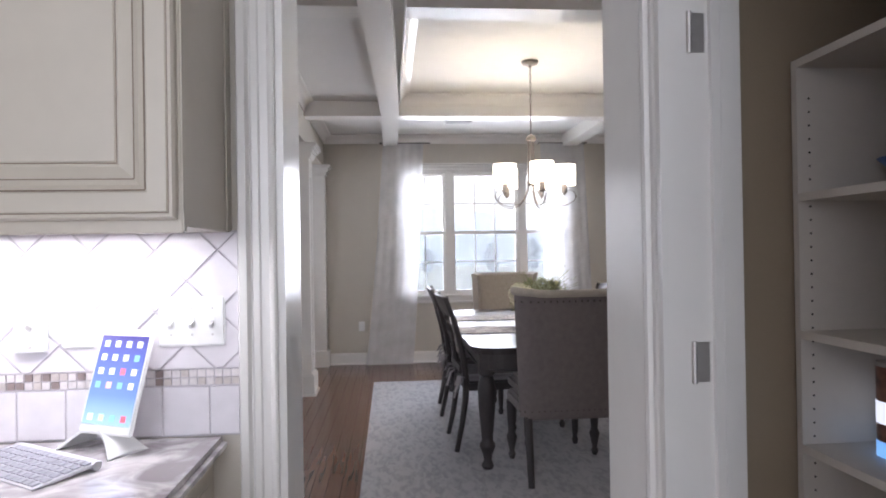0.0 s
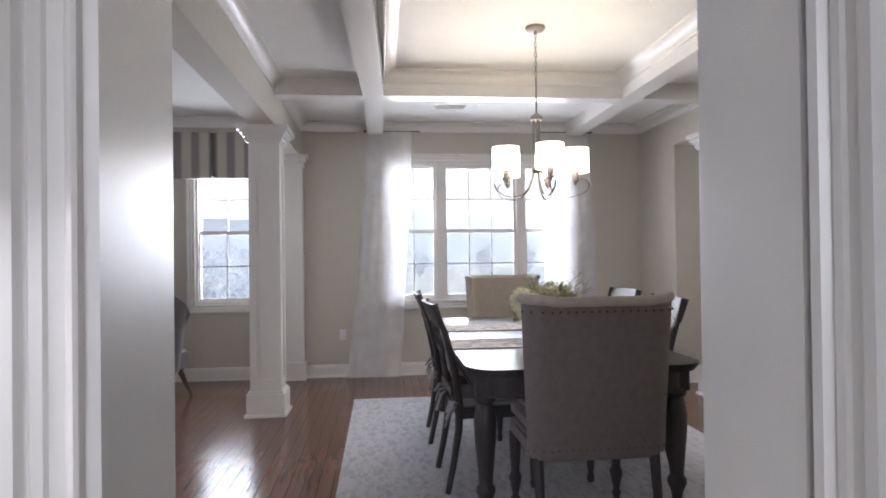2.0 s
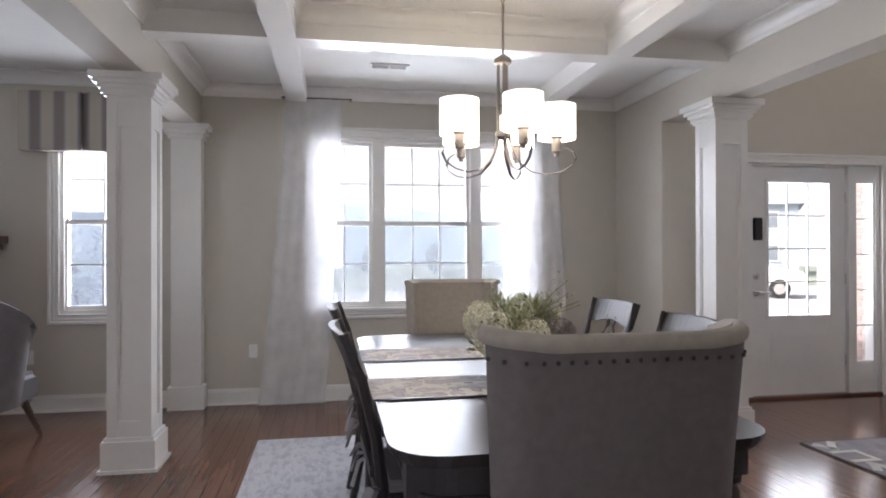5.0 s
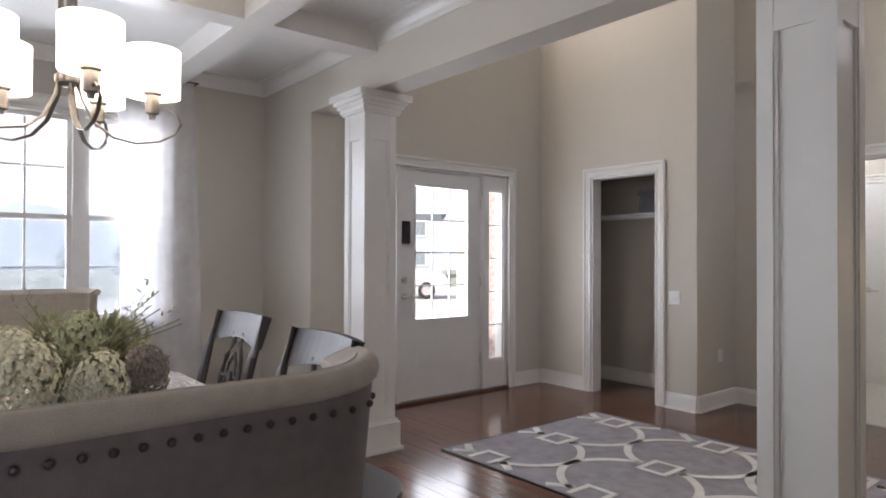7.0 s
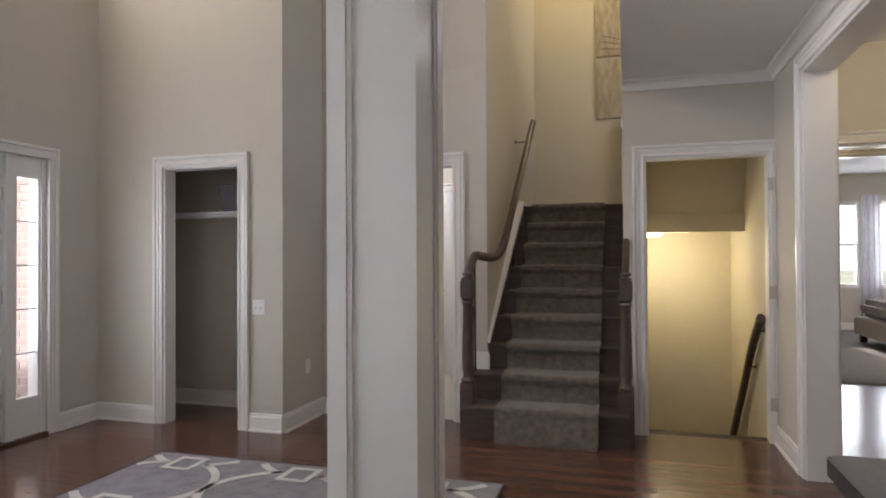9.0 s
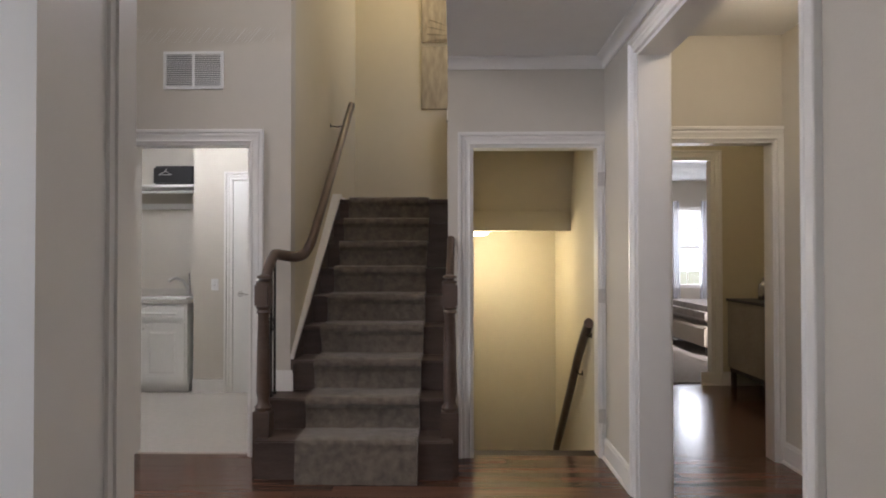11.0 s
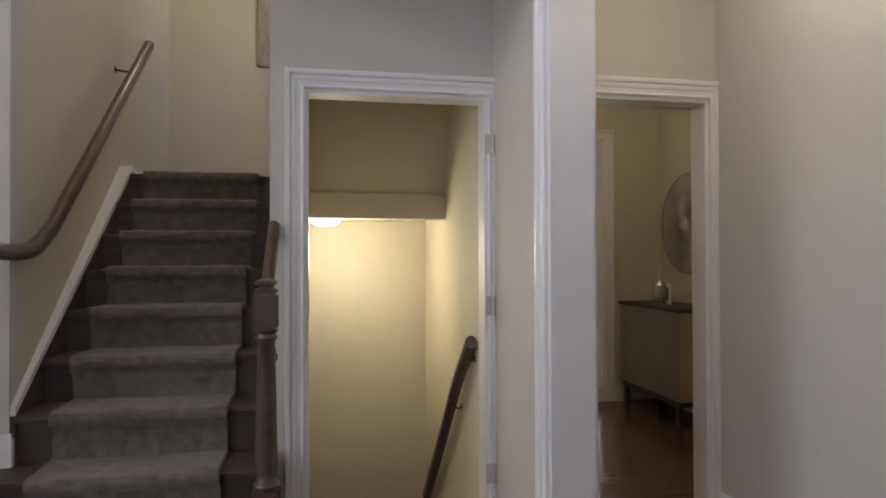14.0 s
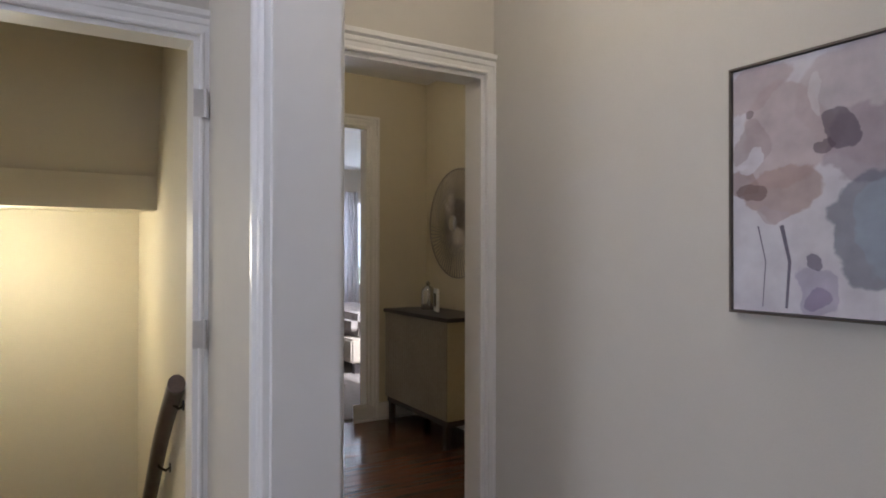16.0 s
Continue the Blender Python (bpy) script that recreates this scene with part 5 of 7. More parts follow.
def slotted_vent(name, x, y, z, w, h, facing, sections, label, cat="vent"):
    """A grille in a frame; facing '-x' on a wall or 'down' on a ceiling."""
    t = thing(name, (x, y, z), label, cat)
    m = pose(0, 0, 0, 0, 0, -90) if facing == "-x" else pose(0, 0, 0, 90, 0, 0)
    fr = 0.018

    def put(n, bm, ma):
        bmesh.ops.transform(bm, verts=bm.verts, matrix=m)
        part(n, bm, ma, t)
    # flat dark sheet paints the shade of the duct behind the slats
    b = bmesh.new()
    box(b, -w / 2, w / 2, -0.002, 0, -h / 2, h / 2)
    put("backing", b, "duct")
    b = bmesh.new()
    for a0, a1, z0, z1 in ((-w / 2, w / 2, h / 2 - fr, h / 2), (-w / 2, w / 2, -h / 2, -h / 2 + fr), (-w / 2, -w / 2 + fr, -h / 2 + fr, h / 2 - fr), (w / 2 - fr, w / 2, -h / 2 + fr, h / 2 - fr)):
        box(b, a0, a1, -0.012, -0.0005, z0, z1)
    for k in range(1, sections):
        c = -w / 2 + w * k / sections
        box(b, c - 0.008, c + 0.008, -0.011, -0.0005, -h / 2 + fr, h / 2 - fr)
    put("frame", b, "white")
    n = max(3, int(h / 0.016))
    for k in range(n):
        b = bmesh.new()
        c = -h / 2 + fr + (h - 2 * fr) * (k + 0.5) / n
        v = box(b, -w / 2 + fr, w / 2 - fr, -0.008, -0.0065, c - 0.005, c + 0.005)
        bmesh.ops.rotate(b, verts=v, cent=(0, -0.007, c), matrix=Euler((0.7, 0, 0)).to_matrix())
        put("slat", b, "white")
    return t


M["duct"] = mat("duct_shade", (0.10, 0.10, 0.11), 0.8)
slotted_vent("air_vent", STAIRX, 5.96, 2.555, 0.40, 0.25, "-x", 2, "white return air grille high on the foyer wall")
slotted_vent("ceiling_vent", 1.62, 8.35, 2.74, 0.30, 0.12, "down", 2, "white supply vent in the dining room ceiling")

# living room


def wing_armchair():
    c = thing("armchair", (-1.21, 8.20, 0), "grey upholstered tub armchair with tapered wooden legs", "armchair", "", -10)
    b = bmesh.new()
    n, rows = 22, []
    for k in range(n + 1):
        t = radians(-110 + 220 * k / n)
        hgt = 1.06 - 0.28 * (abs(t) / radians(110)) ** 2.2
        rows.append([(0.36 * math.sin(t) * f, -0.34 * math.cos(t) * f, z) for z, f in ((0.26, 0.82), (0.5, 0.92), (0.8, 1.02), (hgt, 1.10), (hgt + 0.01, 1.05), (hgt - 0.02, 0.94), (0.5, 0.78), (0.3, 0.74))])
    vs = [[b.verts.new(p) for p in row] for row in rows]
    for p, q in zip(vs, vs[1:]):
        for k in range(len(p)):
            j = (k + 1) % len(p)
            b.faces.new((p[k], q[k], q[j], p[j]))
    b.faces.new(vs[0]), b.faces.new(vs[-1][::-1])
    part("backrest", b, "grey_fabric", c, smooth=True)
    b = bmesh.new()
    box(b, -0.27, 0.27, -0.24, 0.34, 0.24, 0.46)
    soften(b, 0.04, 3)
    part("seat", b, "grey_fabric", c, smooth=True)
    for sx in (-1, 1):
        for sy in (-1, 1):
            b = bmesh.new()
            tube(b, [(sx * 0.30, sy * 0.29, 0), (sx * 0.22, sy * 0.22, 0.26)], [0.014, 0.028], 8)
            part("leg", b, "rail", c, "tapered brown wooden leg", smooth=True)


M["grey_fabric"] = mat("grey_velvet", (0.16, 0.15, 0.16), 0.85, bump=0.3, scale=200, vary=0.15, sheen=0.4)
wing_armchair()
M["mantelwood"] = mat("dark_mantel_wood", (0.10, 0.065, 0.05), 0.4, bump=0.1, scale=40, vary=0.25)
fp = thing("fireplace", (-2.05, 8.72, 0), "dark carved wooden fireplace mantel in the living room", "fireplace")
b = bmesh.new()
box(b, -0.50, 0.50, -0.30, 0.40, 0, 1.12)
part("chimney_breast", b, "mantelwood", fp)
b = bmesh.new()
for e, z0, z1 in ((0.0, 1.12, 1.20), (0.03, 1.20, 1.27), (0.06, 1.27, 1.33), (0.10, 1.33, 1.38), (0.14, 1.38, 1.44)):
    box(b, -0.52 - e, 0.52 + e, -0.32 - e, 0.40, z0, z1)
part("shelf", b, "mantelwood", fp)
for s in (-1, 1):
    b = bmesh.new()
    box(b, s * 0.44 - 0.06, s * 0.44 + 0.06, -0.36, -0.30, 0, 1.10)
    box(b, s * 0.44 - 0.05, s * 0.44 + 0.05, -0.40, -0.30, 1.0, 1.12)
    soften(b, 0.006)
    part("pilaster", b, "mantelwood", fp)
ch = thing("candle_holder", (-1.62, 8.62, 1.44), "clear twisted glass candle holder standing on the mantel", "candle holder")
b = bmesh.new()
lathe(b, [(0.05, 0), (0.05, 0.012), (0.015, 0.03), (0.022, 0.09), (0.012, 0.15), (0.022, 0.21), (0.012, 0.27), (0.018, 0.33), (0.012, 0.40), (0.05, 0.44), (0.055, 0.50), (0.045, 0.54)], seg=18)
part("body", b, "mercury", ch, smooth=True)
pf = thing("photo_frame", (-1.82, 8.55, 1.44), "white picture frame standing on the mantel", "picture frame", "small picture frames")
b = bmesh.new()
box(b, -0.09, 0.09, -0.01, 0.01, 0, 0.24)
soften(b, 0.004)
part("frame", b, "white", pf)
b = bmesh.new()
box(b, -0.055, 0.055, -0.013, -0.0105, 0.045, 0.19)
part("print", b, "fol1", pf, "greenish print")
pf.rotation_euler = (radians(-8), 0, 0)

# buffet by the dining room wall
bf = thing("buffet", (2.77, 3.60, 0), "dark espresso buffet cabinet with an overhanging rounded top", "buffet")
b = bmesh.new()
rounded_plate(b, 1.72, 0.60, 0.03, 0.925, 0.955)
rounded_plate(b, 1.72, 0.60, 0.03, 0.905, 0.925, 0.014)
part("top", b, "bufftop", bf)
b = bmesh.new()
box(b, -0.80, 0.80, -0.27, 0.25, 0.10, 0.905)
soften(b, 0.01)
part("body", b, "darkwood", bf)
for k in range(4):
    x0 = -0.78 + 0.39 * k
    b = bmesh.new()
    box(b, x0 + 0.012, x0 + 0.378, 0.245, 0.268, 0.14, 0.62)
    soften(b, 0.004)
    d = part("door", b, "darkwood", bf)
    b = bmesh.new()
    lathe(b, [(0.012, 0), (0.008, 0.01), (0.014, 0.022), (0.004, 0.03)], seg=12)
    bmesh.ops.transform(b, verts=b.verts, matrix=pose(x0 + (0.33 if k % 2 == 0 else 0.06), 0.266, 0.40, -90))
    part("knob", b, "nickel", d, "round metal knob", smooth=True)
    b = bmesh.new()
    box(b, x0 + 0.012, x0 + 0.378, 0.245, 0.268, 0.64, 0.88)
    soften(b, 0.004)
    d = part("drawer", b, "darkwood", bf)
for sx in (-1, 1):
    for sy in (-1, 1):
        b = bmesh.new()
        box(b, sx * 0.75 - 0.035, sx * 0.75 + 0.035, sy * 0.22 - 0.035, sy * 0.22 + 0.035, 0, 0.11)
        soften(b, 0.006)
        part("foot", b, "darkwood", bf)

# ---- foyer ----
M["oakdark"] = mat("dark_stained_stair_oak", (0.088, 0.060, 0.048), 0.5, bump=0.08, scale=50, vary=0.3, stretch=(8, 1, 8), coat=0.0)
M["linencab"] = mat("cream_credenza", (0.50, 0.42, 0.26), 0.5, vary=0.05)
M["slatwood"] = mat("greige_slat", (0.30, 0.26, 0.20), 0.55, bump=0.1, scale=50, vary=0.15)
M["pewter"] = mat("pewter_wire", (0.30, 0.27, 0.24), 0.45, metal=0.4, vary=0.1)
M["quilt"] = mat("pale_quilt", (0.5, 0.48, 0.49), 0.9, bump=0.5, scale=14, vary=0.05)
M["throw"] = mat("grey_throw", (0.34, 0.31, 0.30), 0.9, bump=0.3, scale=12, vary=0.35)
M["shelfwhite"] = mat("white_melamine", (0.62, 0.57, 0.51), 0.5, vary=0.02)
M["foyer_rug"] = mat("grey_pile_rug", (0.25, 0.235, 0.255), 0.95, bump=0.9, scale=140, vary=0.25)
M["cream_pile"] = mat("cream_pile", (0.62, 0.60, 0.57), 0.95, bump=0.9, scale=140, vary=0.12)
fr = thing("rug", (5.13, 6.11, 0.0), "grey foyer rug with a raised cream trellis pattern", "rug", "rugs")
b = bmesh.new()
box(b, -0.815, 0.815, -1.17, 1.17, 0, 0.009)
part("rug_body", b, "foyer_rug", fr)
b = bmesh.new()
for a0, a1, c0, c1 in ((-0.825, 0.825, -1.18, -1.168), (-0.825, 0.825, 1.168, 1.18), (-0.825, -0.813, -1.168, 1.168), (0.813, 0.825, -1.168, 1.168)):
    box(b, a0, a1, c0, c1, 0, 0.011)
part("binding", b, "iron", fr, "dark bound edge")


def ribbon(bm, pts, w, z, closed=True):
    """A flat strip along points, cut at the edge of the rug."""
    pts = [Vector((x, y)) for x, y in pts]
    n = len(pts)
    prev = None
    first = None
    for i in range(n + (1 if closed else 0)):
        p = pts[i % n]
        d = (pts[(i + 1) % n] - pts[(i - 1) % n]) if closed or 0 < i < n - 1 else (pts[min(i + 1, n - 1)] - pts[max(i - 1, 0)])
        q = Vector((-d.y, d.x)).normalized() * w / 2
        ok = abs(p.x) < 0.79 and abs(p.y) < 1.145
        cur = (bm.verts.new((p.x + q.x, p.y + q.y, z)), bm.verts.new((p.x - q.x, p.y - q.y, z))) if ok else None
        if prev and cur:
            bm.faces.new((prev[0], prev[1], cur[1], cur[0]))
        prev = cur


b = bmesh.new()
PX, PY, RX, RY = 0.675, 0.810, 0.362, 0.402
SQX, SQY = 0.098, 0.086
for i in range(-2, 3):
    for j in range(-2, 3):
        cx, cy = 0.300 + PX * i, 0.045 + PY * j
        # ovals, open where a square link joins two of them
        run = []
        for k in range(61):
            a = 6.28318 * k / 60
            p = (cx + RX * math.cos(a), cy + RY * math.sin(a) * (1 - 0.04 * math.sin(2 * a) ** 2))
            side = cx + PX / 2 if p[0] > cx else cx - PX / 2
            if abs(p[0] - side) < SQX and abs(p[1] - cy) < SQY:
                if len(run) > 2:
                    ribbon(b, run, 0.050, 0.0105, False)
                run = []
            else:
                run.append(p)
        if len(run) > 2:
            ribbon(b, run, 0.050, 0.0105, False)
        sx_, sy_ = cx - PX / 2, cy
        for s in (-1, 1):
            ribbon(b, [(sx_ - SQX - 0.018 + (2 * SQX + 0.036) * q / 6, sy_ + s * SQY) for q in range(7)], 0.036, 0.0109, False)
            ribbon(b, [(sx_ + s * SQX, sy_ - SQY - 0.018 + (2 * SQY + 0.036) * q / 6) for q in range(7)], 0.036, 0.0113, False)
for v in list(b.verts):
    v.co.x, v.co.y = max(-0.813, min(0.813, v.co.x)), max(-1.168, min(1.168, v.co.y))
ex = bmesh.ops.extrude_face_region(b, geom=b.faces[:])
bmesh.ops.translate(b, verts=[v for v in ex["geom"] if isinstance(v, bmesh.types.BMVert)], vec=(0, 0, 0.003))
part("trellis", b, "cream_pile", fr, "raised cream trellis lines")

# closet fittings
sh = thing("wire_shelf", (7.05, 7.62, 1.70), "white wire closet shelf fixed to the closet wall", "closet shelf")
b = bmesh.new()
for k in range(9):
    tube(b, [(-0.18 + 0.045 * k, -0.66, 0), (-0.18 + 0.045 * k, 0.67, 0)], 0.004 if 0 < k < 8 else 0.007, 6)
tube(b, [(-0.18, -0.66, -0.03), (-0.18, 0.67, -0.03)], 0.006, 6)
for k in range(40):
    box(b, -0.18, 0.18, -0.65 + 0.033 * k - 0.0015, -0.65 + 0.033 * k + 0.0015, -0.003, 0.001)
part("wire_grid", b, "white", sh)
b = bmesh.new()
box(b, 0.18, 0.2, -0.66, 0.67, -0.02, 0.01)
part("rail", b, "white", sh)
bx = thing("storage_box", (7.02, 7.33, 1.709), "dark fabric storage box on the wire closet shelf", "box")
b = bmesh.new()
box(b, -0.14, 0.14, -0.16, 0.16, 0, 0.21)
soften(b, 0.01)
part("body", b, "boxcloth", bx)
b = bmesh.new()
box(b, -0.148, 0.148, -0.168, 0.168, 0.16, 0.215)
soften(b, 0.006)
part("lid", b, "boxcloth", bx)

# ---- stairs ----
N, X0, GO, Z0, RI = 9, 6.80, 0.2325, 0.235, 0.1985
YL, YR = 5.31, 4.27
stair = thing("staircase", (X0, 4.79, 0), "dark stained wooden staircase rising between beige walls", "staircase")
ox, oy = X0, 4.79
for k in range(N):
    x, z = X0 + GO * k, Z0 + RI * k
    inside = x > STAIRX - 0.04
    ya, yb = (YR + 0.004, YL - 0.004) if inside else (YR - 0.03, YL + 0.10)
    b = bmesh.new()
    box(b, x + 0.012, x + 0.030, ya, yb, z - RI - (0.04 if k == 0 else 0) + 0.001, z - 0.028)
    bmesh.ops.translate(b, verts=b.verts, vec=(-ox, -oy, 0))
    part("riser", b, "oakdark", stair)
    b = bmesh.new()
    last = k == N - 1
    v = box(b, x - 0.022, x + (1.36 if last else GO + 0.02), ya, yb, z - 0.028, z)
    soften(b, 0.008, 2)
    bmesh.ops.translate(b, verts=b.verts, vec=(-ox, -oy, 0))
    part("tread" if not last else "landing", b, "oakdark", stair)
for s, y in ((-1, YR - 0.032), (1, YL + 0.086)):
    b = bmesh.new()
    for k in range(2):
        box(b, X0 + 0.03 + GO * k, STAIRX - 0.002, *sorted((y, y + 0.016)), 0 if k == 0 else Z0 + RI * (k - 1), Z0 + RI * k - 0.03)
    bmesh.ops.translate(b, verts=b.verts, vec=(-ox, -oy, 0))
    part("stringer", b, "oakdark", stair)


def skirt(y0, y1, label):
    b = bmesh.new()
    slope = RI / GO
    xs, xe = STAIRX + 0.005, X0 + GO * 8 + 0.02
    z = lambda x: Z0 + slope * (x - X0)
    zt = Z0 + RI * 8
    for name, lo_, hi_, y0_, m_, lab in (("trim", -0.20, 0.020, y0, "oakdark", "dark stained stair skirt board"), ("trim", 0.020, 0.055, y0 - 0.004, "trim", label)):
        b = bmesh.new()
        pts = [(xs, z(xs) + lo_), (xe, z(xe) + lo_), (9.95, z(xe) + lo_), (9.95, zt + hi_ * 0.6), (xe + 0.10, zt + hi_ * 0.6), (xe + 0.02, zt + hi_), (xs, z(xs) + hi_)]
        if lo_ > 0:
            pts[1:3] = [(xe + 0.02, zt + lo_), (xe + 0.10, zt + lo_ * 0.5), (9.95, zt + lo_ * 0.5)]
        out = [y0_ + 0.012 - 0.055 * min(1, (x - xs) / (xe - xs)) for x, q in pts]
        lo, hi = [b.verts.new((x, y, q)) for (x, q), y in zip(pts, out)], [b.verts.new((x, y1, q)) for x, q in pts]
        for k in range(len(pts)):
            j = (k + 1) % len(pts)
            b.faces.new((lo[k], lo[j], hi[j], hi[k]))
        b.faces.new(lo), b.faces.new(hi[::-1])
        structure(name, b, m_, lab)


b = bmesh.new()
box(b, STAIRX - 0.020, STAIRX - 0.001, YL - 0.018, 5.484, Z0 + RI, Z0 + RI + 0.115)
box(b, STAIRX - 0.015, STAIRX - 0.001, YL - 0.013, 5.484, Z0 + RI + 0.115, Z0 + RI + 0.135)
box(b, STAIRX - 0.0005, STAIRX + 0.03, YL - 0.018, YL - 0.001, Z0 + RI, Z0 + RI + 0.115)
structure("baseboard", b, "trim", "short white baseboard return on the second stair tread")
skirt(YL - 0.03, YL, "white painted cap moulding on the stair skirt board")
baseboard([("y", YR, YL, 10.0, -1)])
rn = thing("stair_runner", (X0, 4.80, 0), "brown-grey plush carpet runner laid down the stairs", "stair carpet")
b = bmesh.new()
prof = [(-0.075, 0.0), (-0.062, 0.10), (-0.05, Z0 - 0.06)]
for k in range(N):
    x, z = GO * k, Z0 + RI * k
    prof += [(x - 0.045, z - 0.03), (x - 0.050, z - 0.010), (x - 0.040, z + 0.012), (x - 0.018, z + 0.020), (x + 0.06, z + 0.018)]
    if k < N - 1:
        prof += [(x + GO - 0.02, z + 0.018), (x + GO - 0.012, z + 0.04), (x + GO - 0.014, z + RI - 0.06)]
    else:
        prof += [(x + 0.9, z + 0.018)]
ra = random.Random(3)
W = 0.352
nn = 26
cutk = [0] + [3 + 8 * k for k in range(1, N)] + [len(prof) - 1]
jit = [[(ra.uniform(-0.004, 0.004), ra.uniform(-0.003, 0.003)) for _ in prof] for _ in range(nn + 1)]
for s0, s1 in zip(cutk, cutk[1:]):
    b, rows = bmesh.new(), []
    for i in range(nn + 1):
        y = -W + 2 * W * i / nn
        rows.append([b.verts.new((prof[k][0] + jit[i][k][0], y * (1 + 0.01 * math.sin(prof[k][1] * 9)), prof[k][1] + jit[i][k][1])) for k in range(s0, s1 + 1)])
    for p, q in zip(rows, rows[1:]):
        for k in range(s1 - s0):
            b.faces.new((p[k], p[k + 1], q[k + 1], q[k]))
    for row, s in ((rows[0], -1), (rows[-1], 1)):
        low = [b.verts.new((v.co.x + 0.012, v.co.y + s * 0.004, v.co.z - 0.016)) for v in row]
        for k in range(s1 - s0):
            b.faces.new((row[k], low[k], low[k + 1], row[k + 1]) if s > 0 else (row[k], row[k + 1], low[k + 1], low[k]))
    part("carpet_step", b, "runner", rn, smooth=True)


def newel(x, y, top, label):
    n = thing("newel_post", (x, y, 0), label, "newel post", "stair newel posts")
    b = bmesh.new()
    q = 0.052
    box(b, -q, q, -q, q, 0, 0.39)
    soften(b, 0.006)
    part("base", b, "rail", n)
    b = bmesh.new()
    lathe(b, [(0.048, 0.39), (0.052, 0.41), (0.040, 0.425), (0.034, 0.45), (0.043, 0.50), (0.038, 0.76), (0.033, top - 0.24), (0.044, top - 0.225), (0.036, top - 0.21), (0.048, top - 0.195)])
    part("turning", b, "rail", n, smooth=True)
    b = bmesh.new()
    box(b, -0.046, 0.046, -0.046, 0.046, top - 0.195, top - 0.05)
    soften(b, 0.01)
    part("block", b, "rail", n)
    b = bmesh.new()
    lathe(b, [(0.044, top - 0.05), (0.046, top - 0.04), (0.026, top - 0.032), (0.026, top - 0.025), (0.042, top - 0.018), (0.040, top - 0.006), (0.012, top + 0.004)])
    part("cap", b, "rail", n, smooth=True)


newel(6.90, 5.385, 1.205, "turned dark oak newel post beside the lowest stair treads")
newel(6.90, 4.256, 1.205, "turned dark oak newel post beside the lowest stair treads")


def rail(pts, label, name="handrail", r=0.026, brackets=()):
    o = Vector(pts[0])
    h = thing(name, tuple(o), label, "handrail", "handrails")
    b = bmesh.new()
    out = []
    P = [Vector(p) - o for p in pts]
    for i in range(len(P) - 1):
        for k in range(4):
            t = k / 4
            p0, p1, p2, p3 = P[max(i - 1, 0)], P[i], P[i + 1], P[min(i + 2, len(P) - 1)]
            out.append(0.5 * ((2 * p1) + (p2 - p0) * t + (2 * p0 - 5 * p1 + 4 * p2 - p3) * t * t + (3 * p1 - p0 - 3 * p2 + p3) * t ** 3))
    out.append(P[-1])
    tube(b, out, r, 10, 1.15)
    part("rail", b, "rail", h, smooth=True)
    for c, wy in brackets:
        b = bmesh.new()
        c = Vector(c) - o
        tube(b, [c + Vector((0, 0, -0.01)), c + Vector((0, 0, -0.045)), c + Vector((0, (wy - o.y - c.y) * 0.6, -0.065)), c + Vector((0, wy - o.y - c.y, -0.055))], 0.006, 8)
        lathe_v = cyl(b, 0.020, 0.020, -0.004, 0.004, seg=16)
        bmesh.ops.transform(b, verts=lathe_v, matrix=Matrix.Translation(c + Vector((0, wy - o.y - c.y, -0.055))) @ pose(0, 0, 0, 90))
        part("bracket", b, "iron", h, "dark metal bracket", smooth=True)
    return h


rail([(6.93, 5.385, 1.14), (6.97, 5.383, 1.22), (7.04, 5.375, 1.305), (7.075, 5.362, 1.330), (7.14, 5.33, 1.325), (7.20, 5.27, 1.315), (7.26, 5.225, 1.335), (7.32, 5.20, 1.395), (7.42, 5.19, 1.485), (7.8, 5.18, 1.82), (8.35, 5.165, 2.31), (8.78, 5.155, 2.69)],
     "stained oak handrail with a gooseneck rising along the stair wall", r=0.031, brackets=(((8.6, 5.158, 2.52), YL),))
rail([(6.93, 4.256, 1.14), (6.98, 4.255, 1.21), (7.08, 4.252, 1.30), (7.235, 4.25, 1.43)], "short stained oak handrail ending on the wall")
for s, yy in (("l", 5.385), ("r", 4.252)):
    for k, x in enumerate((6.98, 7.06, 7.14)):
        tz = {0: 1.20, 1: 1.28, 2: 1.29}[k] if s == "l" else {0: 1.20, 1: 1.27, 2: 1.34}[k]
        bz = Z0 if x < X0 + GO - 0.02 else Z0 + RI
        t = thing("baluster", (x, yy, bz), "thin dark iron baluster standing on a stair tread", "baluster", "iron balusters")
        h = tz - bz
        b = bmesh.new()
        box(b, -0.0065, 0.0065, -0.0065, 0.0065, 0, h)
        part("bar", b, "iron", t)
        b = bmesh.new()
        box(b, -0.014, 0.014, -0.014, 0.014, 0, 0.02)
        soften(b, 0.004)
        part("shoe", b, "iron", t)
        if k == 1:
            for q in range(4):
                b = bmesh.new()
                pts = []
                for w in range(9):
                    a = q * 1.5708 + w * 0.5
                    rr = 0.026 * math.sin(3.14159 * w / 8)
                    pts.append((rr * math.cos(a), rr * math.sin(a), h * 0.48 + 0.012 * w))
                tube(b, pts, 0.004, 5)
                part("basket_twist", b, "iron", t, smooth=True)
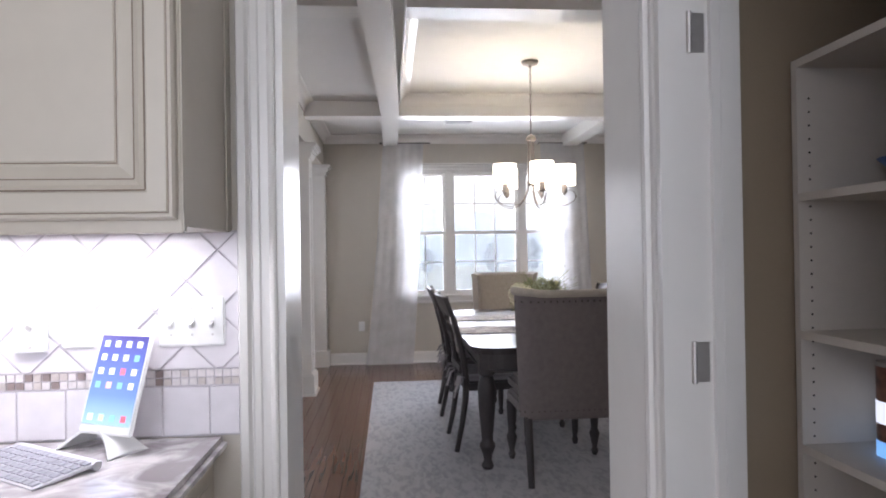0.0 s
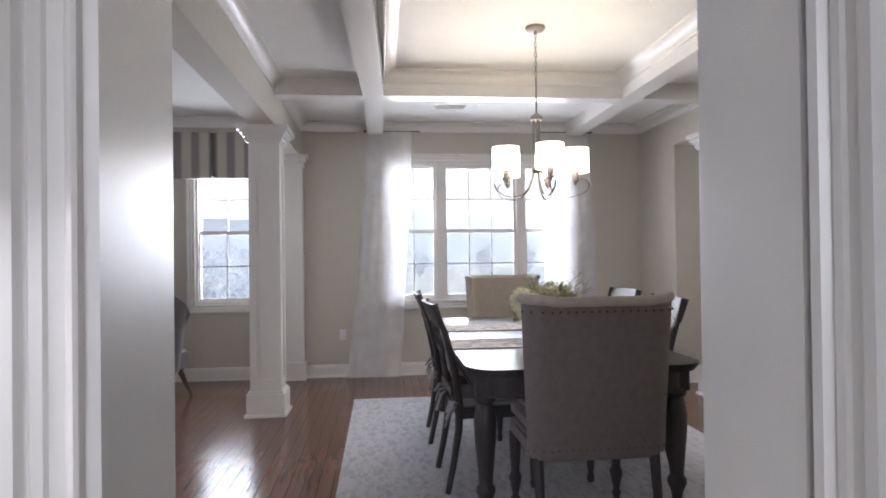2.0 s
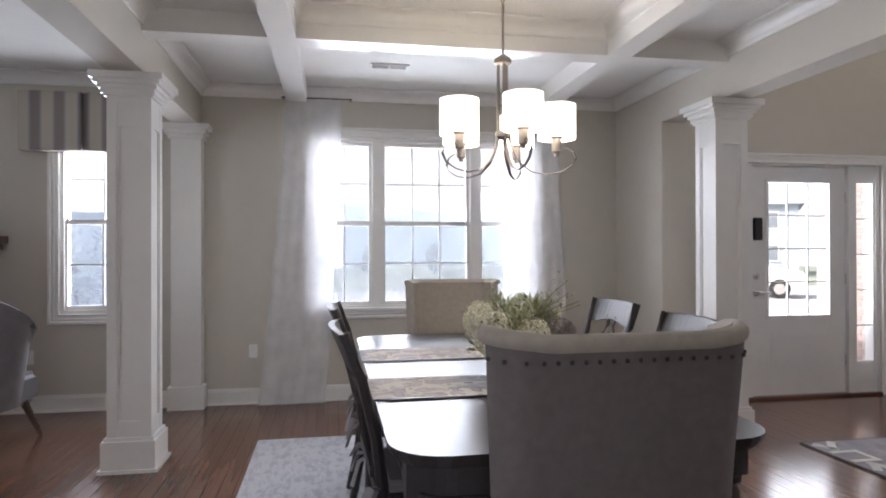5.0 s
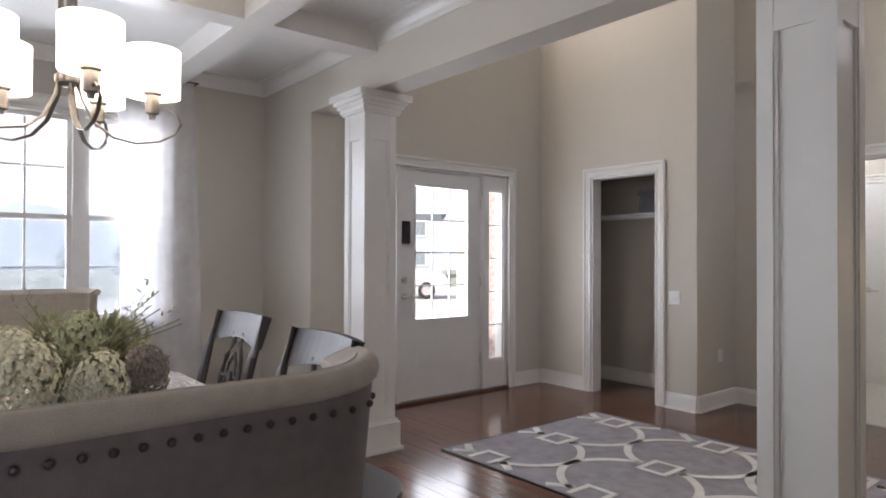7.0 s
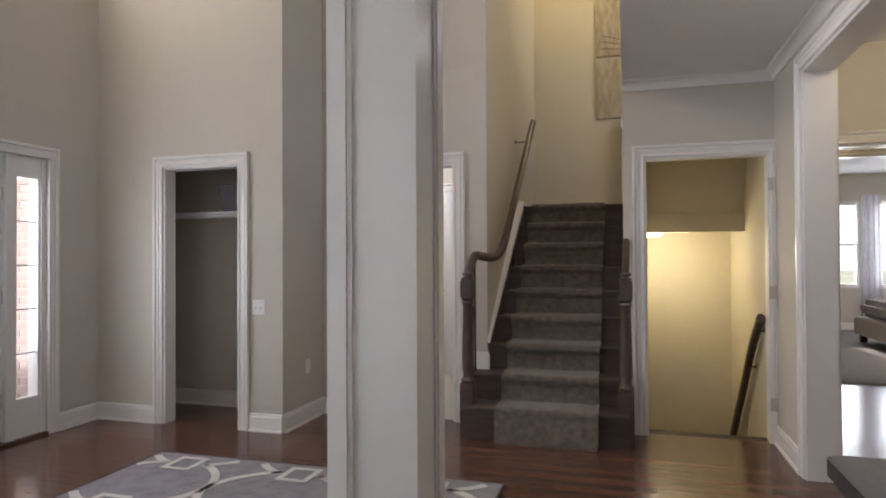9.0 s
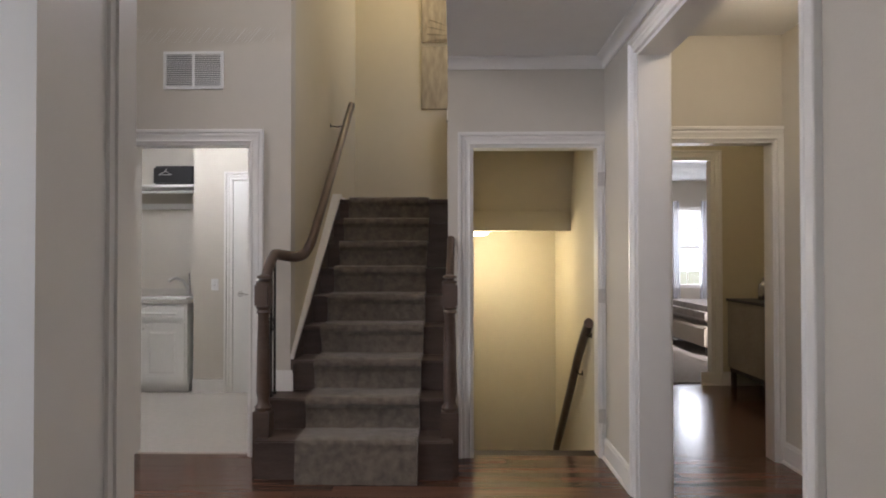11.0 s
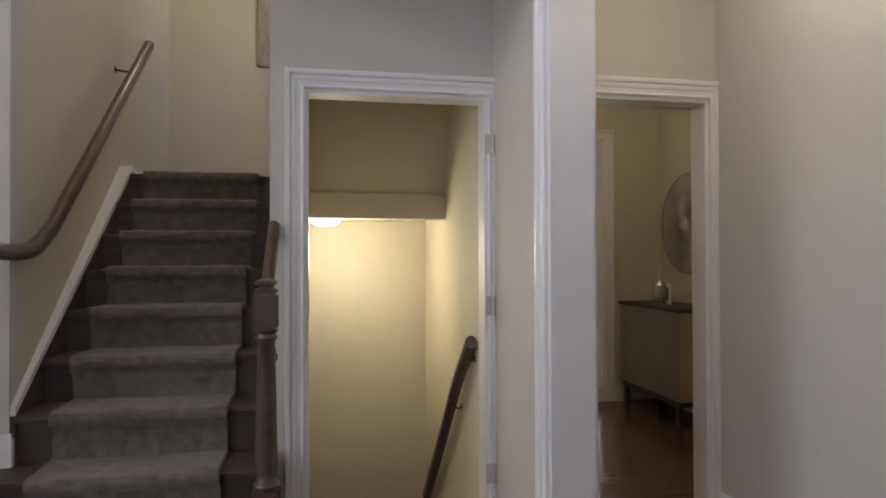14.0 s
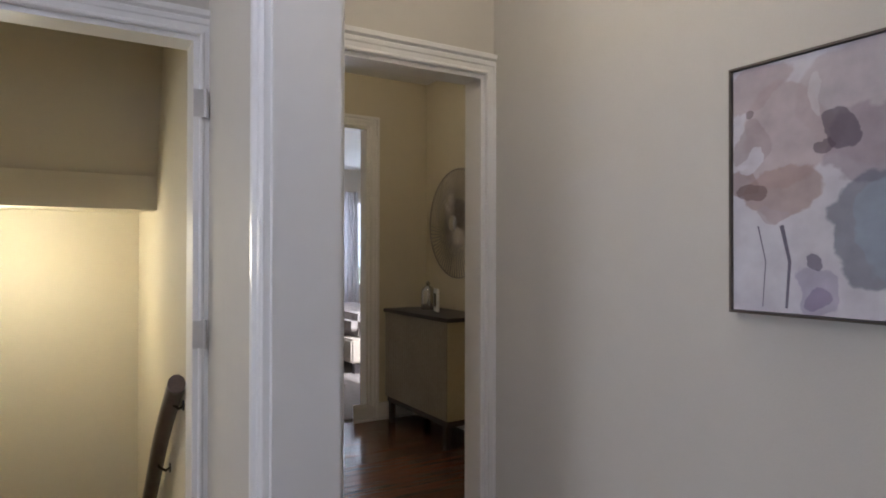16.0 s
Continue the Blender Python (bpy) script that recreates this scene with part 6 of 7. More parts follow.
# stair treads of the basement flight
bst = thing("basement_stair", (7.45, 3.7, -0.012), "wooden stair going down to the basement", "staircase")
for k in range(7):
    b = bmesh.new()
    box(b, 0.235 * k, 0.235 * (k + 1) + 0.02, -0.43, 0.42, -0.2 * k - 0.24, -0.2 * k - 0.20)
    box(b, 0.235 * k - 0.01, 0.235 * k + 0.008, -0.43, 0.42, -0.2 * k - 0.21, -0.2 * k - 0.004)
    part("tread", b, "wood", bst)
rail([(7.45, 3.305, 0.86), (7.51, 3.305, 0.82), (7.75, 3.315, 0.60), (8.1, 3.315, 0.26), (8.8, 3.315, -0.40)], "stained oak handrail on brackets going down to the basement", r=0.031, brackets=(((7.52, 3.312, 0.82), 3.27), ((7.84, 3.315, 0.50), 3.27)))
lp = thing("ceiling_light", (8.62, 4.02, 1.56), "small round glass ceiling light under the basement soffit", "ceiling light", "ceiling lights")
b = bmesh.new()
lathe(b, [(0.04, -0.062), (0.080, -0.052), (0.095, -0.038), (0.095, -0.03)], seg=24)
M["lampglass"] = mat("lit_opal_glass", (1, 1, 1), glow=((1.0, 0.88, 0.6), 2.0))
o_ = part("globe", b, "lampglass", lp, "lit opal glass", smooth=True)
o_.visible_shadow = False
b = bmesh.new()
lathe(b, [(0.10, -0.03), (0.12, -0.025), (0.12, -0.012), (0.05, 0)], seg=24)
part("rim", b, "nickel", lp, smooth=True)
bdoor = tagged(new("door_2"), "hinges left on an open basement doorway", "door", "", "structure")
for z in (1.82, 1.06, 0.28):
    hinge(STAIRX - 0.027 + 0.03, 3.305, z, "x", bdoor).location = (-0.034, -0.03, 0)
# relief panels on the landing wall
M["artwood"] = mat("carved_pale_wood", (0.36, 0.30, 0.20), 0.7, bump=0.8, scale=24, vary=0.35, stretch=(1, 1, 0.3))
for z in (2.93, 3.66):
    a = thing("wall_art", (10.0, 4.24, z), "square carved wooden relief panel on the stair landing wall", "wall art", "relief panels")
    b = bmesh.new()
    box(b, -0.03, 0, -0.34, 0.34, 0, 0.69)
    soften(b, 0.004)
    part("panel", b, "artwood", a)
    for k in range(26):
        b = bmesh.new()
        t = radians(200 - 7.6 * k + (90 if z < 3 else 180))
        d = Vector((0, math.cos(t), math.sin(t)))
        c = Vector((-0.032, -0.30, 0.05 if z > 3 else 0.64))
        L_ = 0.58
        e = c + d * L_
        if -0.33 < e.y < 0.33 and 0.01 < e.z < 0.68:
            tube(b, [c + d * 0.05, e], [0.003, 0.008], 5)
            part("ray", b, "artwood", a)
        else:
            b.free()

# ---- laundry ----
van = thing("vanity_cabinet", (9.42, 7.24, 0.0), "white laundry vanity cabinet with two raised-panel doors under a pale worktop", "cabinet")
b = bmesh.new()
box(b, -0.27, 0.30, -0.44, 0.44, 0.10, 0.87)
box(b, -0.20, 0.30, -0.43, 0.43, 0, 0.10)
part("body", b, "door", van)


def raised_door(parent, name, y0, y1, z0, z1, x):
    b = bmesh.new()
    box(b, x - 0.018, x, y0, y1, z0, z1)
    soften(b, 0.003)
    d = part(name, b, "door", parent)
    b = bmesh.new()
    f = 0.05 if z1 - z0 > 0.3 else 0.035
    vo = [(y0 + f, z0 + f), (y1 - f, z0 + f), (y1 - f, z1 - f), (y0 + f, z1 - f)]
    levels = ((0.0, 0.0005), (0.008, -0.006), (0.018, -0.006), (0.045, 0.006))
    rings = []
    for off, h in levels:
        rings.append([b.verts.new((x - 0.0185 - h, yy + (off if i in (0, 3) else -off), zz + (off if i in (0, 1) else -off))) for i, (yy, zz) in enumerate(vo)])
    for p, q in zip(rings, rings[1:]):
        for k in range(4):
            b.faces.new((p[k], p[(k + 1) % 4], q[(k + 1) % 4], q[k]))
    b.faces.new(rings[-1])
    part("raised_panel", b, "door", d)
    return d


raised_door(van, "drawer", -0.42, 0.42, 0.70, 0.85, -0.272)
for s in (-1, 1):
    d = raised_door(van, "door", *sorted((s * 0.004, s * 0.42)), 0.12, 0.68, -0.272)
    b = bmesh.new()
    lathe(b, [(0.008, 0), (0.006, 0.012), (0.013, 0.02), (0.004, 0.028)], seg=12)
    bmesh.ops.transform(b, verts=b.verts, matrix=pose(-0.288, s * 0.035, 0.63, 0, -90, 0))
    part("knob", b, "nickel", d, "round nickel knob", smooth=True)
ct = thing("laundry_worktop", (9.42, 7.24, 0.87), "pale worktop with an integral sink on the laundry cabinet", "worktop")
b = bmesh.new()
box(b, -0.295, 0.30, -0.47, 0.80, 0, 0.035)
soften(b, 0.006)
part("slab", b, "tilefloor", ct)
b = bmesh.new()
box(b, -0.22, 0.16, -0.40, 0.10, 0.0352, 0.05)
soften(b, 0.006)
part("sink_rim", b, "white", ct)
b = bmesh.new()
box(b, 0.275, 0.297, -0.47, 0.80, 0.0355, 0.12)
part("backsplash", b, "tilefloor", ct)
fa = thing("faucet", (9.60, 6.98, 0.905), "brushed nickel pull-out faucet standing on the laundry worktop", "faucet")
b = bmesh.new()
lathe(b, [(0.028, 0), (0.026, 0.02), (0.018, 0.03), (0.016, 0.10)], seg=14)
tube(b, [(0, 0, 0.08), (-0.03, 0.04, 0.17), (-0.08, 0.10, 0.20), (-0.12, 0.15, 0.17)], [0.017, 0.015, 0.015, 0.018], 10)
part("spout", b, "nickel", fa, smooth=True)
b = bmesh.new()
tube(b, [(0, 0, 0.10), (0.01, -0.01, 0.17), (-0.02, -0.02, 0.25)], [0.012, 0.009, 0.006], 8)
part("lever", b, "nickel", fa, smooth=True)
uc = thing("wall_cabinet", (9.52, 7.55, 1.37), "white upper cabinet fixed to the laundry wall", "cabinet")
b = bmesh.new()
box(b, -0.18, 0.20, -0.02, 0.48, 0, 1.05)
soften(b, 0.003)
part("body", b, "door", uc)
shf = thing("laundry_shelf", (9.52, 7.16, 2.02), "white laundry shelf with a hanging rod below it", "shelf")
b = bmesh.new()
box(b, -0.18, 0.20, -0.39, 0.395, 0, 0.02)
part("board", b, "white", shf)
b = bmesh.new()
tube(b, [(-0.12, -0.39, -0.05), (-0.12, 0.39, -0.05)], 0.012, 10)
part("rod", b, "white", shf)
b = bmesh.new()
box(b, 0.18, 0.198, -0.39, 0.395, -0.20, -0.14)
part("cleat", b, "white", shf)
bk_ = thing("storage_basket", (9.50, 7.02, 2.0405), "black fabric storage basket on the white laundry shelf", "basket")
b = bmesh.new()
box(b, -0.14, 0.14, -0.19, 0.22, 0, 0.19)
soften(b, 0.02, 3)
part("body", b, "black", bk_, smooth=True)
b = bmesh.new()
tube(b, [(-0.142, 0.16, 0.10), (-0.142, 0.09, 0.135), (-0.142, 0.03, 0.10), (-0.142, 0.16, 0.10)], 0.003, 6)
tube(b, [(-0.142, 0.09, 0.135), (-0.142, 0.095, 0.15), (-0.142, 0.08, 0.155)], 0.003, 6)
part("mark", b, "white", bk_, "white hanger mark")
ld = tagged(new("door_3"), "closed white panelled door inside the laundry", "door", "", "structure")
raised = bmesh.new()
box(raised, 9.17, 9.198, 5.59, 6.36, 0.01, 2.05)
part("slab", raised, "door", ld)
for yy0, yy1 in ((5.66, 5.94), (6.01, 6.29)):
    for z0, z1 in ((0.22, 0.85), (1.0, 1.62), (1.70, 1.93)):
        b = bmesh.new()
        box(b, 9.160, 9.1705, yy0 + 0.02, yy1 - 0.02, z0 + 0.02, z1 - 0.02)
        soften(b, 0.005)
        part("raised_panel", b, "door", ld)
b = bmesh.new()
tube(b, [(9.17, 6.29, 0.96), (9.125, 6.29, 0.96), (9.12, 6.27, 0.96), (9.12, 6.19, 0.955)], 0.009, 8)
v = cyl(b, 0.028, 0.028, -0.005, 0.005)
bmesh.ops.transform(b, verts=v, matrix=pose(9.166, 6.29, 0.96, 0, 90, 0))
part("lever", b, "nickel", ld, "nickel door lever", smooth=True)
casing("y", 5.59, 6.37, 2.06, 9.20, -1)

# ---- hall painting ----
pt = thing("painting", (5.66, 2.12, 1.175), "large watercolour of mauve poppies in a thin bronze frame", "painting")
pm = bpy.data.materials.new("watercolour_poppies")
pm.use_nodes = True
g = pm.node_tree
tc, ns, vm, sx = g.nodes.new("ShaderNodeTexCoord"), g.nodes.new("ShaderNodeTexNoise"), g.nodes.new("ShaderNodeVectorMath"), g.nodes.new("ShaderNodeVectorMath")
ns.inputs["Scale"].default_value, ns.inputs["Detail"].default_value = 6, 5
sx.operation, sx.inputs[3].default_value = "SCALE", 0.17
g.links.new(tc.outputs["Object"], ns.inputs[0]), g.links.new(ns.outputs["Color"], sx.inputs[0])
vm.operation = "ADD"
g.links.new(tc.outputs["Object"], vm.inputs[0]), g.links.new(sx.outputs[0], vm.inputs[1])
last = g.nodes.new("ShaderNodeRGB")
last.outputs[0].default_value = (0.55, 0.52, 0.55, 1)
last = last.outputs[0]
BL = ((0.06, 0.50, 0.17, 0.15, (0.42, 0.36, 0.37)), (0.32, 0.58, 0.09, 0.07, (0.40, 0.32, 0.32)), (0.26, 0.44, 0.125, 0.125, (0.42, 0.335, 0.33)), (0.055, 0.40, 0.12, 0.09, (0.30, 0.24, 0.27)),
      (0.35, 0.43, 0.05, 0.06, (0.36, 0.29, 0.29)), (0.245, 0.30, 0.10, 0.075, (0.34, 0.235, 0.20)), (0.36, 0.33, 0.06, 0.035, (0.30, 0.21, 0.19)), (0.325, 0.31, 0.045, 0.028, (0.15, 0.09, 0.085)),
      (0.26, 0.245, 0.055, 0.022, (0.40, 0.33, 0.34)), (0.035, 0.215, 0.105, 0.135, (0.13, 0.14, 0.18)), (0.005, 0.215, 0.095, 0.115, (0.27, 0.31, 0.37)), (-0.20, 0.40, 0.14, 0.15, (0.38, 0.31, 0.32)), (-0.20, 0.18, 0.11, 0.12, (0.36, 0.35, 0.42)),
      (0.165, 0.065, 0.06, 0.075, (0.34, 0.30, 0.39)), (0.175, 0.05, 0.035, 0.035, (0.22, 0.18, 0.27)), (0.163, 0.15, 0.013, 0.018, (0.10, 0.08, 0.13)), (0.13, 0.435, 0.050, 0.048, (0.075, 0.055, 0.085)), (0.178, 0.402, 0.028, 0.018, (0.11, 0.08, 0.10)),
      (0.345, 0.505, 0.018, 0.018, (0.15, 0.12, 0.12)), (0.345, 0.385, 0.035, 0.03, (0.60, 0.58, 0.62)), (0.172, 0.52, 0.016, 0.055, (0.56, 0.53, 0.54)))
for cx, cz, rx, rz, col in BL:
    sub, dv, ln, mr, mi = [g.nodes.new(k) for k in ("ShaderNodeVectorMath", "ShaderNodeVectorMath", "ShaderNodeVectorMath", "ShaderNodeMapRange", "ShaderNodeMixRGB")]
    sub.operation, dv.operation, ln.operation = "SUBTRACT", "DIVIDE", "LENGTH"
    sub.inputs[1].default_value = (cx + 0.085, 0.03 + 0.085, cz + 0.085)
    dv.inputs[1].default_value = (rx, 10, rz)
    g.links.new(vm.outputs[0], sub.inputs[0]), g.links.new(sub.outputs[0], dv.inputs[0]), g.links.new(dv.outputs[0], ln.inputs[0]), g.links.new(ln.outputs["Value"], mr.inputs[0])
    mr.inputs["From Min"].default_value, mr.inputs["From Max"].default_value, mr.inputs["To Min"].default_value, mr.inputs["To Max"].default_value = 0.93, 1.0, 0.70, 0
    g.links.new(mr.outputs[0], mi.inputs[0]), g.links.new(last, mi.inputs[1])
    mi.inputs[2].default_value = (*col, 1)
    last = mi.outputs[0]
wash, wm = g.nodes.new("ShaderNodeTexNoise"), g.nodes.new("ShaderNodeMixRGB")
wash.inputs["Scale"].default_value, wash.inputs["Detail"].default_value = 14, 6
wm.blend_type, wm.inputs[0].default_value = "OVERLAY", 0.35
g.links.new(tc.outputs["Object"], wash.inputs[0]), g.links.new(last, wm.inputs[1]), g.links.new(wash.outputs[0], wm.inputs[2])
g.links.new(wm.outputs[0], g.nodes["Principled BSDF"].inputs["Base Color"])
g.nodes["Principled BSDF"].inputs["Roughness"].default_value = 0.7
PW, PH = 0.395, 0.635
b = bmesh.new()
box(b, -PW + 0.008, PW - 0.008, 0.008, 0.034, 0.008, PH - 0.008)
part("canvas", b, pm, pt, "watercolour of mauve and grey poppies")
b = bmesh.new()
for a0, a1, z0, z1 in ((-PW, PW, 0, 0.006), (-PW, PW, PH - 0.006, PH), (-PW, -PW + 0.006, 0.006, PH - 0.006), (PW - 0.006, PW, 0.006, PH - 0.006)):
    box(b, a0, a1, 0.002, 0.042, z0, z1)
M["bronze"] = mat("bronze_frame", (0.16, 0.13, 0.11), 0.35, metal=0.7, vary=0.1)
part("frame", b, "bronze", pt, "thin bronze frame")
M["stem"] = mat("painted_stem", (0.14, 0.12, 0.16), 0.7)
for x, zt, w in ((0.257, 0.222, 0.0042), (0.318, 0.222, 0.0015), (-0.20, 0.16, 0.002)):
    b = bmesh.new()
    tube(b, [(x, 0.0345, zt), (x - 0.02, 0.0345, zt * 0.6), (x - 0.012, 0.0345, 0.02)], [w * 1.3, w, w * 0.8], 6, 1)
    for v in b.verts:
        v.co.y = 0.0345 + (v.co.y - 0.0345) * 0.05
    part("stem", b, "stem", pt, "painted dark stem")
sd = thing("smoke_detector", (6.05, 2.62, 2.74), "white round smoke detector on the hall ceiling", "smoke detector")
b = bmesh.new()
lathe(b, [(0.045, -0.045), (0.062, -0.035), (0.066, -0.012), (0.066, 0)], seg=24)
part("body", b, "white", sd, smooth=True)

# ---- vestibule ----
cr = thing("credenza", (9.10, 1.255, 0), "cream slatted credenza with a dark top and dark legs", "cabinet")
b = bmesh.new()
box(b, -0.46, 0.47, -0.20, 0.185, 0.20, 0.865)
soften(b, 0.004)
part("body", b, "linencab", cr)
for k in range(31):
    b = bmesh.new()
    x = -0.455 + k * 0.0302
    box(b, x, x + 0.022, 0.184, 0.194, 0.205, 0.86)
    part("slat", b, "slatwood", cr)
b = bmesh.new()
box(b, -0.48, 0.49, -0.215, 0.205, 0.865, 0.893)
soften(b, 0.003)
part("top", b, "darkwood", cr)
b = bmesh.new()
box(b, -0.45, 0.46, -0.19, 0.18, 0.16, 0.20)
for sx_ in (-0.43, 0.40):
    for sy_ in (-0.18, 0.14):
        box(b, sx_, sx_ + 0.04, sy_, sy_ + 0.04, 0, 0.16)
part("base", b, "darkwood", cr)
de = thing("decanter", (9.33, 1.20, 0.8935), "mercury glass cloche jar standing on the credenza", "jar")
b = bmesh.new()
lathe(b, [(0.05, 0), (0.055, 0.02), (0.055, 0.12), (0.05, 0.15), (0.03, 0.175), (0.012, 0.19), (0.018, 0.205), (0.004, 0.22)], seg=20)
part("body", b, "mercury", de, smooth=True)
pf = thing("photo_frame", (9.13, 1.24, 0.8935), "silver photo frame standing on the credenza", "picture frame", "small picture frames", 160)
b = bmesh.new()
box(b, -0.07, 0.07, -0.01, 0.01, 0, 0.17)
soften(b, 0.004)
part("frame", b, "white", pf)
b = bmesh.new()
box(b, -0.042, 0.042, -0.0125, -0.0105, 0.035, 0.135)
part("print", b, "iron", pf, "dark print")
fan = thing("wall_medallion", (9.15, 1.03, 1.56), "round radiating wire wall medallion with a bright centre", "wall decoration")
for k in range(72):
    a = 6.28318 * k / 72
    b = bmesh.new()
    d = Vector((math.cos(a), 0, math.sin(a)))
    e = Vector((math.cos(a + 0.35), 0, math.sin(a + 0.35)))
    tube(b, [d * 0.06 + Vector((0, 0.05, 0)), (d + e) * 0.5 * 0.24 + Vector((0, 0.045, 0)), e * 0.42 + Vector((0, 0.015, 0))], 0.0045, 4)
    part("wire", b, "pewter", fan)
b = bmesh.new()
pts = [(0.42 * math.cos(6.28318 * k / 48), 0.012, 0.42 * math.sin(6.28318 * k / 48)) for k in range(49)]
tube(b, pts, 0.006, 6)
part("rim", b, "pewter", fan)
b = bmesh.new()
lathe(b, [(0.19, 0.012), (0.185, 0.016), (0.12, 0.025), (0.06, 0.035), (0.001, 0.04)], seg=40)
bmesh.ops.transform(b, verts=b.verts, matrix=pose(0, 0, 0, -90, 0, 0))
part("dish", b, "pewter", fan, "dim pewter dish", smooth=True)
b = bmesh.new()
lathe(b, [(0.07, 0.04), (0.06, 0.055), (0.001, 0.062)], seg=20)
bmesh.ops.transform(b, verts=b.verts, matrix=pose(0, 0, 0, -90, 0, 0))
part("centre", b, "mercury", fan, "bright mirror centre", smooth=True)

# ---- bedroom ----
bed = thing("bed", (12.36, -0.14, 0.012), "upholstered bed with a pale quilt on dark feet", "bed", "", 0)
b = bmesh.new()
box(b, -0.95, 0.95, -1.1, 1.10, 0.12, 0.38)
soften(b, 0.02)
part("bed_frame", b, "linen_light", bed, smooth=True)
b = bmesh.new()
box(b, -0.88, 0.88, -1.0, 1.03, 0.36, 0.62)
soften(b, 0.09, 4)
part("mattress", b, "quilt", bed, "pale quilted cover", smooth=True)
b = bmesh.new()
box(b, -0.90, 0.90, 0.25, 1.05, 0.40, 0.645)
soften(b, 0.08, 4)
part("throw", b, "throw", bed, "grey patterned throw", smooth=True)
for s in (-1, 1):
    for t in (-1, 1):
        b = bmesh.new()
        box(b, s * 0.86 - 0.04, s * 0.86 + 0.04, t * 1.0 - 0.04, t * 1.0 + 0.04, 0, 0.12)
        part("foot", b, "darkwood", bed, "dark foot")
dl = thing("recessed_light", (11.2, 1.1, 2.735), "lit recessed ceiling light in the bedroom", "ceiling light", "ceiling lights")
b = bmesh.new()
lathe(b, [(0.05, -0.002), (0.075, -0.006), (0.08, 0.004)], seg=24)
part("rim", b, "white", dl, smooth=True)
b = bmesh.new()
cyl(b, 0.05, 0.05, -0.0035, 0.002, seg=24)
part("lens", b, "lampglass", dl, "lit lens")

# ---- kitchen ----
uc = thing("upper_cabinet", (-0.05, 2.98, 1.38), "cream glazed upper kitchen cabinet with a raised-panel door over the backsplash", "cabinet")
b = bmesh.new()
box(b, -0.55, 0.545, -0.345, -0.003, 0.0, 1.05)
box(b, -0.55, 0.547, -0.347, -0.327, -0.012, 0.03)
box(b, 0.543, 0.549, -0.05, -0.003, 0.0, 1.05)
soften(b, 0.003)
part("body", b, "cabinet", uc)
for x0, x1 in ((0.02, 0.538),):
    b = bmesh.new()
    y = -0.345
    vo = [(x0, 0.012), (x1, 0.012), (x1, 1.03), (x0, 1.03)]
    levels = ((0.0, 0.0), (0.0, 0.016), (0.004, 0.022), (0.009, 0.022), (0.011, 0.018), (0.014, 0.022), (0.047, 0.022), (0.050, 0.016), (0.053, 0.016), (0.060, 0.020), (0.069, 0.013), (0.073, 0.010), (0.093, 0.018), (0.096, 0.018), (0.099, 0.014), (0.102, 0.018))
    rings = []
    for off, h in levels:
        rings.append([b.verts.new((xx + (off if i in (0, 3) else -off), y - h, zz + (off if i in (0, 1) else -off))) for i, (xx, zz) in enumerate(vo)])
    for p, q in zip(rings, rings[1:]):
        for k in range(4):
            b.faces.new((p[k], p[(k + 1) % 4], q[(k + 1) % 4], q[k]))
    b.faces.new(rings[-1])
    d = part("door", b, "cabinet", uc)
    for off, w, yy in ((0.0112, 0.0012, 0.0192), (0.0515, 0.0014, 0.0167), (0.0715, 0.0012, 0.0120), (0.099, 0.0014, 0.0150)):
        b = bmesh.new()
        X0_, X1_, Za, Zb = x0 + off, x1 - off, 0.012 + off, 1.03 - off
        for q0, q1, z0, z1 in ((X0_, X1_, Za - w, Za + w), (X0_, X1_, Zb - w, Zb + w), (X0_ - w, X0_ + w, Za + w, Zb - w), (X1_ - w, X1_ + w, Za + w, Zb - w)):
            box(b, q0, q1, y - yy, y - yy + 0.004, z0, z1)
        part("glaze_line", b, "glaze", d, "dark glaze in the moulding")
M["granite"] = bpy.data.materials.new("granite_worktop")
M["granite"].use_nodes = True
g = M["granite"].node_tree
tc, n1, n2, rp = [g.nodes.new(k) for k in ("ShaderNodeTexCoord", "ShaderNodeTexNoise", "ShaderNodeTexNoise", "ShaderNodeValToRGB")]
n1.inputs["Scale"].default_value, n1.inputs["Detail"].default_value, n1.inputs["Distortion"].default_value = 9, 8, 1.8
rp.color_ramp.elements[0].position, rp.color_ramp.elements[1].position = 0.36, 0.66
rp.color_ramp.elements[0].color, rp.color_ramp.elements[1].color = (0.34, 0.31, 0.32, 1), (0.70, 0.67, 0.67, 1)
g.links.new(tc.outputs["Object"], n1.inputs[0]), g.links.new(n1.outputs[0], rp.inputs[0]), g.links.new(rp.outputs[0], g.nodes["Principled BSDF"].inputs["Base Color"])
g.nodes["Principled BSDF"].inputs["Roughness"].default_value = 0.12
wt = thing("worktop", (-0.05, 2.66, 0.875), "polished grey and white granite worktop with a rounded edge", "worktop")
b = bmesh.new()
box(b, -0.75, 0.535, -0.31, 0.317, 0, 0.036)
soften(b, 0.013, 4)
part("slab", b, "granite", wt, smooth=True)
bc = thing("base_cabinet", (-0.05, 2.68, 0.0), "cream glazed kitchen base cabinet under the granite worktop", "cabinet")
b = bmesh.new()
box(b, -0.75, 0.50, -0.28, 0.297, 0.10, 0.875)
box(b, -0.75, 0.49, -0.22, 0.297, 0, 0.10)
part("body", b, "cabinet", bc)
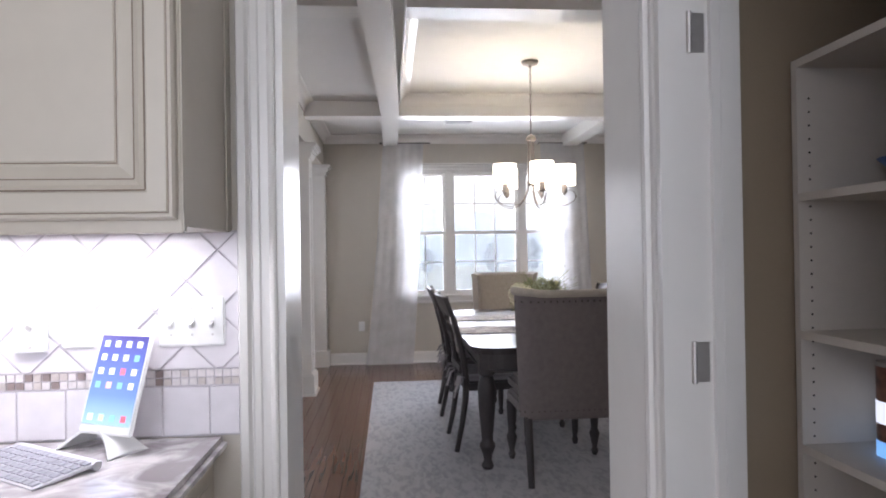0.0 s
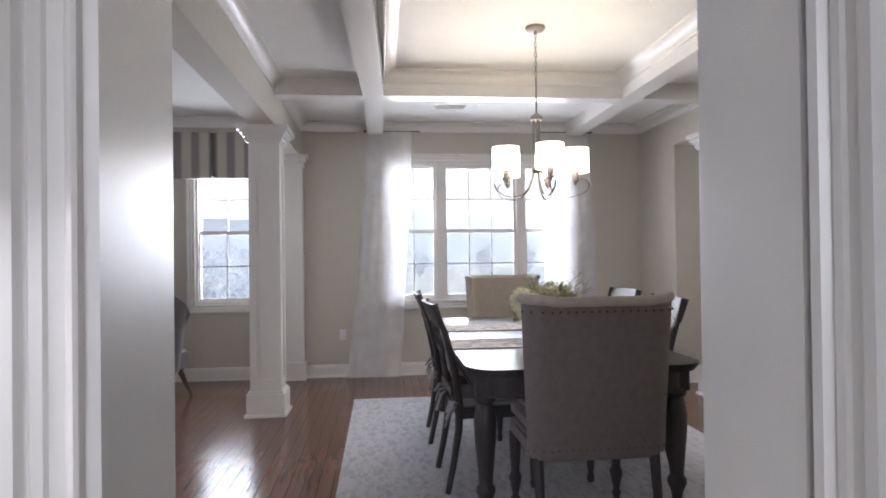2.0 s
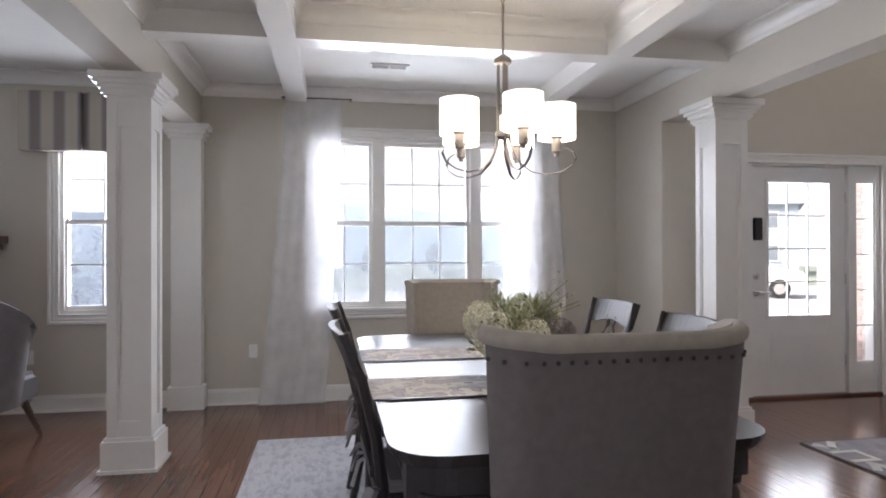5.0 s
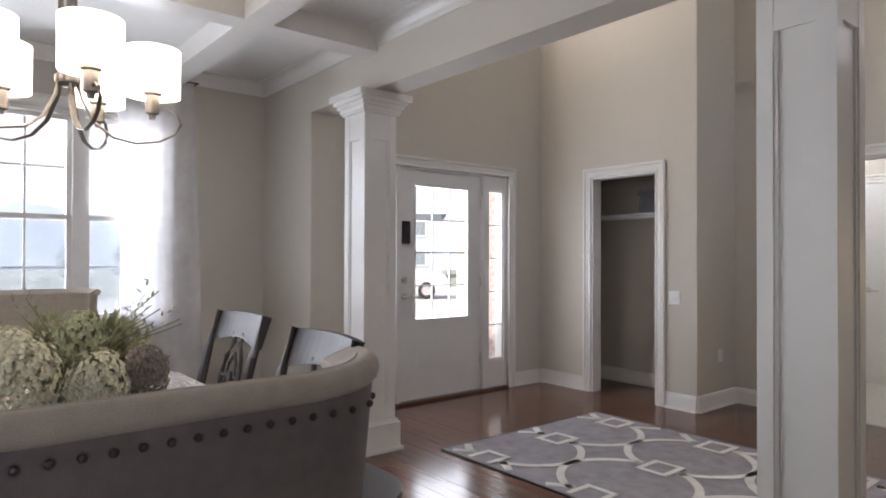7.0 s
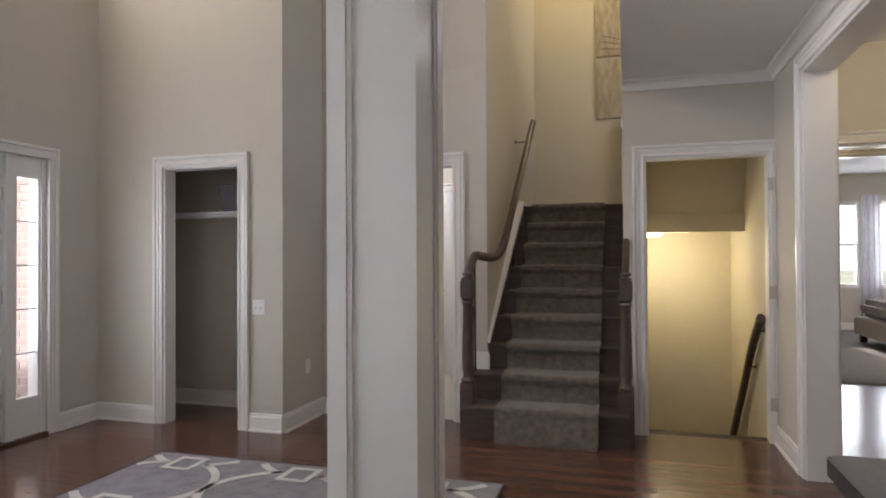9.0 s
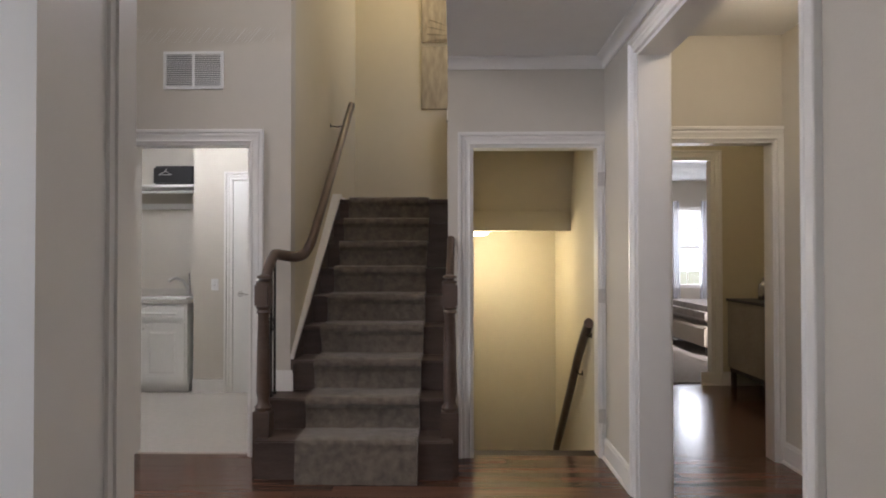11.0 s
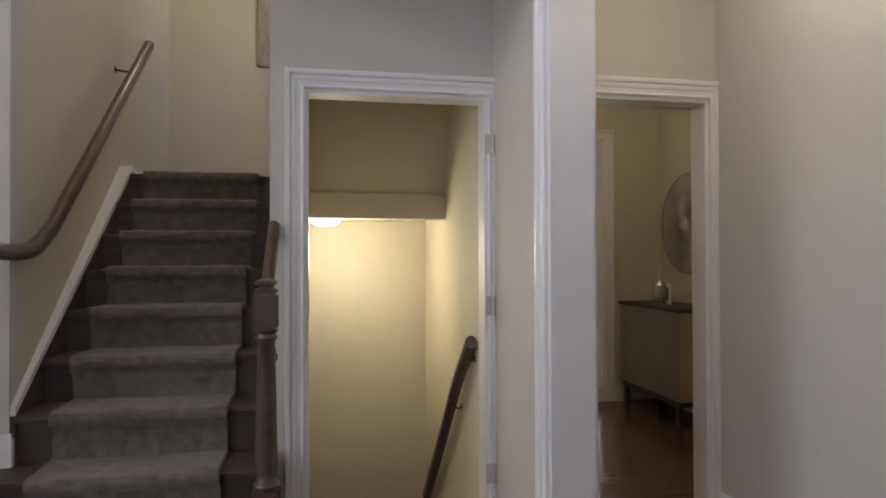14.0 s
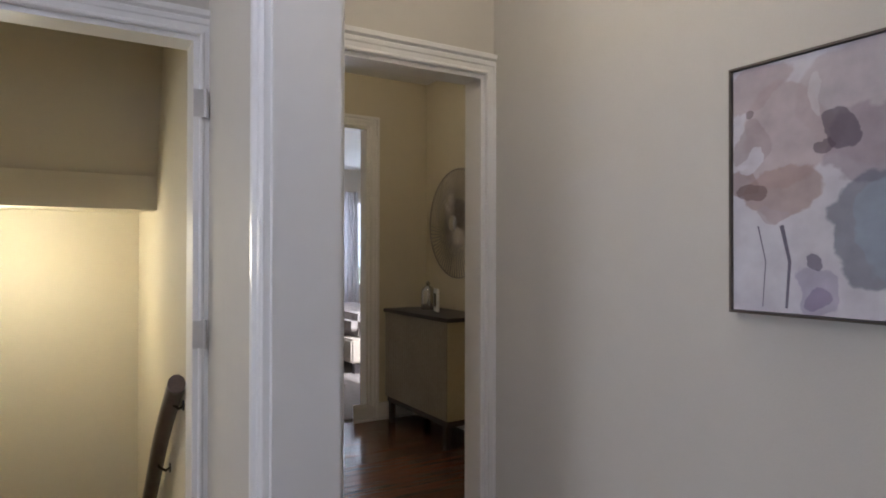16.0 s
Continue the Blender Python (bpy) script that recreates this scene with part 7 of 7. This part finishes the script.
for x0 in (-0.72, -0.12):
    b = bmesh.new()
    box(b, x0, x0 + 0.56, -0.302, -0.281, 0.13, 0.68)
    soften(b, 0.005)
    part("door", b, "cabinet", bc)
    b = bmesh.new()
    box(b, x0, x0 + 0.56, -0.302, -0.281, 0.71, 0.86)
    soften(b, 0.005)
    part("drawer", b, "cabinet", bc)
b = bmesh.new()
box(b, 0.497, 0.506, -0.22, 0.24, 0.16, 0.82)
soften(b, 0.004)
part("side_panel", b, "cabinet", bc)

# backsplash tiles
M["grout"] = mat("grey_grout", (0.50, 0.47, 0.50), 0.9, bump=0.3, scale=200)
M["tile"] = mat("glazed_white_tile", (0.66, 0.63, 0.66), 0.22, bump=0.15, scale=24, vary=0.06)
for nm, col in (("mosaic_dark", (0.24, 0.19, 0.18)), ("mosaic_tan", (0.48, 0.43, 0.41)), ("mosaic_pale", (0.62, 0.58, 0.58))):
    M[nm] = mat(nm, col, 0.35, bump=0.2, scale=60, vary=0.15)
bs = structure("backsplash", (lambda q: (box(q, -0.80, 0.515, 2.972, 2.981, 0.911, 1.385), q)[1])(bmesh.new()), "grout", "grout bed of the kitchen backsplash")


def tile_piece(pts, th, m_, name="tile"):
    b = bmesh.new()
    f = [b.verts.new((x, 2.972, z)) for x, z in pts]
    cx, cz = sum(p[0] for p in pts) / len(pts), sum(p[1] for p in pts) / len(pts)
    k_ = 0.97
    r_ = [b.verts.new((cx + (x - cx) * k_, 2.972 - th, cz + (z - cz) * k_)) for x, z in pts]
    n = len(pts)
    for k in range(n):
        b.faces.new((f[k], f[(k + 1) % n], r_[(k + 1) % n], r_[k]))
    b.faces.new(r_)
    part(name, b, m_, bs)


def clip_poly(poly, axis, lim, keep_less):
    out = []
    for i, p in enumerate(poly):
        q = poly[(i + 1) % len(poly)]
        a, c = (p[axis] <= lim) == keep_less, (q[axis] <= lim) == keep_less
        if a:
            out.append(p)
        if a != c:
            t = (lim - p[axis]) / (q[axis] - p[axis])
            out.append((p[0] + (q[0] - p[0]) * t, p[1] + (q[1] - p[1]) * t))
    return out


for k in range(12):
    x0_, x1 = 0.447 - 0.106 * k, min(0.512, 0.551 - 0.106 * k)
    tile_piece([(x0_, 0.914), (x1, 0.914), (x1, 1.026), (x0_, 1.026)], 0.004, "tile")
rm = random.Random(21)
for k in range(60):
    for j in range(2):
        x1 = 0.512 - 0.0190 * k
        tile_piece([(x1 - 0.0165, 1.030 + 0.0185 * j), (x1, 1.030 + 0.0185 * j), (x1, 1.046 + 0.0185 * j), (x1 - 0.0165, 1.046 + 0.0185 * j)], 0.0035, rm.choice(("mosaic_dark", "mosaic_tan", "mosaic_pale", "mosaic_pale", "mosaic_pale", "mosaic_tan", "mosaic_pale")), "mosaic_tile")
S = 0.0705
for i in range(-16, 2):
    for j in range(-6, 4):
        cx, cz = 0.5385 + i * S, 1.340 + j * S
        if (i + j) % 2:
            continue
        q = S - 0.0022
        poly = [(cx - q, cz), (cx, cz - q), (cx + q, cz), (cx, cz + q)]
        for ax_, lim, less in ((0, 0.512, True), (0, -0.45, False), (1, 1.380, True), (1, 1.068, False)):
            if poly:
                poly = clip_poly(poly, ax_, lim, less)
        if len(poly) >= 3:
            area_ = abs(sum(poly[a][0] * poly[(a + 1) % len(poly)][1] - poly[(a + 1) % len(poly)][0] * poly[a][1] for a in range(len(poly)))) / 2
            if area_ > 1e-4:
                tile_piece(poly, 0.004, "tile")
sw = wall_plate("switch", 0.409, 2.969, 1.176, "-y", 3, "white three-gang toggle switch plate on the tiled backsplash")
wall_plate("outlet", 0.158, 2.969, 1.178, "-y", 1, "white outlet plate on the tiled backsplash")
jp = thing("cable_plate", (0.058, 2.968, 1.172), "white raised cable plate with two screws on the backsplash", "wall plate")
b = bmesh.new()
box(b, -0.036, 0.036, -0.012, 0, -0.058, 0.058)
soften(b, 0.004)
part("plate", b, "white", jp)
for dz in (-0.045, 0.0, 0.045):
    b = bmesh.new()
    lathe(b, [(0.004, 0), (0.004, 0.003)] if dz else [(0.006, 0), (0.006, 0.008)], seg=10)
    bmesh.ops.transform(b, verts=b.verts, matrix=pose(0, -0.012, dz, 90))
    part("screw" if dz else "socket", b, "nickel", jp)

# tablet on its arched stand
st = thing("tablet_stand", (0.236, 2.895, 0.911), "white arched tablet stand on the granite worktop", "stand", "", -32)
b = bmesh.new()
nx, nyy = 16, 6
top_, bot_ = [], []
for i in range(nx + 1):
    u = -1 + 2 * i / nx
    rt_, rb_ = [], []
    for j in range(nyy + 1):
        v = -1 + 2 * j / nyy
        wdt = 0.022 + 0.035 * u * u
        z = 0.006 + 0.042 * (1 - abs(u) ** 1.8) * (1 - 0.0 * v) - 0.006 * v * v * abs(u)
        rt_.append(b.verts.new((0.085 * u, wdt * v, z)))
        rb_.append(b.verts.new((0.085 * u * 0.985, wdt * v, max(0, z - 0.006))))
    top_.append(rt_), bot_.append(rb_)
for i in range(nx):
    for j in range(nyy):
        b.faces.new((top_[i][j], top_[i + 1][j], top_[i + 1][j + 1], top_[i][j + 1]))
        b.faces.new((bot_[i][j], bot_[i][j + 1], bot_[i + 1][j + 1], bot_[i + 1][j]))
    b.faces.new((top_[i][0], bot_[i][0], bot_[i + 1][0], top_[i + 1][0]))
    b.faces.new((top_[i][-1], top_[i + 1][-1], bot_[i + 1][-1], bot_[i][-1]))
b.faces.new([r[0] for r in (top_[0], )][0:1] + [top_[0][k] for k in range(1, nyy + 1)] + [bot_[0][k] for k in range(nyy, -1, -1)])
b.faces.new([top_[-1][k] for k in range(nyy, -1, -1)] + [bot_[-1][k] for k in range(nyy + 1)])
part("arch", b, "white", st, smooth=True)
st.scale = (1.05, 0.85, 1.15)
tb = thing("tablet", (0.305, 2.735, 0.945), "white tablet with a lit blue screen leaning on its stand", "tablet")
tb.matrix_world = pose(0.258, 2.868, 0.962, -18, 0, -25) @ Matrix.Scale(1.24, 4)
b = bmesh.new()
box(b, -0.060, 0.060, -0.004, 0.004, -0.01, 0.172)
soften(b, 0.0035, 3)
part("body", b, "white", tb, smooth=True)
scr = bpy.data.materials.new("lit_screen")
scr.use_nodes = True
g = scr.node_tree
tc, sp, rp = g.nodes.new("ShaderNodeTexCoord"), g.nodes.new("ShaderNodeSeparateXYZ"), g.nodes.new("ShaderNodeValToRGB")
mr = g.nodes.new("ShaderNodeMapRange")
mr.inputs["From Min"].default_value, mr.inputs["From Max"].default_value = 0.0, 0.16
rp.color_ramp.elements[0].color, rp.color_ramp.elements[1].color = (0.22, 0.34, 0.48, 1), (0.05, 0.045, 0.15, 1)
e = rp.color_ramp.elements.new(0.35)
e.color = (0.10, 0.16, 0.42, 1)
g.links.new(tc.outputs["Object"], sp.inputs[0]), g.links.new(sp.outputs[2], mr.inputs[0]), g.links.new(mr.outputs[0], rp.inputs[0])
bsdf = g.nodes["Principled BSDF"]
g.links.new(rp.outputs[0], bsdf.inputs["Base Color"]), g.links.new(rp.outputs[0], bsdf.inputs["Emission Color"])
bsdf.inputs["Emission Strength"].default_value, bsdf.inputs["Roughness"].default_value = 0.8, 0.15
b = bmesh.new()
box(b, -0.0535, 0.0535, -0.0052, -0.0042, 0.006, 0.160)
part("screen", b, scr, tb, "lit blue screen")
cols = {"icon_white": (0.62, 0.66, 0.74), "icon_green": (0.4, 0.55, 0.25), "icon_red": (0.6, 0.12, 0.16), "icon_blue": (0.15, 0.35, 0.7), "icon_pink": (0.6, 0.35, 0.45)}
for k_, c_ in cols.items():
    M[k_] = mat(k_, c_, 0.3, glow=(c_, 0.6))
seq = ["icon_green", "icon_white", "icon_white", "icon_white", "icon_white", "icon_white", "icon_white", "icon_blue", "icon_white", "icon_white", "icon_red", "icon_white", "icon_blue", "icon_pink", "icon_blue", "icon_white"]
for k_ in range(20):
    r_i, c_i = divmod(k_, 4)
    z = 0.145 - 0.024 * r_i if r_i < 4 else 0.018
    b = bmesh.new()
    x = -0.0375 + 0.025 * c_i
    box(b, x - 0.0055, x + 0.0055, -0.0058, -0.0050, z - 0.0055, z + 0.0055)
    part("icon", b, seq[k_] if r_i < 4 else ("icon_white", "icon_green", "icon_blue", "icon_red")[c_i], tb, "small coloured square")

# keyboard
kb = thing("keyboard", (0.285, 2.665, 0.911), "slim aluminium wireless keyboard with grey-white keys on the worktop", "keyboard")
kb.matrix_world = pose(0.258, 2.709, 0.911, 0, 0, -34)
b = bmesh.new()
vs = [(-0.285, -0.065, 0.003), (0.0, -0.065, 0.003), (0.0, 0.065, 0.016), (-0.285, 0.065, 0.016)]
lo_, hi_ = [b.verts.new((x, y, 0.0 if y < 0 else 0.010)) for x, y, z in vs], [b.verts.new(p) for p in vs]
for k_ in range(4):
    j = (k_ + 1) % 4
    b.faces.new((lo_[k_], lo_[j], hi_[j], hi_[k_]))
b.faces.new(hi_), b.faces.new(lo_[::-1])
M["alu"] = mat("satin_aluminium", (0.7, 0.7, 0.72), 0.35, metal=0.6, vary=0.03)
part("body", b, "alu", kb)
b = bmesh.new()
cyl(b, 0.009, 0.009, -0.285, 0, seg=14)
bmesh.ops.transform(b, verts=b.verts, matrix=pose(0, 0.056, 0.009, 0, 90, 0) @ Matrix.Translation((0, 0, 0)))
for v in b.verts:
    v.co.x = -abs(v.co.x)
part("battery_tube", b, "alu", kb, smooth=True)
M["key"] = mat("pale_grey_key", (0.38, 0.38, 0.42), 0.5)
kyb = bmesh.new()
box(kyb, 0, 0.0155, 0, 0.0150, 0, 0.0022)
key_me = bpy.data.meshes.new("key")
kyb.to_mesh(key_me)
kyb.free()
key_me.materials.append(M["key"])
for r_i in range(6):
    for c_i in range(14):
        if r_i == 0 and 4 <= c_i <= 8 and c_i != 4:
            continue
        o = new("key", key_me)
        y = -0.060 + 0.0188 * r_i
        o.parent, o.location = kb, (-0.278 + 0.0194 * c_i + (0.004 if r_i % 2 else 0), y, 0.0036 + (y + 0.065) * 0.1)
        if r_i == 0 and c_i == 4:
            o.scale = (5.9, 1, 1)
        o.rotation_euler = (0.1, 0, 0)

# ---- pantry ----
ps = thing("pantry_shelving", (2.0, 2.0, 0), "white adjustable pantry shelving unit against the pantry wall", "shelving")
b = bmesh.new()
box(b, -0.155, 0.215, 0.915, 0.935, 0, 1.757)
part("side_panel", b, "shelfwhite", ps)
for z in (1.435, 1.105, 0.832, 0.50, 0.18):
    b = bmesh.new()
    box(b, -0.155, 0.215, -0.95, 0.9145, z - 0.0, z + 0.019)
    part("shelf", b, "shelfwhite", ps)
b = bmesh.new()
box(b, -0.155, 0.215, -0.95, 0.935, 1.757, 1.776)
part("top", b, "shelfwhite", ps)
b = bmesh.new()
box(b, 0.205, 0.2145, -0.95, 0.9145, 0, 1.757)
part("back", b, "shelfwhite", ps)
pin = bpy.data.meshes.new("pin_hole")
pb = bmesh.new()
cyl(pb, 0.0028, 0.0028, -0.0006, 0.0006, seg=8)
bmesh.ops.transform(pb, verts=pb.verts, matrix=pose(0, 0, 0, 90))
pb.to_mesh(pin)
pb.free()
pin.materials.append(M["iron"])
for k_ in range(46):
    o = new("pin_hole", pin)
    o.parent, o.location = ps, (-0.125, 0.9146, 0.22 + 0.0325 * k_)
bw = thing("bowl", (2.04, 2.73, 1.4545), "blue mixing bowl standing on a pantry shelf", "bowl")
M["bluebowl"] = mat("blue_glaze", (0.05, 0.14, 0.42), 0.3, vary=0.1)
b = bmesh.new()
lathe(b, [(0.05, 0), (0.055, 0.004), (0.085, 0.035), (0.105, 0.062), (0.112, 0.064), (0.108, 0.060), (0.08, 0.03), (0.001, 0.008)], seg=28)
part("body", b, "bluebowl", bw, smooth=True)
cn = thing("food_can", (1.995, 2.80, 0.8515), "round snack tin with a brown and blue label", "tin")
M["canlabel"] = mat("brown_patterned_label", (0.22, 0.10, 0.07), 0.4, vary=0.8, scale=45)
b = bmesh.new()
cyl(b, 0.042, 0.042, 0, 0.205, seg=28)
part("body", b, "canlabel", cn, smooth=True)
for z0, z1, m_, n_ in ((0.075, 0.125, "icon_white", "label"), (0.0, 0.035, "icon_blue", "band"), (0.203, 0.212, "nickel", "lid")):
    b = bmesh.new()
    cyl(b, 0.0428, 0.0428, z0, z1, seg=28)
    part(n_, b, m_, cn, smooth=True)
pd = tagged(new("door_4"), "hinge leaves left on the pantry door jamb", "door", "", "structure")
for z in (1.815, 1.068, 0.30):
    hinge(1.565, 2.8515, z, "y", pd)
casing("y", 2.05, 2.87, 2.05, 1.50, -1)
b = bmesh.new()
box(b, 1.476, 1.62, 2.852, 2.8695, 0, 2.05)
box(b, 1.592, 1.605, 2.838, 2.852, 0, 2.05)
box(b, 1.62, 1.650, 2.85, 2.94, 0, 2.13)
box(b, 1.650, 1.674, 2.862, 2.94, 0, 2.13)
structure("trim", b, "trim", "white pantry jamb with a door stop")

# ---- hardwood boards, last ----
M["board"] = bpy.data.materials.new("stained_hardwood_board")
M["board"].use_nodes = True
g = M["board"].node_tree
n, l = g.nodes, g.links
tc, mp, gr, oi, is_, mixr, rp, bp, ad, rr = [n.new(k) for k in ("ShaderNodeTexCoord", "ShaderNodeMapping", "ShaderNodeTexNoise", "ShaderNodeObjectInfo", "ShaderNodeNewGeometry", "ShaderNodeMath", "ShaderNodeValToRGB", "ShaderNodeBump", "ShaderNodeMath", "ShaderNodeMapRange")]
mp.inputs["Scale"].default_value = (38, 2.2, 1)
gr.inputs["Scale"].default_value, gr.inputs["Detail"].default_value, gr.inputs["Distortion"].default_value = 1.0, 6, 0.6
pos = n.new("ShaderNodeNewGeometry")
l.new(pos.outputs["Position"], mp.inputs[0]), l.new(mp.outputs[0], gr.inputs[0])
ad.operation = "ADD"
l.new(oi.outputs["Random"], ad.inputs[0]), l.new(is_.outputs["Random Per Island"], ad.inputs[1])
mixr.operation = "MULTIPLY_ADD"
mixr.inputs[1].default_value = 0.30
l.new(ad.outputs[0], mixr.inputs[0]), l.new(gr.outputs[0], mixr.inputs[2])
rp.color_ramp.elements[0].position, rp.color_ramp.elements[1].position = 0.45, 1.15
rp.color_ramp.elements[0].color, rp.color_ramp.elements[1].color = (0.078, 0.038, 0.025, 1), (0.150, 0.076, 0.051, 1)
l.new(mixr.outputs[0], rp.inputs[0]), l.new(rp.outputs[0], n["Principled BSDF"].inputs["Base Color"])
rr.inputs["To Min"].default_value, rr.inputs["To Max"].default_value = 0.12, 0.24
l.new(gr.outputs[0], rr.inputs[0]), l.new(rr.outputs[0], n["Principled BSDF"].inputs["Roughness"])
bp.inputs["Strength"].default_value, bp.inputs["Distance"].default_value = 0.25, 0.002
l.new(gr.outputs[0], bp.inputs["Height"]), l.new(bp.outputs[0], n["Principled BSDF"].inputs["Normal"])


def boards(x0, x1, y0, y1, near, w=0.083, seed=5):
    """Rows of boards along y. near(x, y): whether the walk comes close."""
    r = random.Random(seed)
    floor = bpy.data.objects["floor"]
    rest = bmesh.new()
    count = 0
    x = x0
    while x < x1 - 0.01:
        y = y0 - r.random() * 0.8
        while y < y1:
            ln = r.uniform(0.7, 1.6)
            a, c = max(y, y0), min(y + ln, y1)
            if c - a > 0.03:
                tz = r.uniform(-0.0005, 0.0005)
                xe = min(x + w, x1)
                p = [(x + 0.0012, a + 0.001), (xe - 0.0012, a + 0.001), (xe - 0.0012, c - 0.001), (x + 0.0012, c - 0.001)]
                inside = near((x + xe) / 2, (a + c) / 2) and count < 300
                bm_ = bmesh.new() if inside else rest
                cx, cy = ((x + xe) / 2, (a + c) / 2) if inside else (0, 0)
                tp = [bm_.verts.new((q[0] - cx, q[1] - cy, tz)) for q in p]
                lw = [bm_.verts.new((q[0] - cx + (-0.001 if i in (0, 3) else 0.001), q[1] - cy, -0.011)) for i, q in enumerate(p)]
                bm_.faces.new(tp)
                for k in range(4):
                    j = (k + 1) % 4
                    bm_.faces.new((tp[k], lw[k], lw[j], tp[j]))
                if inside:
                    o = part("board", bm_, "board", floor)
                    o.location = (cx, cy, 0)
                    count += 1
            y += ln
        x += w
    tagged(part("boards_far", rest, "board", floor), kind="stuff")


boards(-3.0, 7.30, -1.0, 9.14, lambda x, y: (3.9 < x < 7.25 and 3.2 < y < 8.4))
boards(7.30, 9.70, 2.12 - 1.08, 3.06, lambda x, y: False, seed=8)
